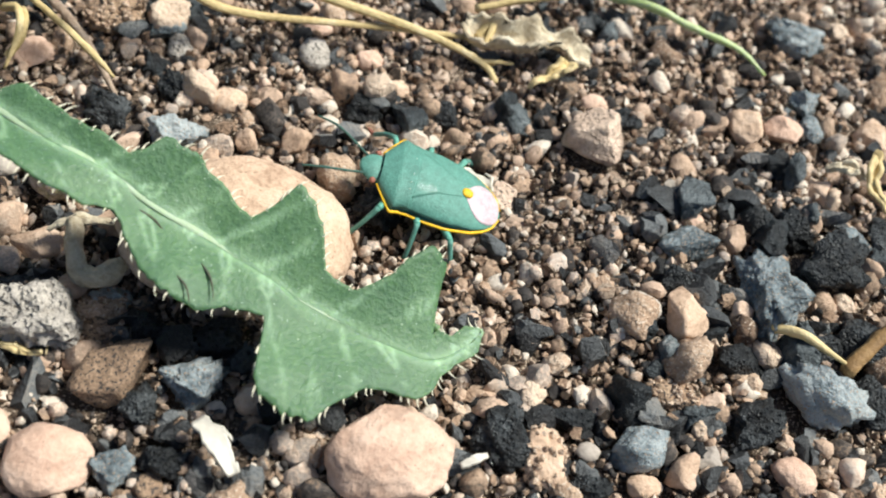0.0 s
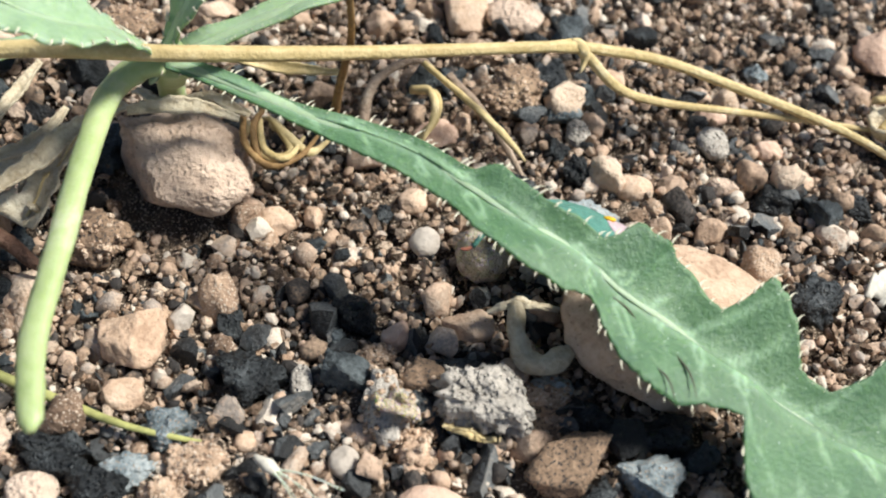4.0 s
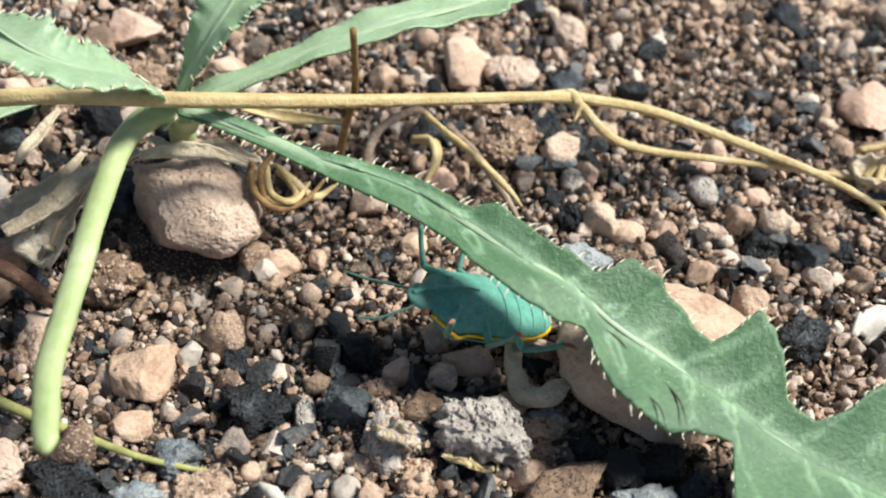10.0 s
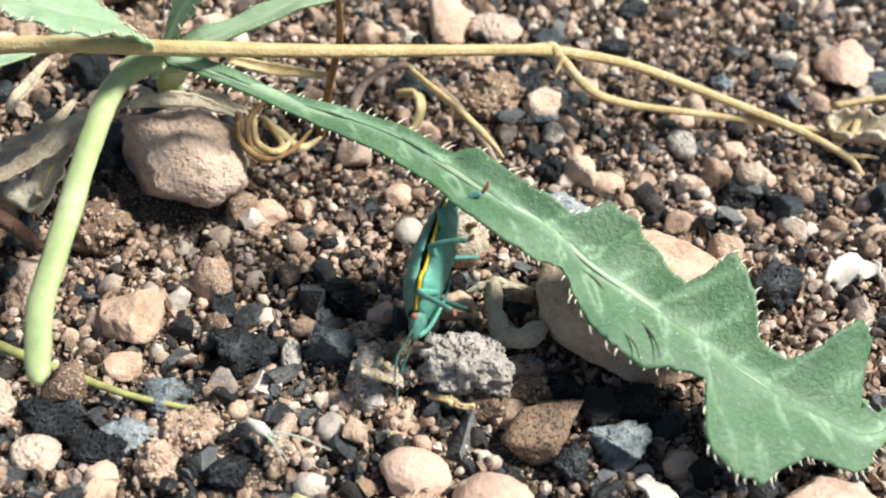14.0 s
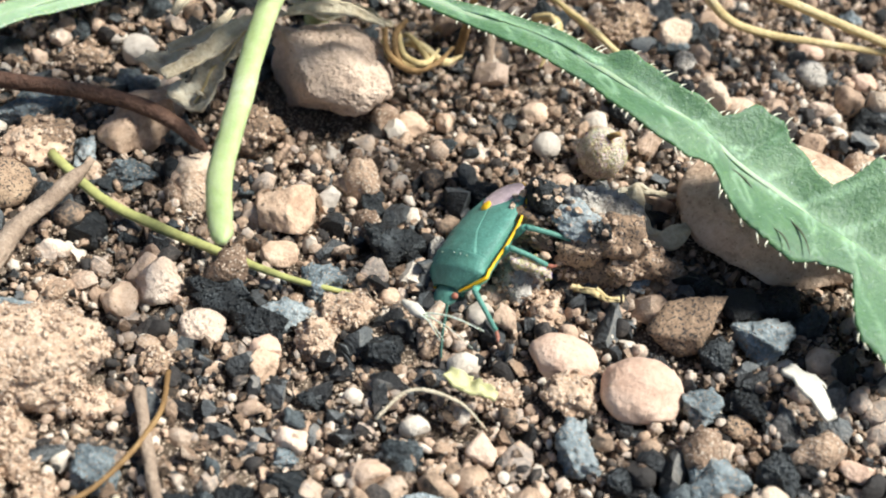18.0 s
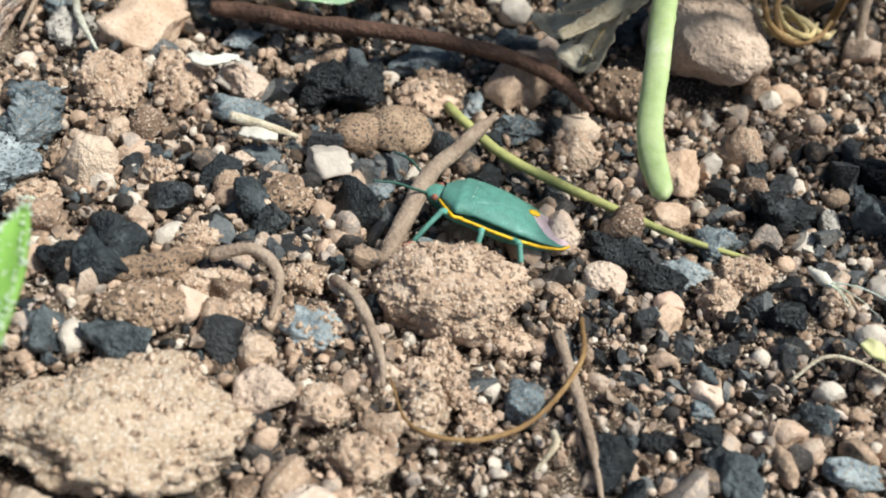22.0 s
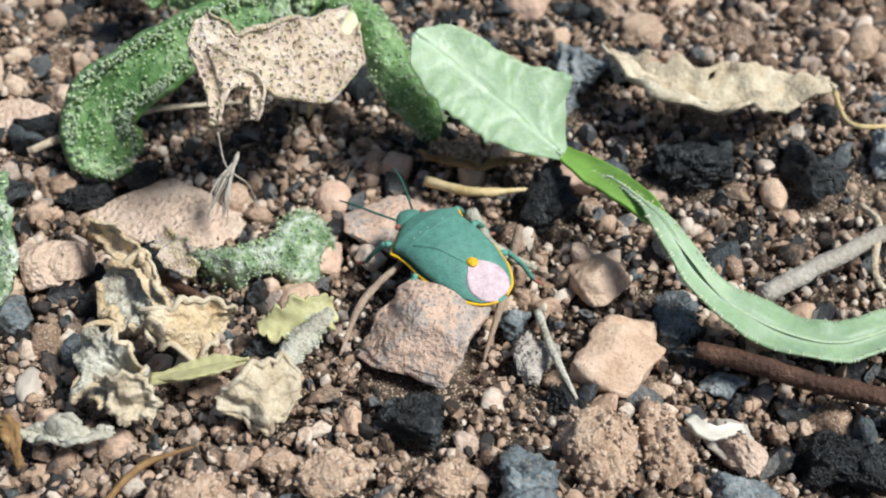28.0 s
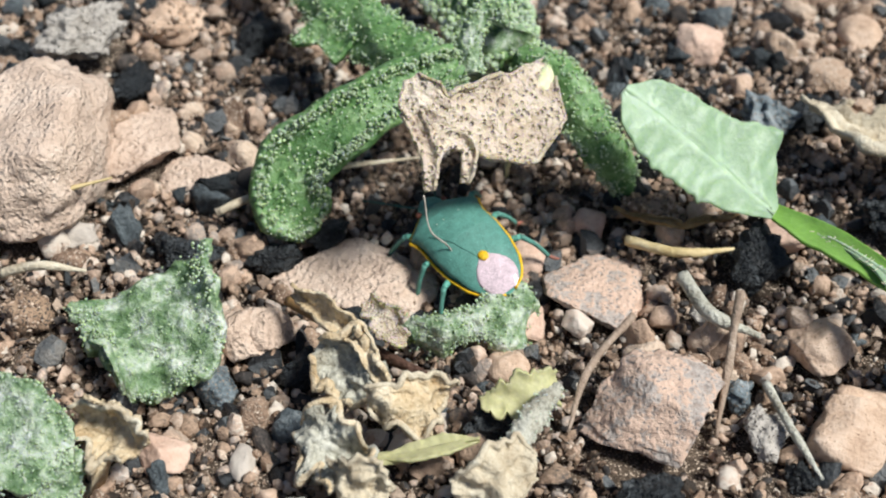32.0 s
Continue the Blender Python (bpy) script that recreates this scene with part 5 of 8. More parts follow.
def crumpled(name, label, mid, width, mat, curl=0.5, ruffle=0.12, n=36, seed=0, category="dead leaf", hairs=0, hair_mat=None, thick=0.025, holes=0.0, tilt=0.0):
    """A crumpled dead or hairy leaf piece along a curve."""
    base = Vector(mid[0])
    root = thing(name, *base, label, category, "fallen dead leaves" if name == "dead_leaf" else "")
    pts = [p - base for p in spline(mid, n)]
    bm = bmesh.new()
    rows, tips = [], []
    cols = 14
    off = Vector((seed * 3.7, seed * 1.3, 0))
    for i, p in enumerate(pts):
        s = i / n
        t = (pts[min(i + 1, n)] - pts[max(i - 1, 0)]).normalized()
        side = Vector((0, 0, 1)).cross(t)
        side = side.normalized() if side.length > 0.05 else Vector((1, 0, 0))
        up = t.cross(side)
        side, up = side * math.cos(radians(tilt)) - up * math.sin(radians(tilt)), up * math.cos(radians(tilt)) + side * math.sin(radians(tilt))
        w = lerp_table(width, s) * (1 + 0.35 * noise.noise(Vector((s * 7, seed, 0))))
        row = []
        for k in range(-cols // 2, cols // 2 + 1):
            u = 2 * k / cols
            a = curl * u
            q = p + side * (w * math.sin(a) / max(curl, 0.05)) + up * (w * (1 - math.cos(a)) / max(curl, 0.05) * 1.0)
            q = q + up * ruffle * noise.fractal(q * 3.2 + off, 0.8, 2.0, 3) + side * ruffle * 0.6 * noise.noise(q * 3.0 + off * 2)
            row.append(bm.verts.new(q))
        rows.append(row)
    for i, (a, b) in enumerate(zip(rows, rows[1:])):
        for k in range(len(a) - 1):
            edge = min(k, len(a) - 2 - k, i, n - 1 - i)
            if edge < 2 and not hairs and noise.noise(a[k].co * 5 + off) > 0.28 - holes:
                continue
            bm.faces.new((a[k], a[k + 1], b[k + 1], b[k]))
    ridge = [r[len(r) // 2].co.copy() for r in rows]
    loose = [v for v in bm.verts if not v.link_faces]
    bmesh.ops.delete(bm, geom=loose, context="VERTS")
    bmesh.ops.recalc_face_normals(bm, faces=bm.faces)
    spots = [([v.co.copy() for v in f.verts], f.normal.copy()) for f in bm.faces]
    rim = [(e.verts[0].co + e.verts[1].co) / 2 for e in bm.edges if len(e.link_faces) == 1]
    bmesh.ops.solidify(bm, geom=bm.faces[:], thickness=thick)
    part("blade", bm, mat, root)
    if name == "dead_leaf" and not hairs:
        bm = bmesh.new()
        tube(bm, ridge[2:-2:4], [(0, 0.016), (0.6, 0.011), (1, 0.005)], n=24, sides=6, flat=0.7)
        part("midrib", bm, straw_mat, root, "thin golden midrib")
    if hairs:
        rng = random.Random(seed)
        bm = bmesh.new()
        for _ in range(hairs * 3):
            quad, nrm = rng.choice(spots)
            f1, f2 = rng.random(), rng.random()
            c = quad[0].lerp(quad[1], f1).lerp(quad[3].lerp(quad[2], f1), f2)
            if rng.random() < 0.5 and rim:
                c = rng.choice(rim)
            if nrm.z < 0:
                nrm = -nrm
            d = (nrm + Vector((rng.uniform(-.8, .8), rng.uniform(-.8, .8), rng.uniform(-.2, .6)))).normalized()
            r = rng.uniform(0.004, 0.0095)
            bead = c + d * rng.uniform(0.0, 0.03)
            vs = [bm.verts.new(bead + Vector(o) * r) for o in ((1, 0, 0), (-1, 0, 0), (0, 1, 0), (0, -1, 0), (0, 0, 1), (0, 0, -1))]
            for a, b, cc in ((0, 2, 4), (2, 1, 4), (1, 3, 4), (3, 0, 4), (2, 0, 5), (1, 2, 5), (3, 1, 5), (0, 3, 5)):
                bm.faces.new((vs[a], vs[b], vs[cc]))
        tagged(part("hair_coat", bm, hair_mat or frost_mat, root), "silvery bladder hairs", kind="stuff")
    return root


def shaped(name, label, mid, left, right, mat, face=(0.3, -0.45, 0.84), cup=0.0, lip=0.0, ruffle=0.03, grain=0.0, thick=0.05, beads=0, bead=(0.006, 0.017), bead_mat=None, rim_mat=None,
           rim_r=0.02, n=40, cols=12, seed=0, category="leaf", group="", ragged=0.12):
    """A thick leaf piece along a curve that turns its upper side to the given way; cup: hollow across it, lip: its margin rolled up."""
    base = Vector(mid[0])
    root = thing(name, *base, label, category, group)
    pts = [p - base for p in spline(mid, n)]
    bm = bmesh.new()
    rows, off = [], Vector((seed * 3.7, seed * 1.3, seed * 0.7))
    for i, p in enumerate(pts):
        s = i / n
        t = (pts[min(i + 1, n)] - pts[max(i - 1, 0)]).normalized()
        side = Vector(face).cross(t)
        side = side.normalized() if side.length > 0.02 else Vector((1, 0, 0))
        up = t.cross(side)
        row = []
        for k in range(-cols, cols + 1):
            u = k / cols
            w = max(lerp_table(left if u > 0 else right, s), 0.006)
            w *= 1 + ragged * (noise.noise(Vector((s * 9, seed, 3 if u > 0 else 7))) + 0.7 * noise.noise(Vector((s * 25, seed, 3 if u > 0 else 7))))
            q = p + side * (u * w) + up * (cup * w * u * u + lip * w * abs(u) ** 5)
            q = q + up * ruffle * noise.fractal(q * 2.6 + off, 0.8, 2.0, 3) + side * ruffle * 0.5 * noise.noise(q * 3.4 + off * 2)
            if grain:
                q = q + up * grain * (noise.voronoi(q * 16 + off)[0][0] - 0.25)
            row.append(bm.verts.new(q))
        rows.append(row)
    for a, b in zip(rows, rows[1:]):
        for k in range(2 * cols):
            bm.faces.new((a[k], a[k + 1], b[k + 1], b[k]))
    bmesh.ops.recalc_face_normals(bm, faces=bm.faces)
    if sum(f.normal.dot(Vector(face)) for f in bm.faces) < 0:
        bmesh.ops.reverse_faces(bm, faces=bm.faces)
    spots = [(f.calc_center_median(), f.normal.copy(), f.calc_area() ** 0.5) for f in bm.faces]
    edges = [[r[0].co.copy() for r in rows], [r[-1].co.copy() for r in rows]]
    bmesh.ops.solidify(bm, geom=bm.faces[:], thickness=thick)
    part("blade", bm, mat, root)
    if rim_mat:
        for line in edges:
            bm = bmesh.new()
            tube(bm, line[::3] + line[-1:], [(0, rim_r * 0.6), (0.4, rim_r), (1, rim_r * 0.5)], n=n, sides=7, wobble=0.5, seed=seed)
            part("curled_rim", bm, rim_mat, root)
    if beads:
        rng = random.Random(seed)
        weights = list(itertools.accumulate(a * a for _, _, a in spots))
        bv, bf = ico(1)
        verts, faces = [], []
        for j in range(beads):
            r = rng.uniform(*bead)
            if rng.random() < 0.62:
                j0, line = rng.randrange(n + 1), rng.randrange(2)
                c = edges[line][j0].lerp(pts[j0], rng.random() ** 2 * 0.35)
                nrm, a, r = Vector((0, 0, 0.3)), 0.03, r * 1.25
            else:
                c, nrm, a = rng.choices(spots, cum_weights=weights)[0]
            c = c + Vector((rng.uniform(-a, a), rng.uniform(-a, a), rng.uniform(-a, a))) * 1.1 + nrm * r * rng.uniform(0.0, 0.9)
            faces.append(bf + len(verts) * len(bv))
            verts.append(bv * r * rng.uniform(0.8, 1.2) + np.array(c))
        me = bpy.data.meshes.new("bladder_hairs")
        me.from_pydata((np.concatenate(verts) * CM).tolist(), [], np.concatenate(faces).tolist())
        me.shade_smooth()
        me.materials.append(bead_mat or bladder_mat)
        ob = new("hair_coat", me)
        ob.parent = root
        tagged(ob, "silvery bladder hairs", kind="stuff")
    return root


def chip(name, label, mid, width, mat, category="chip", curve=0.3, seed=0):
    """A small curved flake: a shell bit, a husk or a petal."""
    return crumpled(name, label, mid, [(0, width * 0.55), (0.5, width), (1, width * 0.45)], mat, curl=curve, ruffle=0.02, n=14, seed=seed, category=category, thick=0.03)


# the rosette over which the insect climbs
MAIN_MID = [(-5.75, -0.66, 1.0), (-5.57, -0.61, 1.2), (-4.5, -0.85, 1.28), (-4.0, -0.91, 1.29), (-3.49, -0.99, 1.3), (-2.97, -1.18, 1.31), (-2.46, -1.37, 1.26), (-1.96, -1.46, 1.14),
            (-1.64, -1.57, 1.01), (-1.29, -1.64, 0.9), (-0.94, -1.76, 0.82), (-0.54, -1.9, 0.74), (-0.21, -1.96, 0.66), (0.14, -2.03, 0.57), (0.63, -2.05, 0.44), (0.87, -1.88, 0.42), (1.01, -1.66, 0.44)]
MAIN_LEFT = [(0, 0.05), (0.10, 0.07), (0.158, 0.06), (0.209, 0.09), (0.279, 0.10), (0.305, 0.11), (0.323, 0.24), (0.344, 0.24), (0.369, 0.22), (0.409, 0.22), (0.430, 0.18),
             (0.440, 0.27), (0.446, 0.43), (0.463, 0.45), (0.499, 0.48), (0.549, 0.40), (0.576, 0.32), (0.600, 0.30), (0.613, 0.42), (0.624, 0.68), (0.653, 0.63), (0.684, 0.48),
             (0.715, 0.28), (0.734, 0.24), (0.761, 0.24), (0.778, 0.34), (0.812, 0.62), (0.835, 0.80), (0.862, 0.72), (0.88, 0.60), (0.905, 0.36), (0.935, 0.13), (0.96, 0.14), (0.98, 0.12), (1, 0.02)]
MAIN_RIGHT = [(0, 0.05), (0.10, 0.09), (0.173, 0.18), (0.227, 0.24), (0.269, 0.24), (0.307, 0.24), (0.338, 0.32), (0.363, 0.36), (0.392, 0.34), (0.419, 0.34), (0.457, 0.26), (0.478, 0.30),
              (0.503, 0.45), (0.530, 0.58), (0.582, 0.60), (0.617, 0.56), (0.636, 0.44), (0.659, 0.34), (0.678, 0.28), (0.686, 0.46), (0.697, 0.80), (0.707, 0.88), (0.747, 0.92), (0.789, 0.88),
              (0.805, 0.60), (0.824, 0.43), (0.847, 0.36), (0.862, 0.38), (0.874, 0.28), (0.884, 0.14), (0.91, 0.08), (0.96, 0.10), (1, 0.02)]
main_leaf = leaf("thistle_leaf", "blue-green lobed thistle leaf with pale midrib and spiny edge", MAIN_MID, MAIN_LEFT, MAIN_RIGHT, n=300, fold=0.30, roll=0.20, wave=0.02,
                 spine=0.085, rib_r=((0, 0.07), (0.2, 0.045), (0.6, 0.030), (1, 0.008)), seed=3, cols=14)
# dark streaks added in place of curled lobe edges and a brownish spot
for a, b in (((-1.84, -1.61, 1.07), (-1.50, -1.77, 0.95)), ((-1.25, -1.87, 0.93), (-1.05, -2.21, 0.94)), ((-1.40, -2.05, 0.98), (-1.20, -2.30, 0.98))):
    bm = bmesh.new()
    base = Vector(MAIN_MID[0])
    a, b = Vector(a) - base, Vector(b) - base
    tube(bm, [a, (a + b) / 2 + Vector((0.03, 0.02, 0.01)), b], [(0, 0.003), (0.4, 0.011), (1, 0.002)], n=8, sides=6, flat=0.4, wobble=0.8)
    part("scar", bm, streak_mat, main_leaf, "thin dark streak on the leaf")

leaf_up = leaf("thistle_leaf", "upright narrow green thistle leaf with white teeth", [(-5.66, -0.58, 1.25), (-5.44, -0.4, 1.8), (-5.29, -0.13, 2.1), (-5.12, 0.42, 2.35), (-5.0, 1.1, 2.5)],
     [(0, 0.1), (0.3, 0.24), (0.7, 0.34), (1, 0.05)], [(0, 0.1), (0.3, 0.22), (0.7, 0.30), (1, 0.05)], n=60, spine=0.08, seed=8, veins=False, mat=pale_leaf_mat)
leaf_away = leaf("thistle_leaf", "long pale green thistle leaf leaning away from the rosette", [(-5.60, -0.45, 1.15), (-4.84, 0.02, 1.5), (-4.23, 0.47, 1.7), (-3.62, 1.05, 1.7), (-3.18, 1.74, 1.6), (-2.75, 2.61, 1.4)],
     [(0, 0.10), (0.3, 0.17), (0.7, 0.22), (1, 0.03)], [(0, 0.10), (0.3, 0.17), (0.6, 0.22), (0.66, 0.30), (0.7, 0.2), (1, 0.03)], n=80, spine=0.02, seed=9, veins=False, mat=pale_leaf_mat,
     rib_r=((0, 0.06), (0.5, 0.05), (1, 0.02)))
leaf_near = leaf("thistle_leaf", "pale green toothed thistle leaf rising toward the viewer", [(-5.66, -0.62, 1.25), (-5.85, -0.97, 1.72), (-6.12, -1.22, 1.95), (-6.5, -1.25, 2.05), (-7.1, -0.95, 2.0)],
     [(0, 0.08), (0.3, 0.24), (0.5, 0.34), (0.8, 0.3), (1, 0.03)], [(0, 0.08), (0.25, 0.2), (0.4, 0.34), (0.5, 0.26), (0.8, 0.3), (1, 0.03)], n=60, spine=0.07, seed=10, veins=False, mat=pale_leaf_mat)
# the pale petiole that hangs down to the soil
petiole = stalk("leaf_petiole", "pale green curled leaf petiole bending toward the soil", [
    ([(-5.62, -0.60, 1.18), (-5.88, -0.66, 1.08), (-6.0, -0.95, 1.0), (-5.86, -1.69, 1.0), (-5.68, -2.4, 1.0), (-5.47, -3.2, 1.0), (-5.28, -3.6, 1.02), (-5.14, -3.85, 1.05)],
     [(0, 0.10), (0.15, 0.15), (0.3, 0.12), (0.6, 0.11), (0.85, 0.10), (0.96, 0.085), (1, 0.03)])], stem_mat, sides=12, wobble=0.12, flat=0.7)
crown = stalk("root_crown", "green-brown rosette crown rooted in the soil", [
    ([(-5.60, -0.56, 1.2), (-5.75, -0.35, 0.85), (-6.0, 0.1, 0.3), (-6.1, 0.3, gz(-6.1, 0.3) - 0.1)], [(0, 0.16), (0.3, 0.17), (0.7, 0.12), (1, 0.14)])], stem_mat, category="crown", sides=12)
# straw lying over the rosette
stalk("dry_straw", "long straight golden dry grass straw lying over the rosette", [
    ([(-7.9, -1.45, 1.1), (-6.82, -1.03, 1.3), (-5.44, -0.74, 1.46), (-4.19, 0.0, 1.25), (-2.49, 1.11, 0.95)], [(0, 0.075), (0.7, 0.06), (0.97, 0.05), (1, 0.07)]),
    ([(-2.49, 1.11, 0.95), (-1.7, 1.5, 0.7), (-0.79, 1.66, 0.45), (0.07, 1.72, 0.25), (0.66, 1.61, 0.15), (0.85, 1.43, 0.1)], [(0, 0.05), (0.5, 0.045), (1, 0.03)]),
    ([(-2.42, 1.12, 0.9), (-2.02, 1.21, 0.5), (-1.6, 1.33, 0.35), (-1.02, 1.49, 0.3), (-0.43, 1.66, 0.25), (0.17, 1.81, 0.2), (0.58, 1.88, 0.2)], [(0, 0.05), (0.5, 0.035), (1, 0.025)]),
    ([(-2.55, 1.09, 1.0), (-2.48, 1.1, 0.98), (-2.40, 1.1, 0.86), (-2.40, 1.0, 0.75)], [(0, 0.03), (0.5, 0.06), (1, 0.01)]),
    ([(0.58, 1.88, 0.2), (0.72, 2.05, 0.35), (0.66, 1.75, 0.25)], [(0, 0.05), (0.5, 0.06), (1, 0.02)]),
    ([(0.66, 1.61, 0.15), (0.85, 1.62, 0.2), (0.98, 1.64, 0.2)], [(0, 0.03), (1, 0.015)])], straw_mat, category="straw", wobble=0.05, sides=16, ribs=5)
stalk("dry_straw", "thin brown dry stem standing behind the leaf", [([(-4.31, -0.04, 2.0), (-4.31, 0.11, 1.3), (-4.44, 0.31, 0.6), (-4.57, 0.40, gz(-4.57, 0.4) - 0.05)], [(0, 0.03), (0.5, 0.035), (1, 0.05)])], straw_dark_mat)
TENDRILS = [
    ([(-4.18, 0.25, gz(-4.18, .25)), (-4.27, 0.6, 0.12), (-4.2, 0.94, 0.2), (-3.92, 1.19, 0.25), (-3.66, 1.1, 0.15)], greytwig_mat, 0.055),
    ([(-3.91, 0.92, 0.1), (-3.71, 0.81, 0.24), (-3.6, 0.52, 0.24), (-3.67, 0.27, 0.0)], straw_mat, 0.045),
    ([(-3.62, 1.24, 0.1), (-3.1, 0.8, 0.05), (-2.59, 0.23, -0.05)], greytwig_mat, 0.05),
    ([(-5.25, 0.04, 0.0), (-5.14, -0.3, 0.13), (-4.87, -0.44, 0.18), (-4.69, -0.32, 0.2), (-4.97, -0.02, 0.2), (-5.15, 0.15, 0.0)], straw_mat, 0.045),
    ([(-5.04, 0.18, -0.05), (-4.82, -0.13, 0.2), (-4.54, -0.27, 0.2), (-4.46, 0.13, 0.0)], straw_mat, 0.05),
    ([(-3.68, 0.38, 0.05), (-3.58, 0.55, 0.2), (-3.66, 0.83, 0.22), (-3.86, 1.0, 0.0)], straw_mat, 0.04),
]
for i, (pts, mat, r) in enumerate(TENDRILS):
    stalk("dry_tendril", "curled dry tendril on the soil", [(pts, [(0, r), (0.7, r * 0.8), (1, r * 0.3)])], mat, category="tendril", seed=i, wobble=0.3)
crumpled("dead_leaf", "cream papery dead leaf strip draped over a rock", [(-6.1, -0.34, 0.5), (-5.72, -0.43, 0.46), (-5.49, -0.2, 0.45), (-5.1, -0.22, 0.4)], [(0, 0.06), (0.5, 0.1), (1, 0.05)], cream_mat, curl=0.9, ruffle=0.06, seed=4)
crumpled("dead_leaf", "pale shrivelled dead leaf beside the rosette", [(-6.55, -1.75, 0.1), (-6.45, -1.3, 0.3), (-6.25, -0.85, 0.45), (-6.1, -0.52, 0.5)], [(0, 0.22), (0.4, 0.14), (1, 0.05)], cream_mat, curl=0.8, ruffle=0.1, seed=5)
crumpled("dead_leaf", "crumpled cream dead leaf on the soil", [(-7.14, -1.45, 0.2), (-6.9, -1.4, 0.22), (-6.65, -1.35, 0.18), (-6.4, -1.6, 0.1)], [(0, 0.15), (0.5, 0.24), (1, 0.08)], cream_mat, curl=0.7, ruffle=0.15, seed=6)
stalk("green_twig", "thin yellow-green stem lying on the gravel", [([(-7.5, -2.55, -0.12), (-6.85, -2.84, -0.16), (-6.29, -2.95, -0.16), (-5.59, -3.04, -0.14), (-4.98, -3.1, -0.12), (-4.4, -3.06, -0.12)], [(0, 0.05), (0.5, 0.045), (1, 0.02)])],
      plain("yellow_green_stem", (0.36, 0.36, 0.13), 0.6, scale=300, vary=0.3), category="stem")
stalk("twig", "dark reddish-brown twig lying across stones", [([(-10.0, -2.68, 0.2), (-9.6, -2.57, 0.22), (-9.0, -2.41, 0.2), (-8.14, -2.1, 0.16), (-7.29, -1.88, 0.1), (-6.71, -1.86, 0.02), (-6.25, -2.0, -0.1)],
      [(0, 0.07), (0.2, 0.085), (0.8, 0.075), (0.95, 0.06), (1, 0.03)])], twig_mat, category="twig", wobble=0.25)
stalk("twig", "weathered grey-brown twig with a pointed tip", [([(-6.92, -2.74, 0.2), (-7.07, -3.18, 0.1), (-7.18, -3.59, 0.06), (-7.15, -4.11, 0.02), (-7.12, -4.6, -0.05)], [(0, 0.015), (0.1, 0.06), (0.5, 0.085), (0.9, 0.08), (1, 0.04)])],
      greytwig_mat, category="twig", wobble=0.3)
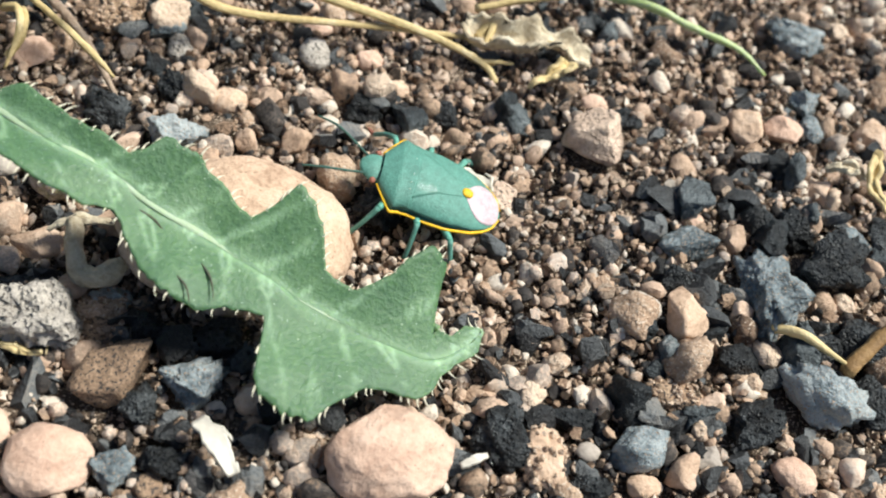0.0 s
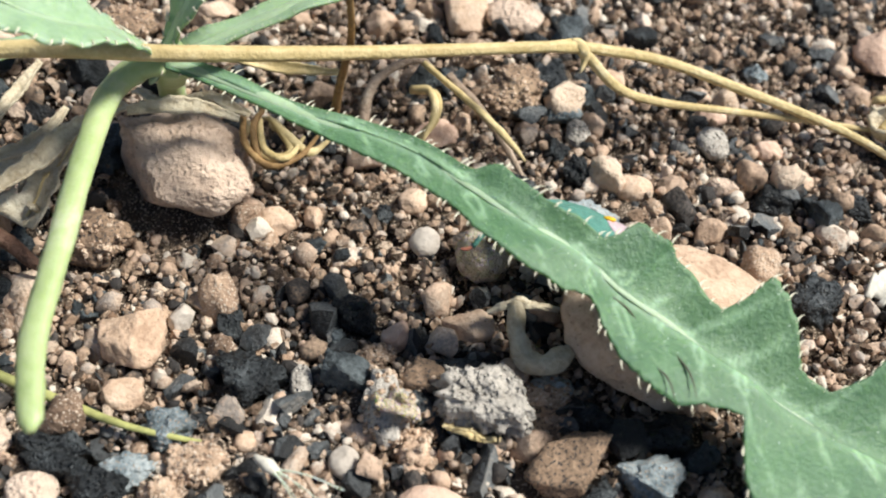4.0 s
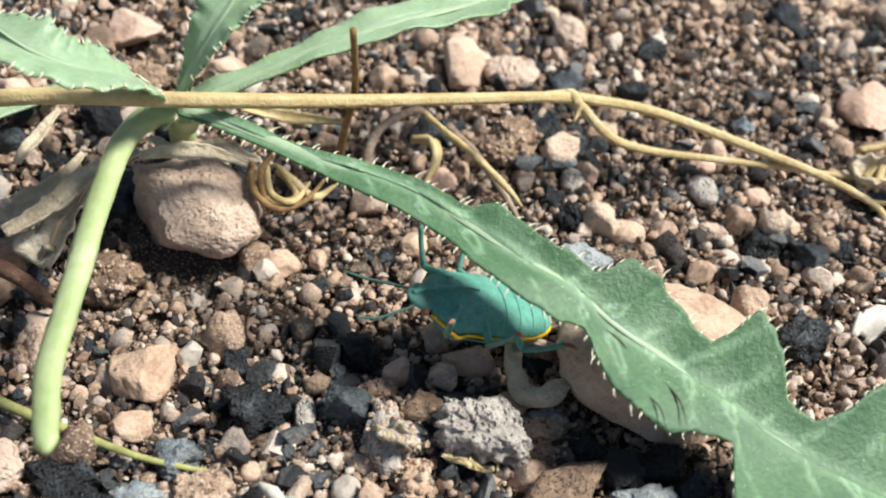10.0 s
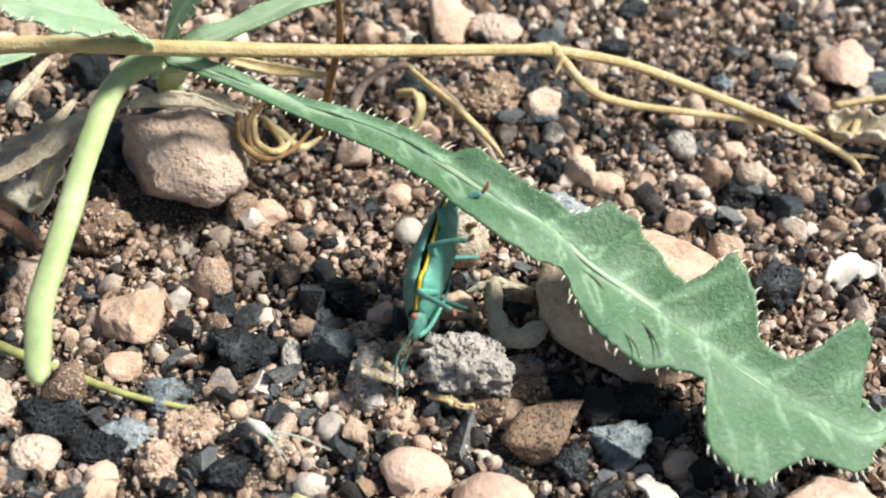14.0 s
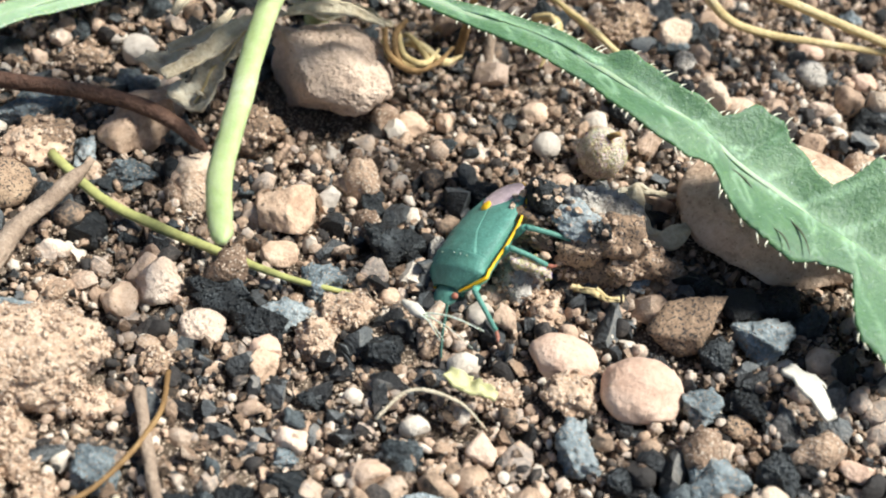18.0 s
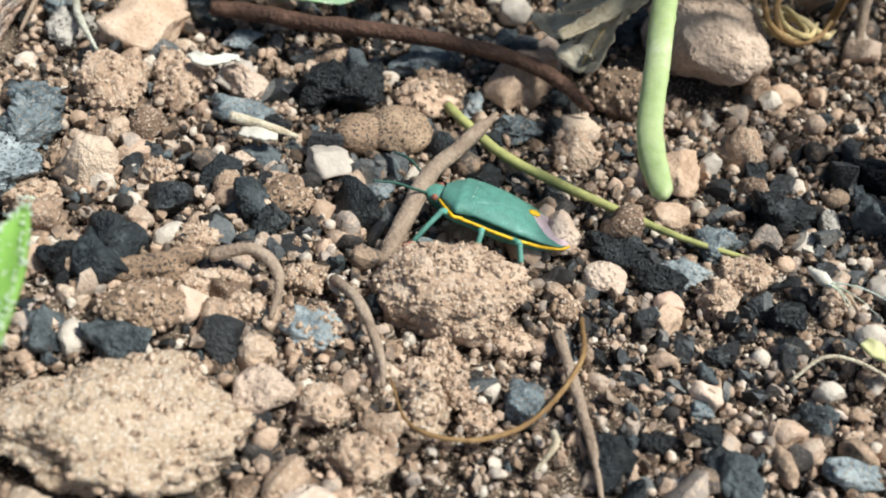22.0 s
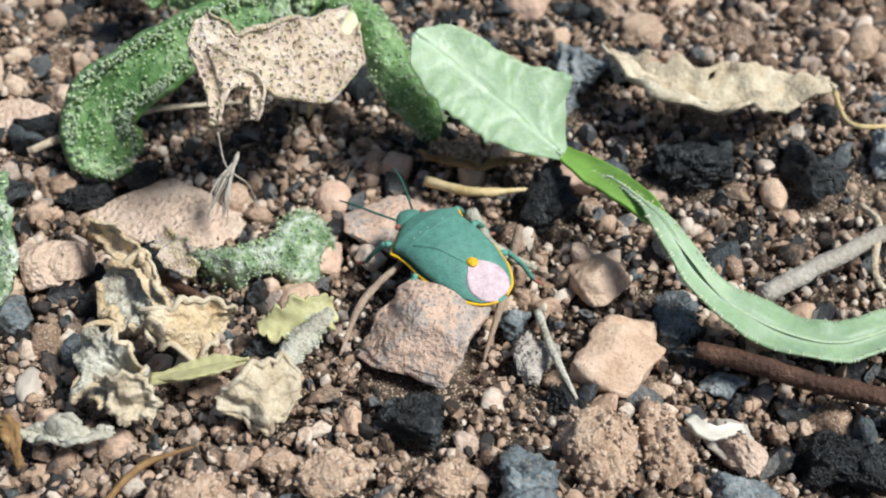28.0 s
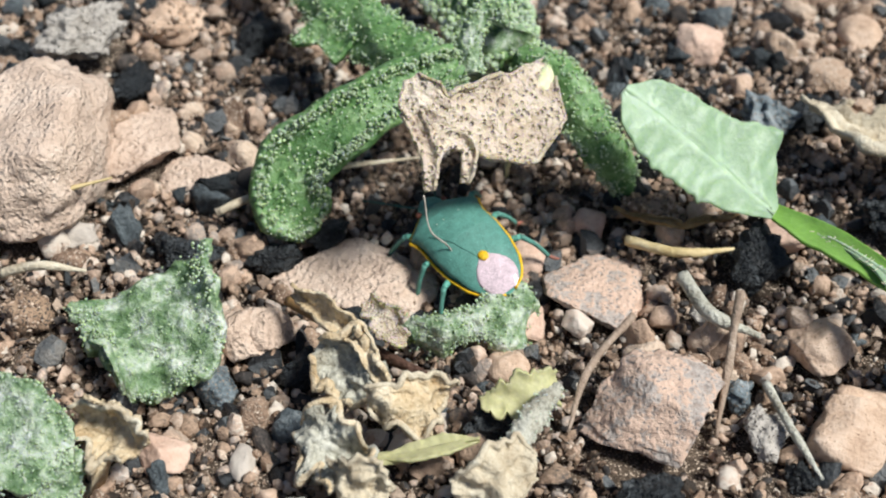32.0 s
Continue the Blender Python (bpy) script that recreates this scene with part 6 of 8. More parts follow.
for i, (pts, r, mat, lab) in enumerate((
        ([(-5.57, -4.55, -0.05), (-5.23, -5.04, 0.02), (-4.94, -5.44, 0.0), (-4.75, -5.75, -0.05)], 0.05, greytwig_mat, "short grey-brown twig on crumbly soil"),
        ([(-5.46, -4.3, -0.1), (-5.3, -4.77, 0.02), (-5.41, -5.42, 0.08), (-5.72, -5.8, 0.12), (-6.17, -5.91, 0.14), (-6.5, -5.6, 0.1)], 0.022, straw_dark_mat, "curved thin brown straw on the soil"),
        ([(-5.25, -5.45, 0.05), (-5.19, -5.6, 0.15), (-5.25, -5.8, 0.05)], 0.03, cream_mat, "pale curled fibre among the stones"),
        ([(-3.82, -4.2, 0.0), (-3.63, -3.96, 0.15), (-3.27, -3.95, 0.18), (-3.0, -4.03, 0.05)], 0.016, cream_mat, "thin pale grass fibre"),
        ([(-8.18, -5.38, 0.35), (-7.88, -5.23, 0.42), (-7.61, -5.31, 0.35), (-7.52, -5.6, 0.2)], 0.055, greytwig_mat, "bent grey-brown root piece"),
        ([(-9.0, -3.88, 0.2), (-8.71, -3.84, 0.2), (-8.40, -3.74, 0.1)], 0.05, cream_mat, "pale dry pod strip"),
        ([(-7.33, -4.98, 0.1), (-6.97, -5.2, 0.25), (-6.65, -5.48, 0.15), (-6.51, -5.7, 0.1)], 0.045, greytwig_mat, "flattened brown straw piece"),
        ([(1.9, 2.85, 0.3), (2.3, 2.62, 0.5), (2.77, 2.51, 0.45), (3.29, 2.41, 0.4), (3.62, 2.22, 0.3)], 0.045, stem_mat, "pale green stem lying on gravel"),
        ([(0.5, 2.3, 0.2), (1.2, 2.55, 0.35), (2.2, 2.9, 0.4)], 0.04, straw_mat, "dry straw on gravel"),
        ([(4.15, -1.32, 0.5), (4.46, -0.94, 0.6), (4.8, -0.6, 0.6)], 0.07, straw_dark_mat, "broken brown stalk between slag"),
        ([(3.5, -1.04, 0.5), (3.7, -1.12, 0.62), (3.85, -1.17, 0.6), (4.12, -1.27, 0.55)], 0.045, straw_mat, "dry seed husk with a long beak"),
        ([(-9.75, -1.95, 0.35), (-9.31, -1.19, 0.5), (-8.77, -0.31, 0.62), (-8.2, 0.6, 0.7)], 0.085, palestick_mat, "pale grey weathered stick"),
        ([(-9.4, -0.42, 0.4), (-9.17, -0.72, 0.55), (-9.03, -1.21, 0.5), (-8.84, -1.29, 0.4), (-8.5, -1.05, 0.4)], 0.035, cream_mat, "bent pale straw among the stones"),
        ([(-10.18, 1.05, 0.4), (-9.88, 0.41, 0.6), (-9.61, 0.5, 0.6), (-9.3, 1.15, 0.4)], 0.03, straw_mat, "curled golden straw among the stones"),
        ([(-14.3, -2.25, 0.95), (-14.28, -2.4, 0.85), (-14.24, -2.53, 0.75), (-14.2, -2.62, 0.66)], 0.035, straw_mat, "golden dry stem under the dead leaf"),
        ([(-16.41, -4.26, 0.3), (-16.07, -3.68, 0.4), (-15.76, -3.19, 0.4), (-15.28, -2.43, 0.2)], 0.04, cream_mat, "pale straw under hairy leaves"),
        ([(-13.07, -2.26, 0.15), (-12.54, -2.21, 0.26), (-12.16, -1.83, 0.2)], 0.05, straw_mat, "golden straw piece among the stones"),
        ([(-17.3, -6.0, 0.5), (-16.99, -5.8, 0.62), (-16.7, -5.56, 0.5)], 0.045, cream_mat, "pale straw piece among the stones"),
        ([(-17.6, -5.7, 0.6), (-17.36, -5.22, 0.8), (-17.1, -4.78, 0.8)], 0.028, straw_mat, "thin golden straw among the stones"),
        ([(-15.2, -4.65, 0.2), (-14.72, -4.75, 0.36), (-14.3, -4.84, 0.4), (-14.0, -4.81, 0.3)], 0.05, straw_dark_mat, "brown dry twig among dead leaves"),
        ([(-13.0, -6.8, 0.3), (-12.98, -6.27, 0.42), (-12.8, -5.85, 0.35)], 0.03, straw_dark_mat, "brown straw on soil among the stones"),
        ([(-12.35, -6.45, 0.4), (-12.6, -6.05, 0.4)], 0.05, greytwig_mat, "short dry stalk among the stones"),
        ([(-14.4, -4.63, 0.15), (-13.88, -4.67, 0.25), (-13.5, -4.6, 0.2)], 0.05, twig_mat, "dark reddish twig under a leaf"),
        ([(-12.4, -2.5, 0.3), (-11.98, -2.8, 0.35), (-11.55, -2.74, 0.3)], 0.07, grey_dry_mat, "grey forked root piece"),
        ([(-11.86, -2.55, 0.5), (-11.67, -3.09, 0.26), (-11.45, -3.78, 0.15)], 0.04, greytwig_mat, "dry brown root among the stones"),
        ([(-11.32, -3.1, 0.2), (-10.98, -3.45, 0.28), (-10.6, -3.7, 0.2)], 0.04, grey_dry_mat, "pale grey root among the stones"),
        ([(-12.55, -3.15, 0.3), (-12.56, -3.94, 0.4), (-12.42, -4.5, 0.3)], 0.035, greytwig_mat, "thin grey root over a stone"),
        ([(-14.49, -3.53, 1.00), (-14.37, -3.61, 0.70), (-14.22, -3.51, 0.45), (-14.07, -3.55, 0.10)], 0.009, palestick_mat, "pale wispy shred of dead leaf"),
        ([(-11.2, -6.9, 0.4), (-11.0, -6.4, 0.9), (-10.9, -6.1, 1.2)], 0.03, straw_mat, "upright golden straw among the stones"),
        ([(-10.0, -7.1, 0.4), (-10.15, -6.7, 0.8), (-10.25, -6.4, 1.0)], 0.04, cream_mat, "upright pale straw among the stones"))):
    stalk("straw" if "straw" in lab or "fibre" in lab else "dry_twig", lab, [(pts, [(0, r), (0.6, r * 0.9), (1, r * 0.35)])], mat, category="straw" if "straw" in lab else "twig", seed=20 + i, wobble=0.35)

# the second long leaf and its toothed blade
leaf_long = leaf("thistle_leaf", "long drooping pale green thistle leaf with fine teeth", [(-7.1, 0.75, 0.12), (-7.68, -0.11, 0.2), (-8.37, -1.02, 0.25), (-8.8, -1.75, 0.3), (-9.2, -2.15, 0.36), (-9.94, -2.28, 0.48), (-10.71, -2.11, 0.85), (-11.3, -1.75, 0.68), (-11.89, -1.5, 0.5)],
     [(0, 0.04), (0.15, 0.16), (0.5, 0.2), (0.62, 0.22), (0.74, 0.13), (0.8, 0.03), (1, 0.01)], [(0, 0.04), (0.15, 0.18), (0.45, 0.2), (0.55, 0.26), (0.65, 0.14), (0.74, 0.10), (0.8, 0.03), (1, 0.01)], n=110, spine=0.035, rib_r=((0, 0.03), (0.5, 0.022), (1, 0.02)), seed=15, fold=0.08, veins=False, mat=pale_leaf_mat)
leaf_blade = leaf("thistle_leaf", "pale green toothed leaf blade on a bright green neck", [(-11.99, -1.54, 0.53), (-12.26, -1.59, 0.70), (-12.55, -1.62, 0.88), (-12.78, -1.69, 1.05), (-13.01, -1.74, 1.20), (-13.24, -1.79, 1.35), (-13.49, -1.85, 1.50)],
     [(0.00, 0.07), (0.08, 0.16), (0.20, 0.30), (0.35, 0.44), (0.50, 0.42), (0.65, 0.44), (0.80, 0.40), (0.93, 0.30), (1.00, 0.04)],
     [(0.00, 0.07), (0.06, 0.20), (0.14, 0.42), (0.22, 0.66), (0.30, 0.55), (0.45, 0.42), (0.60, 0.37), (0.75, 0.34), (0.90, 0.25), (1.00, 0.04)], n=110, spine=0.03, mat=pale_leaf_mat, rib_r=((0, 0.05), (0.3, 0.022), (1, 0.008)), seed=16, fold=0.05, wave=0.015, cols=12, face=(0.25, -0.35, 0.9))
leaf_neck = shaped("leaf_neck", "bright green leaf stalk", [(-10.62, -2.12, 0.84), (-11.0, -1.93, 0.78), (-11.4, -1.72, 0.66), (-11.75, -1.58, 0.57), (-12.1, -1.46, 0.5)],
     [(0, 0.06), (0.3, 0.14), (0.6, 0.16), (0.85, 0.1), (1, 0.05)], [(0, 0.06), (0.3, 0.13), (0.6, 0.13), (0.85, 0.09), (1, 0.05)], bright_mat, face=(0.25, -0.35, 0.9), cup=0.25, ruffle=0.02, thick=0.03, seed=18, ragged=0.05)
shaped("grass_blade", "fresh green blade tip covered in tiny white hairs", [(-8.59, -9.05, 0.24), (-8.45, -8.67, 0.80), (-8.26, -8.38, 1.40), (-8.18, -8.08, 1.64), (-8.21, -7.73, 1.72), (-8.26, -7.32, 1.78), (-8.40, -6.88, 1.80), (-8.62, -6.43, 1.78)],
     [(0, 0.2), (0.5, 0.22), (0.75, 0.17), (0.92, 0.09), (1, 0.01)], [(0, 0.2), (0.5, 0.22), (0.75, 0.17), (0.92, 0.09), (1, 0.01)], bright_mat, face=(0.25, -0.35, 0.9), cup=0.3, ruffle=0.02, thick=0.04,
     beads=700, bead=(0.007, 0.012), bead_mat=frost_mat, seed=17, ragged=0.06)

# hairy plant and dead leaves round it
SIDEWAYS = (0.38, -0.55, 0.74)
hairy_1 = shaped("hairy_leaf", "thick green leaf with silvery bladder hairs curling down", [(-15.05, -2.13, 1.25), (-15.27, -2.49, 1.22), (-15.52, -2.98, 1.10), (-15.75, -3.36, 0.92), (-15.89, -3.65, 0.70), (-15.78, -3.80, 0.45), (-15.60, -3.69, 0.20)],
     [(0.00, 0.16), (0.20, 0.19), (0.45, 0.25), (0.65, 0.25), (0.85, 0.28), (0.95, 0.22), (1.00, 0.04)], [(0.00, 0.16), (0.20, 0.20), (0.45, 0.25), (0.65, 0.30), (0.85, 0.36), (0.95, 0.24), (1.00, 0.04)],
     fleshy_mat, face=SIDEWAYS, cup=-0.35, lip=0.5, ruffle=0.05, thick=0.09, beads=1900, seed=31)
hairy_2 = shaped("hairy_leaf", "green hairy leaf bending to the soil", [(-14.76, -1.57, 1.20), (-14.28, -1.64, 1.18), (-13.96, -1.71, 0.98), (-13.68, -1.76, 0.72), (-13.44, -1.72, 0.40), (-13.27, -1.66, 0.02)],
     [(0.00, 0.16), (0.30, 0.25), (0.60, 0.24), (0.85, 0.19), (1.00, 0.04)], [(0.00, 0.16), (0.30, 0.22), (0.60, 0.22), (0.85, 0.18), (1.00, 0.04)], fleshy_mat, face=SIDEWAYS, cup=-0.6, ruffle=0.05, thick=0.09, beads=1300, seed=32)
hairy_3 = shaped("hairy_leaf", "curled young hairy green leaf", [(-14.92, -2.12, 1.25), (-15.07, -1.95, 1.40), (-15.12, -1.70, 1.55), (-15.03, -1.54, 1.60), (-14.85, -1.61, 1.50)], [(0.00, 0.12), (0.50, 0.11), (0.90, 0.08), (1.00, 0.03)], [(0.00, 0.12), (0.50, 0.11), (0.90, 0.08), (1.00, 0.03)], frosted_mat, face=SIDEWAYS, cup=-0.9,
     ruffle=0.02, thick=0.07, beads=420, bead=(0.008, 0.018), seed=33)
hairy_4 = shaped("hairy_leaf", "long green hairy leaf reaching away from the crown", [(-18.74, -1.17, 1.15), (-17.76, -1.51, 1.20), (-16.85, -1.85, 1.20), (-16.09, -2.12, 1.22), (-15.41, -2.24, 1.22), (-15.00, -2.22, 1.20)],
     [(0.00, 0.32), (0.40, 0.33), (0.80, 0.27), (1.00, 0.16)], [(0.00, 0.32), (0.40, 0.34), (0.80, 0.26), (1.00, 0.16)], fleshy_mat, face=SIDEWAYS, cup=-0.5, ruffle=0.06, thick=0.09, beads=2200, seed=34)
hairy_5 = shaped("hairy_leaf", "broad bumpy green leaf behind the crown", [(-16.82, -0.26, 0.95), (-15.99, -0.74, 1.05), (-15.33, -1.16, 1.10), (-14.85, -1.56, 1.10)],
     [(0.00, 0.24), (0.30, 0.43), (0.70, 0.43), (1.00, 0.22)], [(0.00, 0.24), (0.30, 0.40), (0.70, 0.46), (1.00, 0.22)], fleshy_mat, face=SIDEWAYS, cup=-0.35, ruffle=0.09, thick=0.1, beads=1500, bead=(0.02, 0.04), seed=35)
hairy_6 = shaped("hairy_leaf", "small dark green lobe under the long leaf", [(-16.90, -2.43, 0.95), (-16.71, -2.16, 1.00), (-16.29, -2.29, 1.05)], [(0.00, 0.02), (0.50, 0.18), (1.00, 0.16)], [(0.00, 0.02), (0.50, 0.14), (1.00, 0.19)], fleshy_mat, face=SIDEWAYS, cup=0.2, ruffle=0.04, thick=0.06,
     beads=120, seed=36)
shaped("hairy_leaf", "small ruffled silvery-green hairy leaf on stones", [(-14.31, -4.24, 0.10), (-13.96, -4.18, 0.20), (-13.70, -4.05, 0.24), (-13.52, -3.79, 0.22), (-13.44, -3.53, 0.16), (-13.35, -3.37, 0.08)],
     [(0.00, 0.03), (0.20, 0.14), (0.50, 0.18), (0.75, 0.33), (0.90, 0.28), (1.00, 0.08)], [(0.00, 0.03), (0.15, 0.34), (0.24, 0.40), (0.32, 0.13), (0.50, 0.11), (0.60, 0.39), (0.70, 0.50), (0.85, 0.34), (1.00, 0.08)],
     frosted_mat, face=SIDEWAYS, cup=-0.35, lip=-0.3, ruffle=0.1, grain=0.03, thick=0.06, beads=1100, bead=(0.006, 0.014), seed=37)
shaped("hairy_leaf", "cupped green hairy leaf beside black slag", [(-16.19, -5.36, 0.50), (-15.96, -5.52, 0.46), (-15.70, -5.71, 0.42), (-15.64, -5.92, 0.30), (-15.62, -6.19, 0.20)],
     [(0.00, 0.65), (0.20, 0.60), (0.50, 0.57), (0.75, 0.42), (0.92, 0.18), (1.00, 0.04)], [(0.00, 0.67), (0.20, 0.60), (0.50, 0.57), (0.75, 0.42), (0.92, 0.19), (1.00, 0.04)],
     frosted_mat, face=SIDEWAYS, cup=0.12, lip=0.12, ruffle=0.12, grain=0.06, thick=0.07, beads=800, bead=(0.006, 0.013), seed=38)
shaped("hairy_leaf", "pale silvery hairy leaf low on the soil", [(-16.33, -7.11, 0.60), (-15.98, -7.02, 0.62), (-15.69, -7.07, 0.55), (-15.56, -7.35, 0.40)],
     [(0.00, 0.32), (0.40, 0.33), (0.80, 0.32), (1.00, 0.11)], [(0.00, 0.38), (0.40, 0.49), (0.80, 0.38), (1.00, 0.11)], frosted_mat, face=SIDEWAYS, cup=-0.25, ruffle=0.08, thick=0.07, beads=700, bead=(0.006, 0.013), seed=40)
shaped("hairy_leaf", "silvery-green curled leaf edge on the soil", [(-15.49, -7.26, 0.35), (-15.41, -7.05, 0.42), (-15.43, -6.80, 0.35)],
     [(0.00, 0.16), (0.50, 0.18), (1.00, 0.05)], [(0.00, 0.27), (0.50, 0.25), (1.00, 0.05)], frosted_mat, face=SIDEWAYS, cup=-0.4, ruffle=0.09, thick=0.06, beads=400, bead=(0.006, 0.013), seed=41)
dead_1 = shaped("dead_leaf", "shrivelled brown netted dead leaf hanging from the plant", [(-14.88, -3.14, 1.85), (-14.69, -3.22, 1.75), (-14.53, -3.06, 1.58), (-14.40, -2.77, 1.42), (-14.32, -2.38, 1.27), (-14.36, -1.92, 1.18), (-14.43, -1.53, 1.16)],
     [(0.00, 0.09), (0.08, 0.18), (0.18, 0.22), (0.30, 0.17), (0.45, 0.27), (0.60, 0.30), (0.80, 0.22), (0.90, 0.13), (1.00, 0.09)],
     [(0.00, 0.06), (0.10, 0.14), (0.20, 0.24), (0.32, 0.27), (0.42, 0.31), (0.55, 0.50), (0.65, 0.50), (0.78, 0.39), (0.86, 0.16), (1.00, 0.08)], netted_mat, face=SIDEWAYS, cup=0.25, ruffle=0.10, grain=0.025, thick=0.03, rim_mat=dryleaf_mat, rim_r=0.026, n=70, cols=16, seed=42)
dead_2 = shaped("dead_leaf", "brown twisted leaf tip hanging down", [(-14.73, -3.33, 1.68), (-14.51, -3.47, 1.60), (-14.36, -3.59, 1.50), (-14.26, -3.75, 1.36)], [(0.00, 0.06), (0.60, 0.06), (1.00, 0.03)], [(0.00, 0.09), (0.60, 0.06), (1.00, 0.03)],
     netted_mat, face=SIDEWAYS, cup=0.8, ruffle=0.03, grain=0.03, thick=0.03, seed=43)
dead_3 = shaped("dead_leaf", "brown curled dead leaf shred", [(-14.35, -3.59, 1.46), (-14.42, -3.42, 1.50), (-14.37, -3.23, 1.48), (-14.24, -3.21, 1.42), (-14.17, -3.30, 1.34), (-14.16, -3.38, 1.20)], [(0.00, 0.04), (0.40, 0.07), (1.00, 0.03)], [(0.00, 0.04), (0.40, 0.07), (1.00, 0.03)],
     netted_mat, face=SIDEWAYS, cup=0.8, ruffle=0.03, grain=0.03, thick=0.03, seed=44)
dead_4 = shaped("dead_leaf", "pale translucent withered leaf base", [(-14.30, -2.06, 1.16), (-14.33, -1.82, 1.20), (-14.44, -1.52, 1.20), (-14.62, -1.28, 1.15)], [(0.00, 0.11), (0.50, 0.14), (1.00, 0.05)], [(0.00, 0.16), (0.50, 0.19), (1.00, 0.06)],
     withered_mat, face=SIDEWAYS, cup=-0.6, ruffle=0.05, thick=0.05, beads=120, seed=45)
shaped("dead_leaf", "grey fuzzy dead leaf with golden edge", [(-14.49, -5.07, 0.50), (-14.27, -5.06, 0.46), (-14.04, -5.06, 0.42), (-13.79, -5.09, 0.36)],
     [(0.00, 0.09), (0.30, 0.26), (0.70, 0.28), (1.00, 0.05)], [(0.00, 0.09), (0.30, 0.24), (0.70, 0.30), (1.00, 0.05)], grey_dry_mat, face=SIDEWAYS, cup=0.35, ruffle=0.15, grain=0.09, thick=0.04, rim_mat=golden_mat, rim_r=0.045, seed=50, group="fallen dead leaves", category="dead leaf", ragged=0.55)
shaped("dead_leaf", "golden curled dead leaf strip", [(-15.04, -4.71, 0.50), (-14.77, -4.73, 0.55), (-14.47, -4.79, 0.60), (-14.12, -4.89, 0.62), (-13.89, -5.02, 0.55), (-13.76, -5.17, 0.40)],
     [(0.00, 0.04), (0.30, 0.09), (1.00, 0.04)], [(0.00, 0.04), (0.30, 0.09), (1.00, 0.04)], golden_mat, face=SIDEWAYS, cup=0.9, ruffle=0.12, grain=0.05, thick=0.03, seed=51, group="fallen dead leaves", category="dead leaf", ragged=0.55)
shaped("dead_leaf", "cream shrivelled dead leaf", [(-13.80, -5.13, 0.45), (-13.57, -5.07, 0.52), (-13.45, -4.89, 0.52), (-13.36, -4.75, 0.42)],
     [(0.00, 0.06), (0.40, 0.18), (0.80, 0.14), (1.00, 0.06)], [(0.00, 0.08), (0.40, 0.33), (0.80, 0.22), (1.00, 0.08)], golden_mat, face=SIDEWAYS, cup=0.3, ruffle=0.22, grain=0.05, thick=0.03, rim_mat=cream_mat, rim_r=0.03, seed=52, group="fallen dead leaves", category="dead leaf", ragged=0.55)
shaped("dead_leaf", "pale fuzzy dead leaf on soil", [(-14.19, -5.68, 0.35), (-13.94, -5.66, 0.42), (-13.70, -5.68, 0.42), (-13.49, -5.78, 0.35)],
     [(0.00, 0.05), (0.40, 0.22), (1.00, 0.11)], [(0.00, 0.05), (0.40, 0.32), (1.00, 0.22)], grey_dry_mat, face=SIDEWAYS, cup=0.4, ruffle=0.24, grain=0.07, thick=0.04, rim_mat=golden_mat, rim_r=0.03, seed=53, group="fallen dead leaves", category="dead leaf", ragged=0.55)
shaped("dead_leaf", "crumpled cream fuzzy dead leaf tip", [(-13.65, -5.92, 0.40), (-13.44, -5.84, 0.48), (-13.24, -5.76, 0.40)],
     [(0.00, 0.08), (0.50, 0.16), (1.00, 0.06)], [(0.00, 0.08), (0.50, 0.25), (1.00, 0.09)], cream_mat, face=SIDEWAYS, cup=0.4, ruffle=0.20, grain=0.07, thick=0.04, seed=54, group="fallen dead leaves", category="dead leaf", ragged=0.55)
shaped("dead_leaf", "pale hairy dead bud", [(-12.87, -5.47, 0.42), (-12.70, -5.35, 0.50), (-12.56, -5.17, 0.50), (-12.44, -5.00, 0.42)],
     [(0.00, 0.05), (0.50, 0.18), (0.80, 0.22), (1.00, 0.09)], [(0.00, 0.11), (0.50, 0.28), (0.80, 0.24), (1.00, 0.09)], cream_mat, face=SIDEWAYS, cup=-0.3, ruffle=0.17, grain=0.04, thick=0.05, rim_mat=cream_mat, rim_r=0.03, seed=55, group="fallen dead leaves", category="dead leaf", ragged=0.55)
shaped("dead_leaf", "olive-yellow translucent withered leaf", [(-13.12, -4.70, 0.40), (-12.94, -4.57, 0.48), (-12.80, -4.36, 0.50), (-12.73, -4.17, 0.42)],
     [(0.00, 0.03), (0.50, 0.14), (1.00, 0.05)], [(0.00, 0.05), (0.50, 0.24), (1.00, 0.11)], olive_mat, face=SIDEWAYS, cup=0.4, ruffle=0.06, thick=0.03, seed=56, group="fallen dead leaves", category="dead leaf", ragged=0.55)
shaped("dead_leaf", "pale grey hairy dead stalk", [(-12.63, -5.10, 0.50), (-12.62, -4.83, 0.56), (-12.62, -4.59, 0.60), (-12.62, -4.33, 0.60)],
     [(0.00, 0.11), (0.50, 0.11), (1.00, 0.04)], [(0.00, 0.11), (0.50, 0.12), (1.00, 0.05)], grey_dry_mat, face=SIDEWAYS, cup=-0.6, ruffle=0.04, grain=0.03, thick=0.04, beads=200, bead=(0.004, 0.009), bead_mat=frost_mat, seed=57, group="fallen dead leaves", category="dead leaf", ragged=0.55)
shaped("dead_leaf", "small brown dead flower shred on stone", [(-14.49, -4.40, 0.45), (-14.25, -4.51, 0.50), (-14.11, -4.58, 0.45), (-14.00, -4.49, 0.35)],
     [(0.00, 0.05), (0.50, 0.16), (1.00, 0.04)], [(0.00, 0.05), (0.50, 0.13), (1.00, 0.04)], dryleaf_mat, face=SIDEWAYS, cup=0.6, ruffle=0.10, thick=0.03, seed=58, group="fallen dead leaves", category="dead leaf", ragged=0.55)
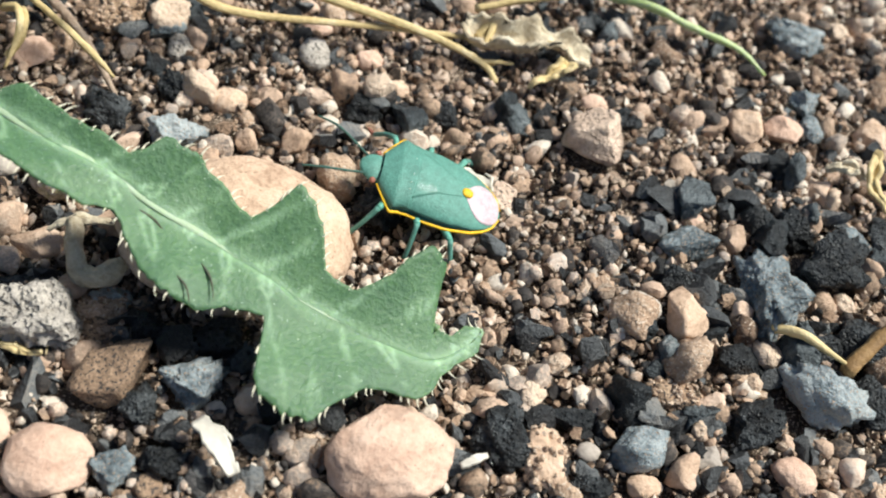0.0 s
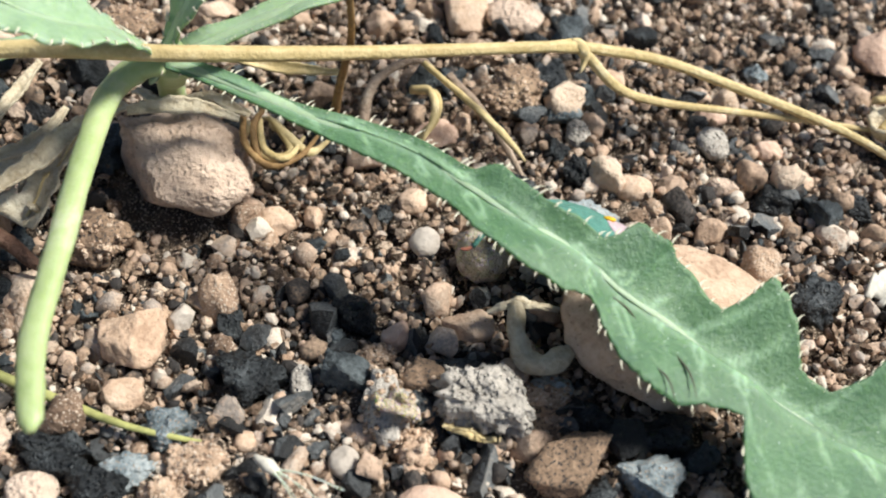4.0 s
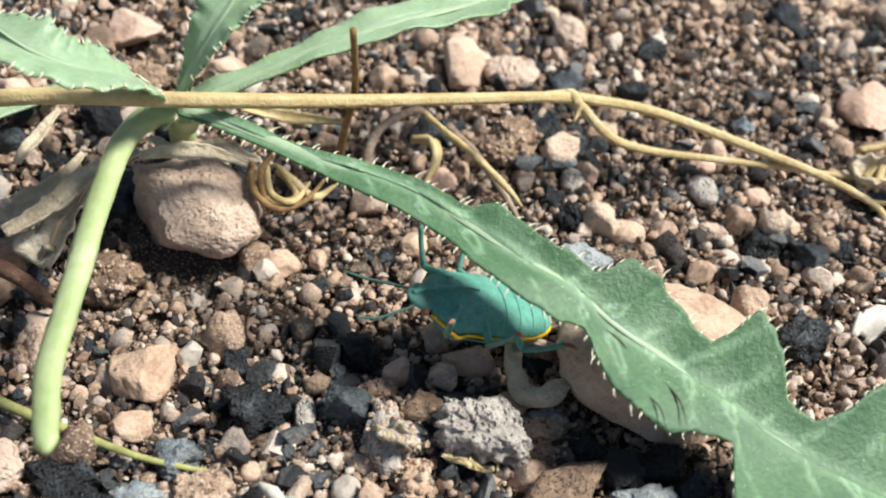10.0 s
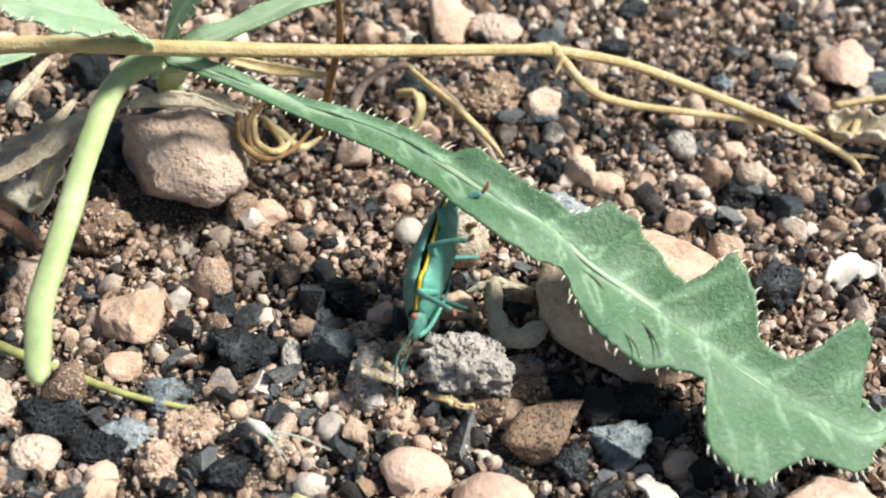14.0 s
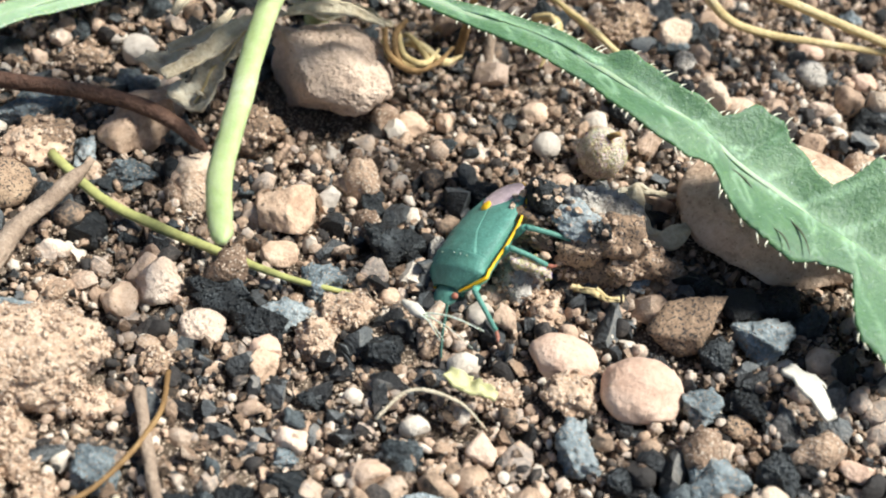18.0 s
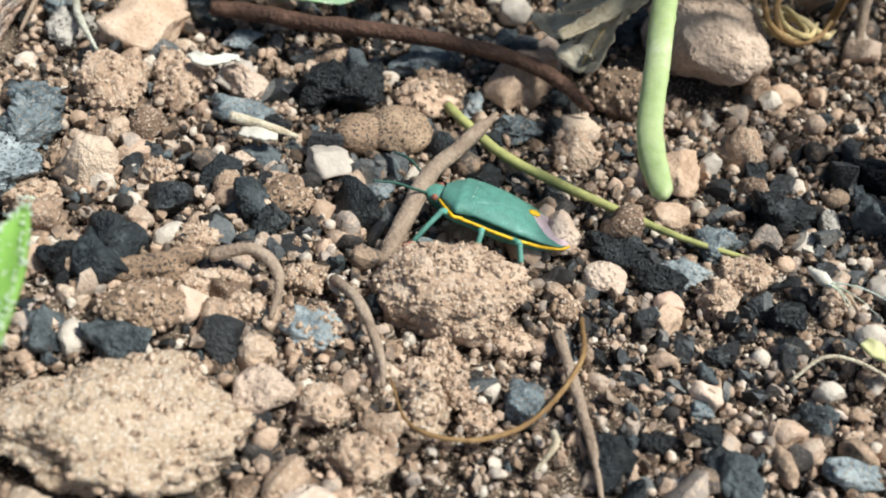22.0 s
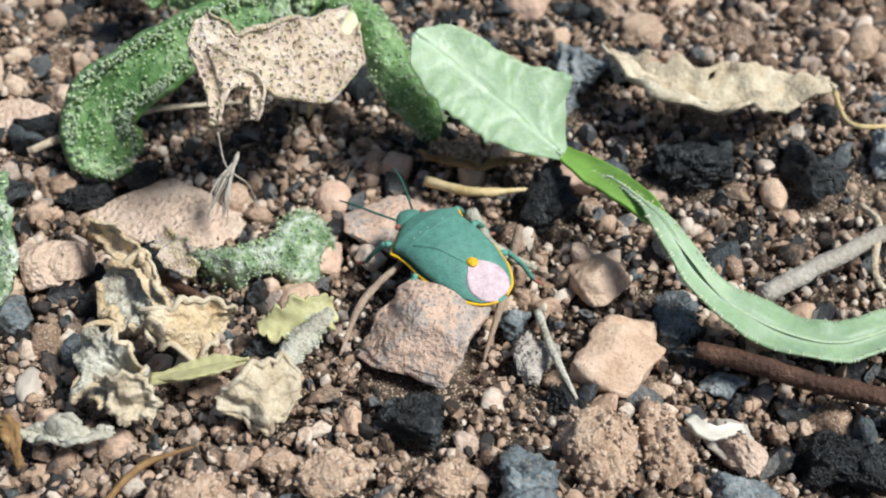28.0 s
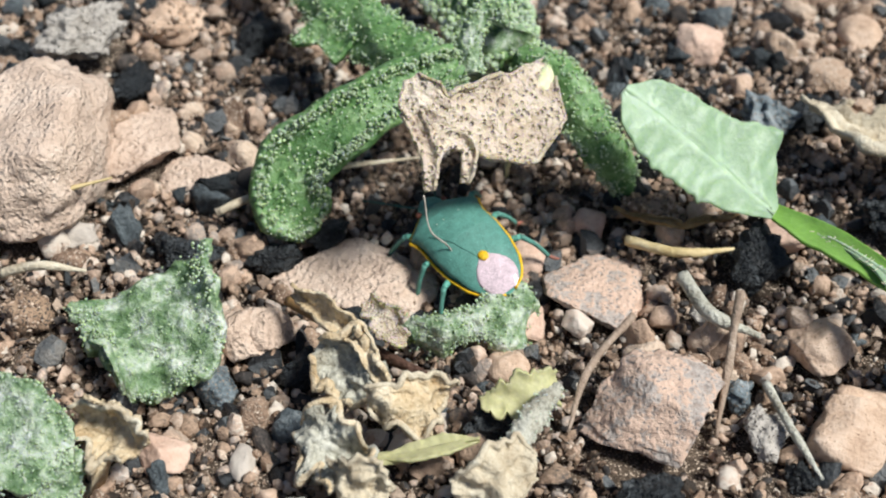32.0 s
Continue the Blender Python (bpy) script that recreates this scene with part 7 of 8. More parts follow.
shaped("dead_leaf", "cupped cream and brown dead leaf", [(-15.67, -6.66, 0.40), (-15.43, -6.58, 0.50), (-15.22, -6.54, 0.48), (-15.05, -6.58, 0.40)],
     [(0.00, 0.11), (0.50, 0.23), (1.00, 0.11)], [(0.00, 0.11), (0.50, 0.33), (1.00, 0.11)], golden_mat, face=SIDEWAYS, cup=0.6, ruffle=0.17, grain=0.05, thick=0.04, rim_mat=cream_mat, rim_r=0.03, seed=59, group="fallen dead leaves", category="dead leaf", ragged=0.55)
for i, (mid, w, mat, lab) in enumerate((
        ([(-12.3, 0.05, 0.6), (-11.5, -0.2, 0.62), (-10.86, 0.05, 0.64), (-10.5, 0.5, 0.66), (-10.1, 0.75, 0.65)], 0.42, cream_mat, "pale brown curled dead leaf on stones"),
        ([(-3.28, -2.42, 0.14), (-3.12, -2.48, 0.2), (-2.92, -2.54, 0.16)], 0.2, dryleaf_mat, "brown crumbly dead leaf piece"),
        ([(-2.72, -2.5, 0.1), (-2.49, -2.53, 0.13), (-2.28, -2.5, 0.1)], 0.08, straw_mat, "orange-brown dead leaf strip"),
        ([(-2.62, -1.46, 0.2), (-2.36, -1.32, 0.28), (-2.08, -1.27, 0.26)], 0.1, cream_mat, "folded tan leaf chip"),
        ([(0.45, 1.9, 0.2), (0.9, 1.85, 0.3), (1.35, 1.9, 0.32), (1.75, 1.9, 0.25)], 0.28, cream_mat, "crumpled straw-coloured plant debris"),
        ([(1.6, 1.7, 0.25), (1.45, 1.5, 0.32), (1.15, 1.3, 0.25)], 0.14, straw_mat, "straw-coloured shred of plant debris"),
        ([(4.1, 0.9, 0.5), (4.35, 0.88, 0.56), (4.55, 0.95, 0.5)], 0.14, cream_mat, "tan husk piece on slag"),
        ([(4.62, 1.2, 0.6), (4.52, 0.8, 0.6), (4.7, 0.5, 0.5)], 0.12, straw_mat, "golden husk piece on slag"),
        ([(-13.35, -1.99, 0.15), (-12.68, -1.9, 0.26), (-12.22, -1.3, 0.22)], 0.1, straw_dark_mat, "brown dead leaf strip in shade"),
        ([(-13.4, -6.1, 0.3), (-13.7, -6.35, 0.35), (-14.1, -6.5, 0.3)], 0.18, grey_dry_mat, "small grey dried curled leaf on soil"),
        ([(-14.2, -6.55, 0.3), (-14.0, -6.6, 0.35), (-13.8, -6.7, 0.3)], 0.12, straw_dark_mat, "small brown dead leaf piece on soil"))):
    crumpled("dead_leaf", lab, mid, [(0, w * 0.4), (0.4, w), (1, w * 0.35)], mat, curl=0.7 if w > 0.4 else 1.5, ruffle=min(0.17, w * 0.7), seed=50 + i, holes=0.0, thick=0.045, n=30)
leaf("olive_leaf", "olive-yellow fallen leaf among dead leaves", [(-13.5, -5.58, 0.36), (-13.25, -5.4, 0.43), (-13.05, -5.2, 0.47), (-12.9, -5.05, 0.48)],
     [(0, 0.01), (0.3, 0.10), (0.6, 0.12), (1, 0.02)], [(0, 0.01), (0.3, 0.10), (0.6, 0.10), (1, 0.02)], n=30, mat=olive_mat, rib=olive_mat, veins=False, seed=60, fold=0.5)
crumpled("leaf_scrap", "yellow-green translucent leaf scrap on soil", [(-3.42, -3.72, 0.18), (-3.2, -3.78, 0.22), (-3.0, -3.8, 0.2)], [(0, 0.04), (0.5, 0.09), (1, 0.04)], olive_mat, curl=0.6, ruffle=0.08, seed=61)

# dry litter round the rosette's crown
for mid, w, mat, lab in (
        ([(-6.73, -1.78, 0.45), (-6.48, -1.42, 0.55), (-6.32, -1.10, 0.62), (-6.19, -0.92, 0.66)], 0.08, cream_mat, "pale dry grass leaf beside the rosette"),
        ([(-6.94, -1.15, 0.60), (-6.87, -0.85, 0.70), (-6.80, -0.58, 0.80)], 0.05, cream_mat, "thin pale dry leaf strip beside the rosette"),
        ([(-5.94, -0.81, 0.72), (-5.64, -0.69, 0.78), (-5.38, -0.56, 0.74), (-5.10, -0.46, 0.60)], 0.06, cream_mat, "cream dry leaf strip over the pale rock"),
        ([(-6.82, -1.49, 0.50), (-6.55, -1.20, 0.55), (-6.49, -0.82, 0.60)], 0.06, cream_mat, "pale withered leaf strip beside the rosette"),
        ([(-5.48, 0.32, 0.50), (-5.01, 0.43, 0.45), (-4.54, 0.58, 0.40)], 0.05, straw_mat, "golden dry strip behind the straw")):
    shaped("dry_leaf_strip", lab, mid, [(0, w * 0.5), (0.4, w), (1, w * 0.3)], [(0, w * 0.5), (0.5, w), (1, w * 0.3)], mat, cup=0.7, ruffle=0.05, thick=0.02, n=30, cols=5, seed=int(w * 900), category="dead leaf", ragged=0.4)
for i, pts in enumerate((
        [(-5.21, -0.13, 0.30), (-5.05, -0.47, 0.30), (-4.80, -0.58, 0.25), (-4.59, -0.40, 0.25), (-4.52, -0.01, 0.20)],
        [(-5.07, -0.09, 0.25), (-4.89, -0.45, 0.30), (-4.67, -0.49, 0.30), (-4.64, -0.11, 0.20)],
        [(-5.05, 0.07, 0.30), (-5.05, -0.28, 0.35), (-4.91, -0.52, 0.25), (-4.70, -0.48, 0.15)],
        [(-3.85, 1.05, 0.35), (-3.30, 0.73, 0.30), (-2.88, 0.49, 0.20), (-2.68, 0.38, 0.10)])):
    stalk("dry_tendril", "golden looped dry tendril among the stones", [(pts, [(0, 0.03), (0.6, 0.035), (1, 0.015)])], straw_mat if i % 2 else straw_dark_mat, category="tendril", seed=70 + i, wobble=0.3)

# shells, husks and other small litter
chip("shell_chip", "white curved shell chip", [(-0.98, -2.90, 0.36), (-0.78, -3.06, 0.42), (-0.62, -3.26, 0.38)], 0.11, shell_mat, seed=1)
chip("shell_chip", "white thin shell sliver", [(1.0, -2.85, 0.46), (1.1, -2.79, 0.48), (1.2, -2.73, 0.46)], 0.035, shell_mat, seed=2)
chip("shell_chip", "white angular shell flake", [(-8.84, -3.98, 0.18), (-8.68, -3.94, 0.2), (-8.53, -3.86, 0.16)], 0.09, shell_mat, seed=3, curve=0.15)
chip("shell_chip", "cream broken shell flake", [(-9.75, -3.38, 0.24), (-9.57, -3.42, 0.26), (-9.35, -3.2, 0.2)], 0.10, shell_mat, seed=4)
chip("paper_bit", "tiny white oblong bit on the slag slab", [(-9.84, -5.98, 1.12), (-9.76, -5.95, 1.12), (-9.68, -5.91, 1.1)], 0.05, shell_mat, seed=5, curve=0.1)
chip("husk", "white papery curled husk on gravel", [(0.54, -0.2, 0.08), (0.64, -0.02, 0.17), (0.78, 0.04, 0.19), (0.94, -0.1, 0.13)], 0.2, shell_mat, seed=6, curve=0.8)
stalk("dry_husk", "pale tan curled worm-like plant husk", [([(-2.44, -1.36, 0.3), (-2.36, -1.6, 0.24), (-2.24, -1.8, 0.2), (-2.06, -1.8, 0.24), (-1.92, -1.66, 0.3)], [(0, 0.06), (0.5, 0.085), (0.85, 0.1), (1, 0.06)])], cream_mat, category="husk", wobble=0.5, sides=10)


def seed_pod():
    """A small ribbed ovoid pod."""
    x, y = -2.81, -0.77
    root = thing("seed_pod", x, y, gz(x, y), "round tan ribbed seed pod with dark stripes", "seed pod")
    bm = bmesh.new()
    bmesh.ops.create_uvsphere(bm, u_segments=28, v_segments=16, radius=1.0)
    for v in bm.verts:
        a = math.atan2(v.co.y, v.co.x)
        v.co *= 1 + 0.05 * math.cos(8 * a) * (1 - v.co.z ** 2)
        v.co = Vector((v.co.x * 0.23, v.co.y * 0.24, v.co.z * 0.26 + 0.22))
    part("capsule", bm, dryleaf_mat, root)
    bm = bmesh.new()
    tube(bm, [(0.02, -0.02, 0.44), (0.06, -0.05, 0.52), (0.12, -0.06, 0.56)], [(0, 0.04), (1, 0.02)], n=6, sides=6)
    part("stub", bm, straw_dark_mat, root)


def feather():
    """A tuft of white down."""
    root = thing("seed_down", -3.85, -3.2, 0.06, "white silky seed down caught in soil", "seed down")
    rng = random.Random(4)
    for k in range(7):
        bm = bmesh.new()
        d = Vector((0.42, -0.12, 0.03)) + Vector((rng.uniform(-.2, .2), rng.uniform(-.12, .12), rng.uniform(-.02, .1)))
        tube(bm, [(0, 0, 0.02), d * 0.5 + Vector((0, 0, 0.08)), d], [(0, 0.008), (1, 0.002)], n=6, sides=5)
        part("filament", bm, frost_mat, root)
    bm = bmesh.new()
    tube(bm, [(-0.12, 0.04, 0.06), (0, 0, 0.06), (0.1, -0.03, 0.03)], [(0, 0.02), (0.5, 0.06), (1, 0.03)], n=6, sides=6)
    part("seed", bm, shell_mat, root)


seed_pod()
feather()


def drifting_tuft():
    """A loose tuft of pale silky fibres that the air carries over the dead leaves."""
    root = thing("seed_tuft", 0, 0, 0, "loose tuft of pale silky seed fibres drifting over dead leaves", "seed down")
    rng = random.Random(14)
    for k in range(11):
        d = Vector((0.14, -0.44, -0.30)) + Vector((rng.uniform(-.14, .14), rng.uniform(-.14, .10), rng.uniform(-.08, .10)))
        bm = bmesh.new()
        tube(bm, [(0, 0, 0), d * 0.5 + Vector((rng.uniform(-.05, .05), 0, 0.05)), d], [(0, 0.016), (0.5, 0.012), (1, 0.003)], n=8, sides=5)
        part("filament", bm, palestick_mat, root)
    bm = bmesh.new()
    tube(bm, [(-0.02, 0.08, 0.05), (0, 0.02, 0.02), (0.02, -0.06, -0.04)], [(0, 0.01), (0.5, 0.03), (1, 0.014)], n=6, sides=6)
    part("seed", bm, palestick_mat, root)
    return root


tuft = drifting_tuft()


def gather(name, label, category, members):
    """One plant from leaves built one by one: each leaf becomes a part, its ribs and hairs sub-parts."""
    plant = new(name)
    plant.empty_display_size = 0.002
    plant.location = members[0][0].location
    for root, part_name in members:
        first, *rest = sorted(root.children, key=lambda o: len(o.data.vertices), reverse=True) if part_name != "stem" else root.children
        first.name = part_name
        first["label"] = root["label"]
        first.parent, first.location = plant, root.location - plant.location
        for o in rest:
            o.parent = first
        bpy.data.objects.remove(root)
    return tagged(plant, label, category)


gather("thistle_plant", "blue-green thistle rosette with lobed spiny leaves over stones", "plant",
       [(crown, "stem"), (main_leaf, "leaf"), (leaf_up, "leaf"), (leaf_away, "leaf"), (leaf_near, "leaf"), (petiole, "stem")])
gather("thistle_shoot", "long arching toothed thistle leaf with a bright green neck", "plant", [(leaf_long, "leaf"), (leaf_neck, "stem"), (leaf_blade, "leaf")])
gather("hairy_plant", "low green plant with silvery bladder hairs and withered brown leaf", "plant",
       [(hairy_1, "leaf"), (hairy_2, "leaf"), (hairy_3, "leaf"), (hairy_4, "leaf"), (hairy_5, "leaf"), (hairy_6, "leaf"), (dead_1, "dead_leaf"), (dead_2, "dead_leaf"), (dead_3, "dead_leaf"), (dead_4, "dead_leaf")])

# ---- the shield bug ----
def shell_mat_of(name, colour, rough, coat, scale=1400):
    lo, hi = tuple(c * 0.72 for c in colour), tuple(min(1, c * 1.25) for c in colour)
    m = material(name, [(0.3, lo), (0.7, hi)], scale, rough=rough, bump=0.25, fine=4, speck=tuple(min(1, c * 1.8 + 0.03) for c in colour), speck_at=0.74)
    m.node_tree.nodes["Principled BSDF"].inputs["Coat Weight"].default_value = coat
    return m


BODY_HALF = [(-0.68, 0.02), (-0.64, 0.13), (-0.55, 0.22), (-0.42, 0.29), (-0.2, 0.345), (0.0, 0.36), (0.18, 0.35), (0.26, 0.36), (0.33, 0.385), (0.36, 0.36), (0.44, 0.25), (0.50, 0.16)]
BODY_TOP = [(-0.68, 0.0), (-0.55, 0.06), (-0.3, 0.135), (0.0, 0.185), (0.2, 0.185), (0.35, 0.15), (0.50, 0.075)]


def half_width(y):
    return lerp_table(BODY_HALF, y)


def dome(x, y, lift=0.0):
    w = half_width(y)
    return lerp_table(BODY_TOP, y) * math.sqrt(max(0.0, 1 - (x / max(w, 0.02)) ** 2)) ** 0.85 + lift


def plate(bm, y0, y1, inner, outer, lift, n=30, cols=10, thick=0.014):
    """A piece of the back between two lines x = inner(y) and x = outer(y)."""
    rows = []
    for i in range(n + 1):
        y = y0 + (y1 - y0) * i / n
        a, b = inner(y), outer(y)
        rows.append([bm.verts.new((a + (b - a) * k / cols, y, dome(a + (b - a) * k / cols, y, lift))) for k in range(cols + 1)])
    for p, q in zip(rows, rows[1:]):
        for k in range(cols):
            bm.faces.new((p[k], p[k + 1], q[k + 1], q[k]))
    bmesh.ops.recalc_face_normals(bm, faces=bm.faces)
    if sum(f.normal.z for f in bm.faces) < 0:
        bmesh.ops.reverse_faces(bm, faces=bm.faces)
    bmesh.ops.solidify(bm, geom=bm.faces[:], thickness=thick)
    return bm


def build_bug():
    green = shell_mat_of("teal_green_cuticle", (0.092, 0.250, 0.200), 0.5, 0.05)
    belly = shell_mat_of("blue_green_underside", (0.11, 0.34, 0.26), 0.5, 0.03)
    yellow = shell_mat_of("yellow_margin", (0.80, 0.47, 0.015), 0.45, 0.1)
    pink = shell_mat_of("pale_mauve_membrane", (0.56, 0.43, 0.46), 0.35, 0.2)
    red = shell_mat_of("reddish_foot", (0.32, 0.12, 0.08), 0.5, 0.0)
    dark = shell_mat_of("dark_feeler", (0.03, 0.09, 0.07), 0.5, 0.0)
    root = thing("shield_bug", 0, 0, 0, "teal-green shield bug with yellow margins and mauve wing tip", "insect")
    # underside
    bm = bmesh.new()
    rows = []
    n, cols = 30, 16
    for i in range(n + 1):
        y = -0.68 + 1.18 * i / n
        w = half_width(y) * 0.97
        d = lerp_table([(-0.68, 0.01), (-0.5, 0.09), (-0.1, 0.15), (0.3, 0.13), (0.5, 0.06)], y)
        rows.append([bm.verts.new((w * math.cos(math.pi * k / cols), y, -d * math.sin(math.pi * k / cols) - 0.002)) for k in range(cols + 1)])
    for p, q in zip(rows, rows[1:]):
        for k in range(cols):
            bm.faces.new((p[k], q[k], q[k + 1], p[k + 1]))
        bm.faces.new((p[0], p[cols], q[cols], q[0]))
    bm.faces.new(rows[0])
    bm.faces.new(rows[-1][::-1])
    bmesh.ops.recalc_face_normals(bm, faces=bm.faces)
    part("abdomen", bm, belly, root, "pale blue-green belly")
    for k in range(5):  # raised edges of the belly rings
        y = -0.5 + 0.14 * k
        w = half_width(y) * 0.96
        d = lerp_table([(-0.68, 0.01), (-0.5, 0.09), (-0.1, 0.15), (0.3, 0.13), (0.5, 0.06)], y)
        bm = bmesh.new()
        tube(bm, [(w * math.cos(math.pi * j / 8), y - 0.05 * math.sin(math.pi * j / 8), -d * math.sin(math.pi * j / 8) - 0.003) for j in range(9)], [(0, 0.0035), (1, 0.0035)], n=24, sides=5)
        part("belly_ring", bm, belly, root)
    # back
    part("pronotum", plate(bmesh.new(), 0.20, 0.50, lambda y: -half_width(y) * 0.985, lambda y: half_width(y) * 0.985, 0.012, cols=24), green, root)
    scut = lambda y: lerp_table([(-0.31, 0.035), (-0.2, 0.075), (0.0, 0.15), (0.21, 0.27)], y)
    part("scutellum", plate(bmesh.new(), -0.31, 0.205, lambda y: -scut(y), scut, 0.009, cols=16), green, root)
    mem = lambda y: lerp_table([(-0.67, 0.03), (-0.655, 0.08), (-0.62, 0.135), (-0.56, 0.175), (-0.48, 0.19), (-0.42, 0.175), (-0.36, 0.13), (-0.30, 0.06), (-0.27, 0.02)], y)
    part("wing_membrane", plate(bmesh.new(), -0.66, -0.27, lambda y: -mem(y), mem, 0.010, cols=16), pink, root, "pale mauve wing membrane")
    for sign in (-1, 1):
        def inner(y, sign=sign):
            return sign * max(scut(y) * 0.9 if y > -0.31 else 0.0, mem(y) * 0.95 if y < -0.27 else 0.0)
        part("wing_cover", plate(bmesh.new(), -0.62, 0.21, inner, lambda y, sign=sign: sign * half_width(y) * 0.97, 0.006, cols=14), green, root)
        bm = bmesh.new()
        edge = [(sign * (half_width(y) + 0.004), y, 0.004) for y in np.linspace(-0.67, 0.26, 20)]
        tube(bm, edge, [(0, 0.012), (0.2, 0.016), (1, 0.015)], n=60, sides=6, flat=0.9)
        part("side_margin", bm, yellow, root, "yellow abdominal margin")
        bm = bmesh.new()
        edge = [(sign * (half_width(y) + 0.004), y, 0.012) for y in (0.255, 0.29, 0.33, 0.36, 0.40, 0.44, 0.48, 0.50)]
        tube(bm, edge, [(0, 0.016), (0.5, 0.017), (1, 0.010)], n=28, sides=6)
        part("shoulder_margin", bm, yellow, root, "yellow pronotum margin")
    bm = bmesh.new()
    bmesh.ops.create_uvsphere(bm, u_segments=16, v_segments=10, radius=1.0)
    for v in bm.verts:
        v.co = Vector((v.co.x * 0.048, -0.29 + v.co.y * 0.055, dome(0, -0.29, 0.014) + v.co.z * 0.02))
    part("spot", bm, yellow, root, "bright yellow spot on the scutellum tip")
    for x in (-0.2, -0.13, -0.05, 0.12):
        bm = bmesh.new()
        bmesh.ops.create_icosphere(bm, subdivisions=1, radius=0.006)
        bmesh.ops.translate(bm, vec=(x, 0.24, dome(x, 0.24, 0.016)), verts=bm.verts)
        part("dot", bm, frost_mat, root, "tiny white dot")
    # head
    bm = bmesh.new()
    bmesh.ops.create_uvsphere(bm, u_segments=24, v_segments=14, radius=1.0)
    for v in bm.verts:
        t = (v.co.y + 1) / 2
        v.co = Vector((v.co.x * (0.17 - 0.055 * t), 0.55 + v.co.y * 0.135, v.co.z * (0.085 - 0.035 * t) - 0.01))
    head = part("head", bm, green, root)
    for sign in (-1, 1):
        bm = bmesh.new()
        bmesh.ops.create_icosphere(bm, subdivisions=2, radius=0.03)
        bmesh.ops.translate(bm, vec=(sign * 0.145, 0.545, 0.01), verts=bm.verts)
        part("eye", bm, red, head, "reddish brown eye")
    bm = bmesh.new()
    tube(bm, [(0, 0.64, -0.04), (0, 0.55, -0.11), (0, 0.3, -0.165), (0, 0.1, -0.17)], [(0, 0.03), (0.3, 0.022), (1, 0.01)], n=16, sides=6)
    part("beak", bm, belly, head, "slender folded beak")
    moving = []
    for sign in (-1, 1):
        bm = bmesh.new()
        tube(bm, [(0, 0, 0), (sign * 0.10, 0.16, 0.03), (sign * 0.20, 0.34, 0.06), (sign * 0.27, 0.52, 0.03)], [(0, 0.013), (0.3, 0.011), (0.32, 0.014), (0.6, 0.010), (0.62, 0.014), (1, 0.008)], n=24, sides=6)
        ob = part("antenna", bm, dark, root, "thin dark green antenna")
        ob.location = (sign * 0.08 * CM, 0.60 * CM, -0.005 * CM)
        moving.append((ob, "antenna", sign, 0))
        for j, (y, out, fwd) in enumerate(((0.30, 0.38, 0.26), (0.10, 0.44, -0.06), (-0.10, 0.46, -0.32))):
            bm = bmesh.new()
            knee = Vector((sign * out * 0.62, fwd * 0.5, 0.10))
            foot = Vector((sign * out, fwd, -0.20))
            tube(bm, [(0, 0, 0), knee * 0.5 + Vector((0, 0, 0.0)), knee], [(0, 0.034), (0.5, 0.038), (1, 0.027)], n=10, sides=8)
            leg = part("leg", bm, belly, root)
            leg.location = (sign * 0.15 * CM, y * CM, -0.10 * CM)
            bm = bmesh.new()
            tube(bm, [knee, (knee + foot) / 2 + Vector((sign * 0.015, 0, 0.01)), foot], [(0, 0.026), (0.5, 0.022), (1, 0.022)], n=10, sides=8)
            part("shin", bm, green, leg)
            bm = bmesh.new()
            tip = foot + Vector((sign * 0.07, fwd * 0.25, -0.035))
            tube(bm, [foot, (foot + tip) / 2 + Vector((0, 0, -0.012)), tip], [(0, 0.017), (0.5, 0.019), (1, 0.008)], n=8, sides=6)
            part("foot", bm, red, leg, "reddish foot")
            moving.append((leg, "leg", sign, j))
    return root, moving


bug, bug_limbs = build_bug()


# ---- what moves ----
def limb_rows(ob, kind, sign, j):
    """Steps of a leg or slow waving of a feeler, while the insect walks."""
    x, y, z = ob.location
    rows = []
    for k in range(0, 32 * 6 + 1):
        t = k / 6
        if kind == "leg":
            phase = 2 * math.pi * t / 0.83 + (0 if (j % 2 == 0) == (sign > 0) else math.pi)
            busy = 0.35 if 6 < t < 15 or t > 29.5 else 1.0
            rows.append((t, pose(x, y, z, 0, -sign * 5 * busy * max(0.0, math.cos(phase)), 13 * busy * math.sin(phase) * sign)))
        else:
            rows.append((t, pose(x, y, z, 6 * math.sin(2.1 * t + sign), 5 * math.sin(1.7 * t), 12 * math.sin(1.3 * t + 1.9 * sign))))
    return rows


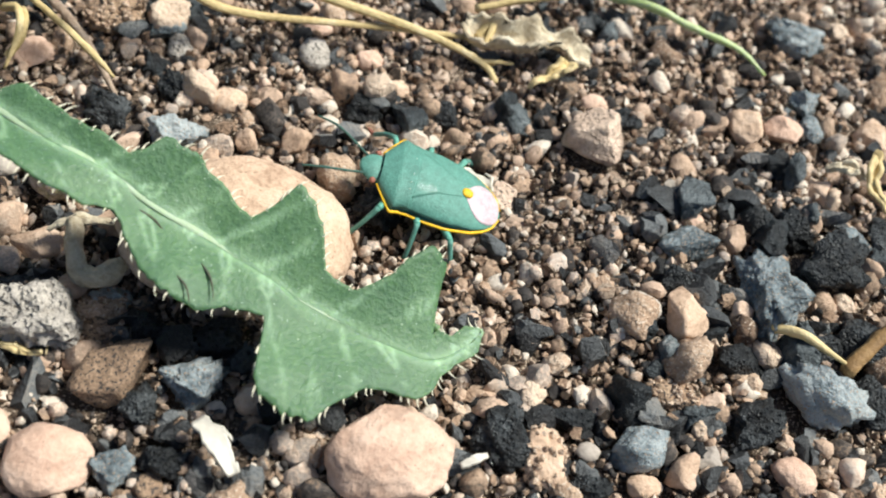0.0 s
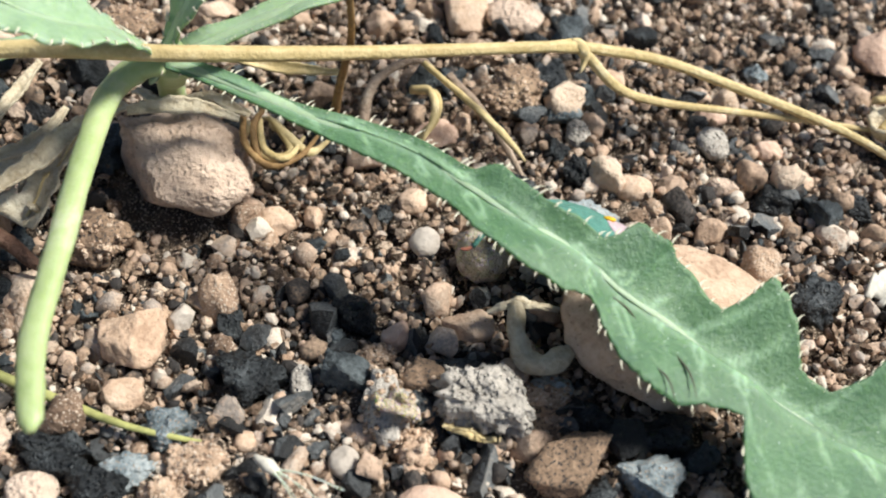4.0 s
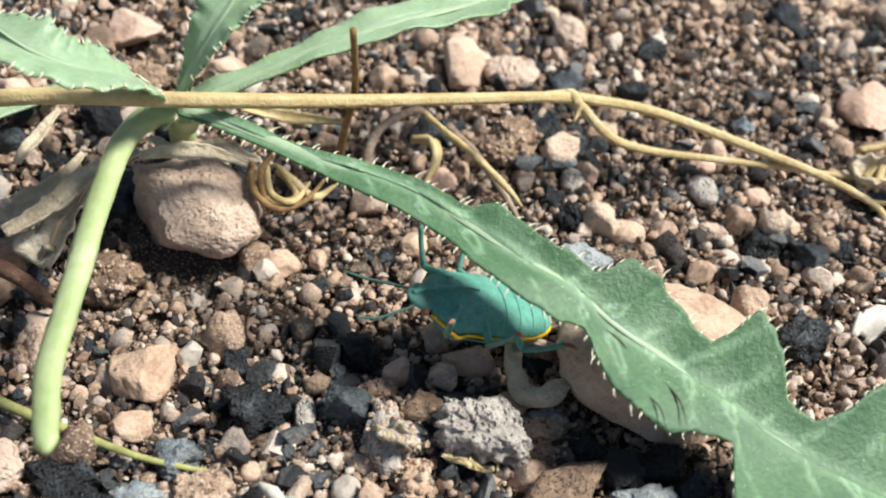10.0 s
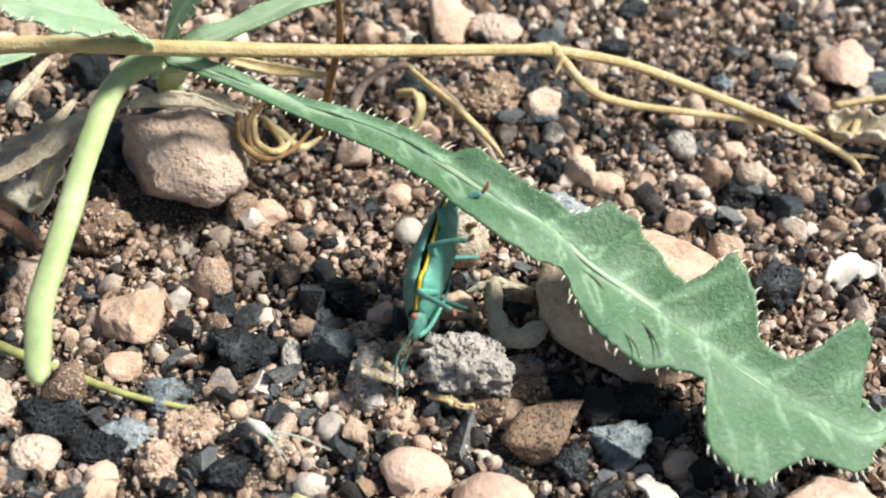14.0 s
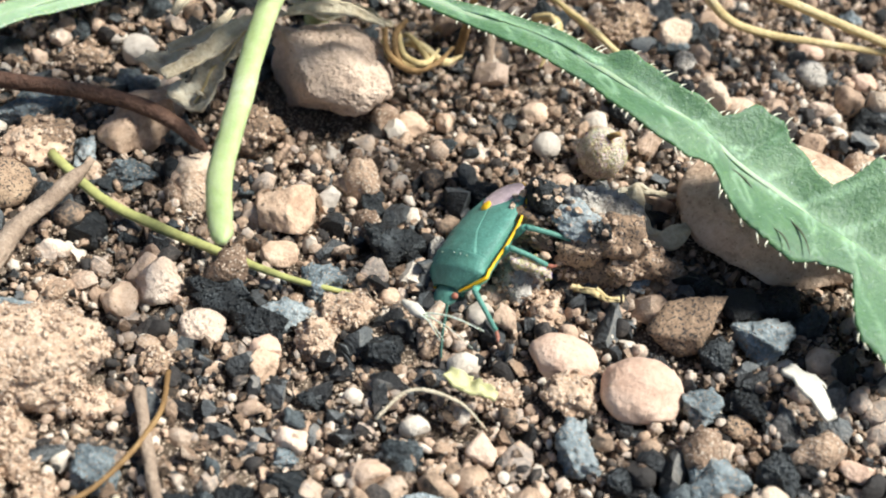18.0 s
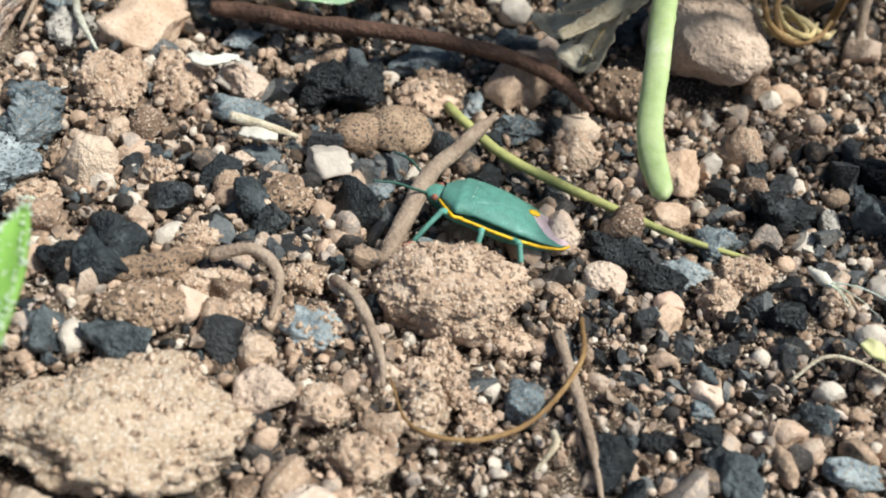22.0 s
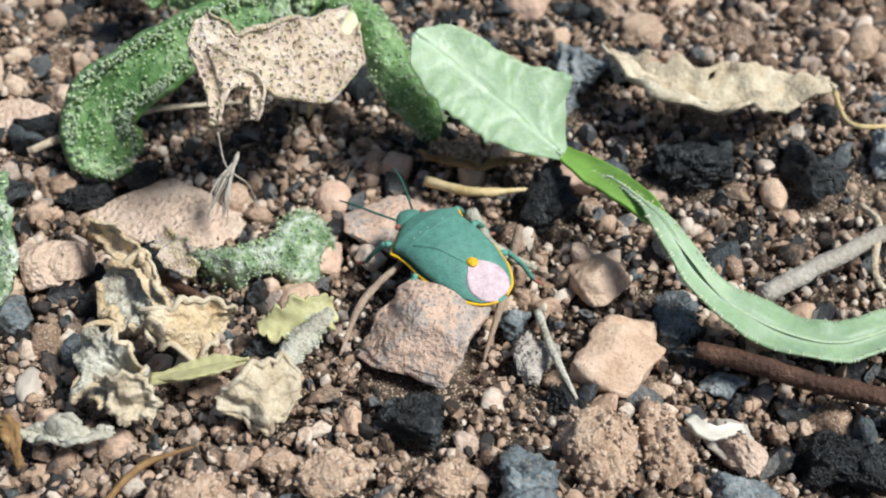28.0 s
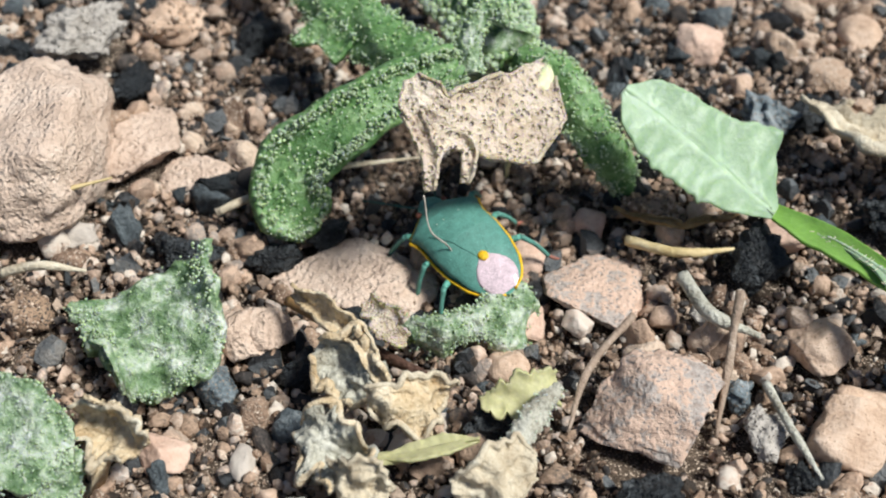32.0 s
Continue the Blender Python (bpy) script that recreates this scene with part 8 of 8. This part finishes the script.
def motions():
    walk(bug, [
        (0.0, pose(0.00398, -0.00317, 0.00400, 14.3, -2.6, 89.6)),
        (0.5, pose(-0.00374, -0.00148, 0.00340, 18.3, 6.4, 81.3)),
        (1.0, pose(-0.00702, -0.00021, 0.00310, 3.7, 18.9, 84.2)),
        (1.5, pose(-0.01339, -0.00558, 0.00777, 1.2, 29.0, 95.0)),
        (2.0, pose(-0.01831, -0.00753, 0.00635, -1.9, 29.2, 98.3)),
        (2.5, pose(-0.01857, -0.00630, 0.00642, -7.2, 37.0, 76.9)),
        (3.0, pose(-0.01982, -0.00799, 0.00688, -27.3, 15.2, 64.4)),
        (3.5, pose(-0.02147, -0.00694, 0.00552, -25.6, 38.6, 53.9)),
        (4.0, pose(-0.02129, -0.00673, 0.00580, -24.3, 34.7, 56.4)),
        (4.5, pose(-0.02136, -0.00731, 0.00615, -24.3, 27.9, 59.2)),
        (5.5, pose(-0.02191, -0.00811, 0.00848, 11.7, 61.2, 112.7)),
        (6.5, pose(-0.02246, -0.00891, 0.01082, 80.2, 46.1, -162.7)),
        (7.0, pose(-0.02174, -0.00850, 0.01163, 78.3, 45.7, -174.0)),
        (7.5, pose(-0.02239, -0.00785, 0.01120, 92.2, 52.7, -165.0)),
        (8.0, pose(-0.02228, -0.00885, 0.00867, 141.3, 41.1, -86.0)),
        (8.5, pose(-0.02344, -0.00999, 0.00891, 139.6, 38.2, -84.4)),
        (9.0, pose(-0.02535, -0.01075, 0.00857, 153.7, 35.7, -74.4)),
        (9.5, pose(-0.02687, -0.01321, 0.00809, 151.7, 11.7, -75.2)),
        (10.0, pose(-0.02746, -0.01336, 0.00580, 159.0, -4.9, -61.1)),
        (10.5, pose(-0.02944, -0.01478, 0.00716, 162.8, 16.2, -71.1)),
        (11.0, pose(-0.02930, -0.01579, 0.00759, 161.3, 4.0, -53.3)),
        (11.5, pose(-0.02791, -0.01563, 0.00703, 152.0, 7.3, -40.8)),
        (12.0, pose(-0.02836, -0.01513, 0.00610, 159.5, 34.5, -23.1)),
        (12.5, pose(-0.02912, -0.01465, 0.00662, 170.7, 33.6, 13.8)),
        (13.0, pose(-0.02894, -0.01635, 0.00803, -173.7, 61.6, 25.9)),
        (13.5, pose(-0.02938, -0.01611, 0.00716, -141.3, 70.4, 52.0)),
        (15.5, pose(-0.02907, -0.01690, 0.00493, 48.5, 60.1, 175.9)),
        (16.0, pose(-0.03380, -0.01433, 0.00308, 71.8, 56.1, -147.2)),
        (16.5, pose(-0.03621, -0.01963, 0.00422, 89.7, 75.5, -109.3)),
        (17.0, pose(-0.03603, -0.02061, 0.00418, 46.4, 74.9, -151.2)),
        (17.5, pose(-0.03597, -0.02178, 0.00300, -1.9, 61.7, 179.3)),
        (18.0, pose(-0.03563, -0.02354, 0.00133, -22.8, 38.7, 151.0)),
        (18.5, pose(-0.03552, -0.02436, 0.00103, -23.7, 30.5, 141.2)),
        (19.0, pose(-0.03769, -0.02763, 0.00082, -21.0, 29.6, 123.5)),
        (19.5, pose(-0.03987, -0.03242, 0.00054, 5.8, 16.1, 134.9)),
        (20.0, pose(-0.04414, -0.03532, 0.00025, -1.4, 15.1, 109.9)),
        (20.5, pose(-0.04926, -0.03611, -0.00010, 5.3, 3.8, 97.2)),
        (21.0, pose(-0.05502, -0.03616, -0.00042, -6.5, -0.8, 95.7)),
        (21.5, pose(-0.06057, -0.03565, -0.00068, 8.7, 19.1, 101.8)),
        (22.0, pose(-0.06505, -0.03638, -0.00072, 11.9, 26.5, 103.1)),
        (22.5, pose(-0.06926, -0.03683, 0.00010, 0.7, 26.9, 93.2)),
        (23.0, pose(-0.07433, -0.03924, 0.00060, -7.7, 7.8, 88.4)),
        (23.5, pose(-0.08004, -0.03964, 0.00032, 22.7, -0.6, 97.0)),
        (24.0, pose(-0.08784, -0.04004, 0.00151, 0.4, -7.5, 82.0)),
        (24.5, pose(-0.09089, -0.04076, 0.00387, 2.5, -8.4, 75.5)),
        (25.0, pose(-0.09765, -0.03878, 0.00375, 15.1, -4.3, 66.4)),
        (25.5, pose(-0.10524, -0.03426, 0.00398, 17.6, -8.6, 64.2)),
        (27.5, pose(-0.11685, -0.03147, 0.00519, 2.9, -0.8, 69.3)),
        (28.0, pose(-0.12185, -0.03194, 0.00506, -0.7, -2.2, 74.7)),
        (28.5, pose(-0.12623, -0.03290, 0.00483, 2.0, 4.9, 82.9)),
        (29.0, pose(-0.13213, -0.03251, 0.00368, 18.7, 12.4, 93.1)),
        (30.0, pose(-0.13663, -0.03145, 0.00343, 8.2, -3.5, 77.5)),
        (30.5, pose(-0.13829, -0.03130, 0.00343, 13.9, 4.2, 67.6)),
        (32.0, pose(-0.14207, -0.03284, 0.00325, 3.0, -11.1, 69.8)),
    ])
    px, py, pz = pumice.location
    walk(pumice, [(0.0, pose(px, py, pz)), (13.6, pose(px, py, pz)), (14.2, pose(px, py + 0.0003, pz + 0.0008, -30, 0, 2)), (14.7, pose(px - 0.0014, py + 0.0014, pz + 0.0012, -68, 2, 4)),
                  (15.2, pose(px - 0.0024, py + 0.0022, pz + 0.0010, -104, 4, -4)), (32.0, pose(px - 0.0024, py + 0.0022, pz + 0.0010, -104, 4, -4))])
    walk(tuft, [(0.0, pose(-0.14207, -0.03653, 0.00600)), (27.0, pose(-0.14207, -0.03653, 0.00600, 0, 0, -10)),
                (27.5, pose(-0.14207, -0.03653, 0.00600, -8, -6, -10)), (28.0, pose(-0.14430, -0.03440, 0.00600, 0, -1, -1)), (28.4, pose(-0.14325, -0.03658, 0.00600, 8, 4, 8)), (28.8, pose(-0.13973, -0.03721, 0.00620, -4, -5, 17)), (29.0, pose(-0.14047, -0.03664, 0.00650, 4, 0, 26)), (29.2, pose(-0.13510, -0.04016, 0.00550, -8, 5, 35)), (29.4, pose(-0.13404, -0.04179, 0.00500, 0, -4, 44)), (29.6, pose(-0.13450, -0.04172, 0.00500, 8, 1, 53)), (29.8, pose(-0.13253, -0.04206, 0.00500, -4, 6, 62)), (30.0, pose(-0.12979, -0.04402, 0.00500, 4, -3, 71)), (30.2, pose(-0.12442, -0.05185, 0.00450, -8, 2, 80)), (30.4, pose(-0.11987, -0.06046, 0.00350, 0, 7, 89)),
                (32.0, pose(-0.11987, -0.06046, 0.00350, 10, 2, 98))])
    for limb in bug_limbs:
        walk(limb[0], limb_rows(*limb))


motions()
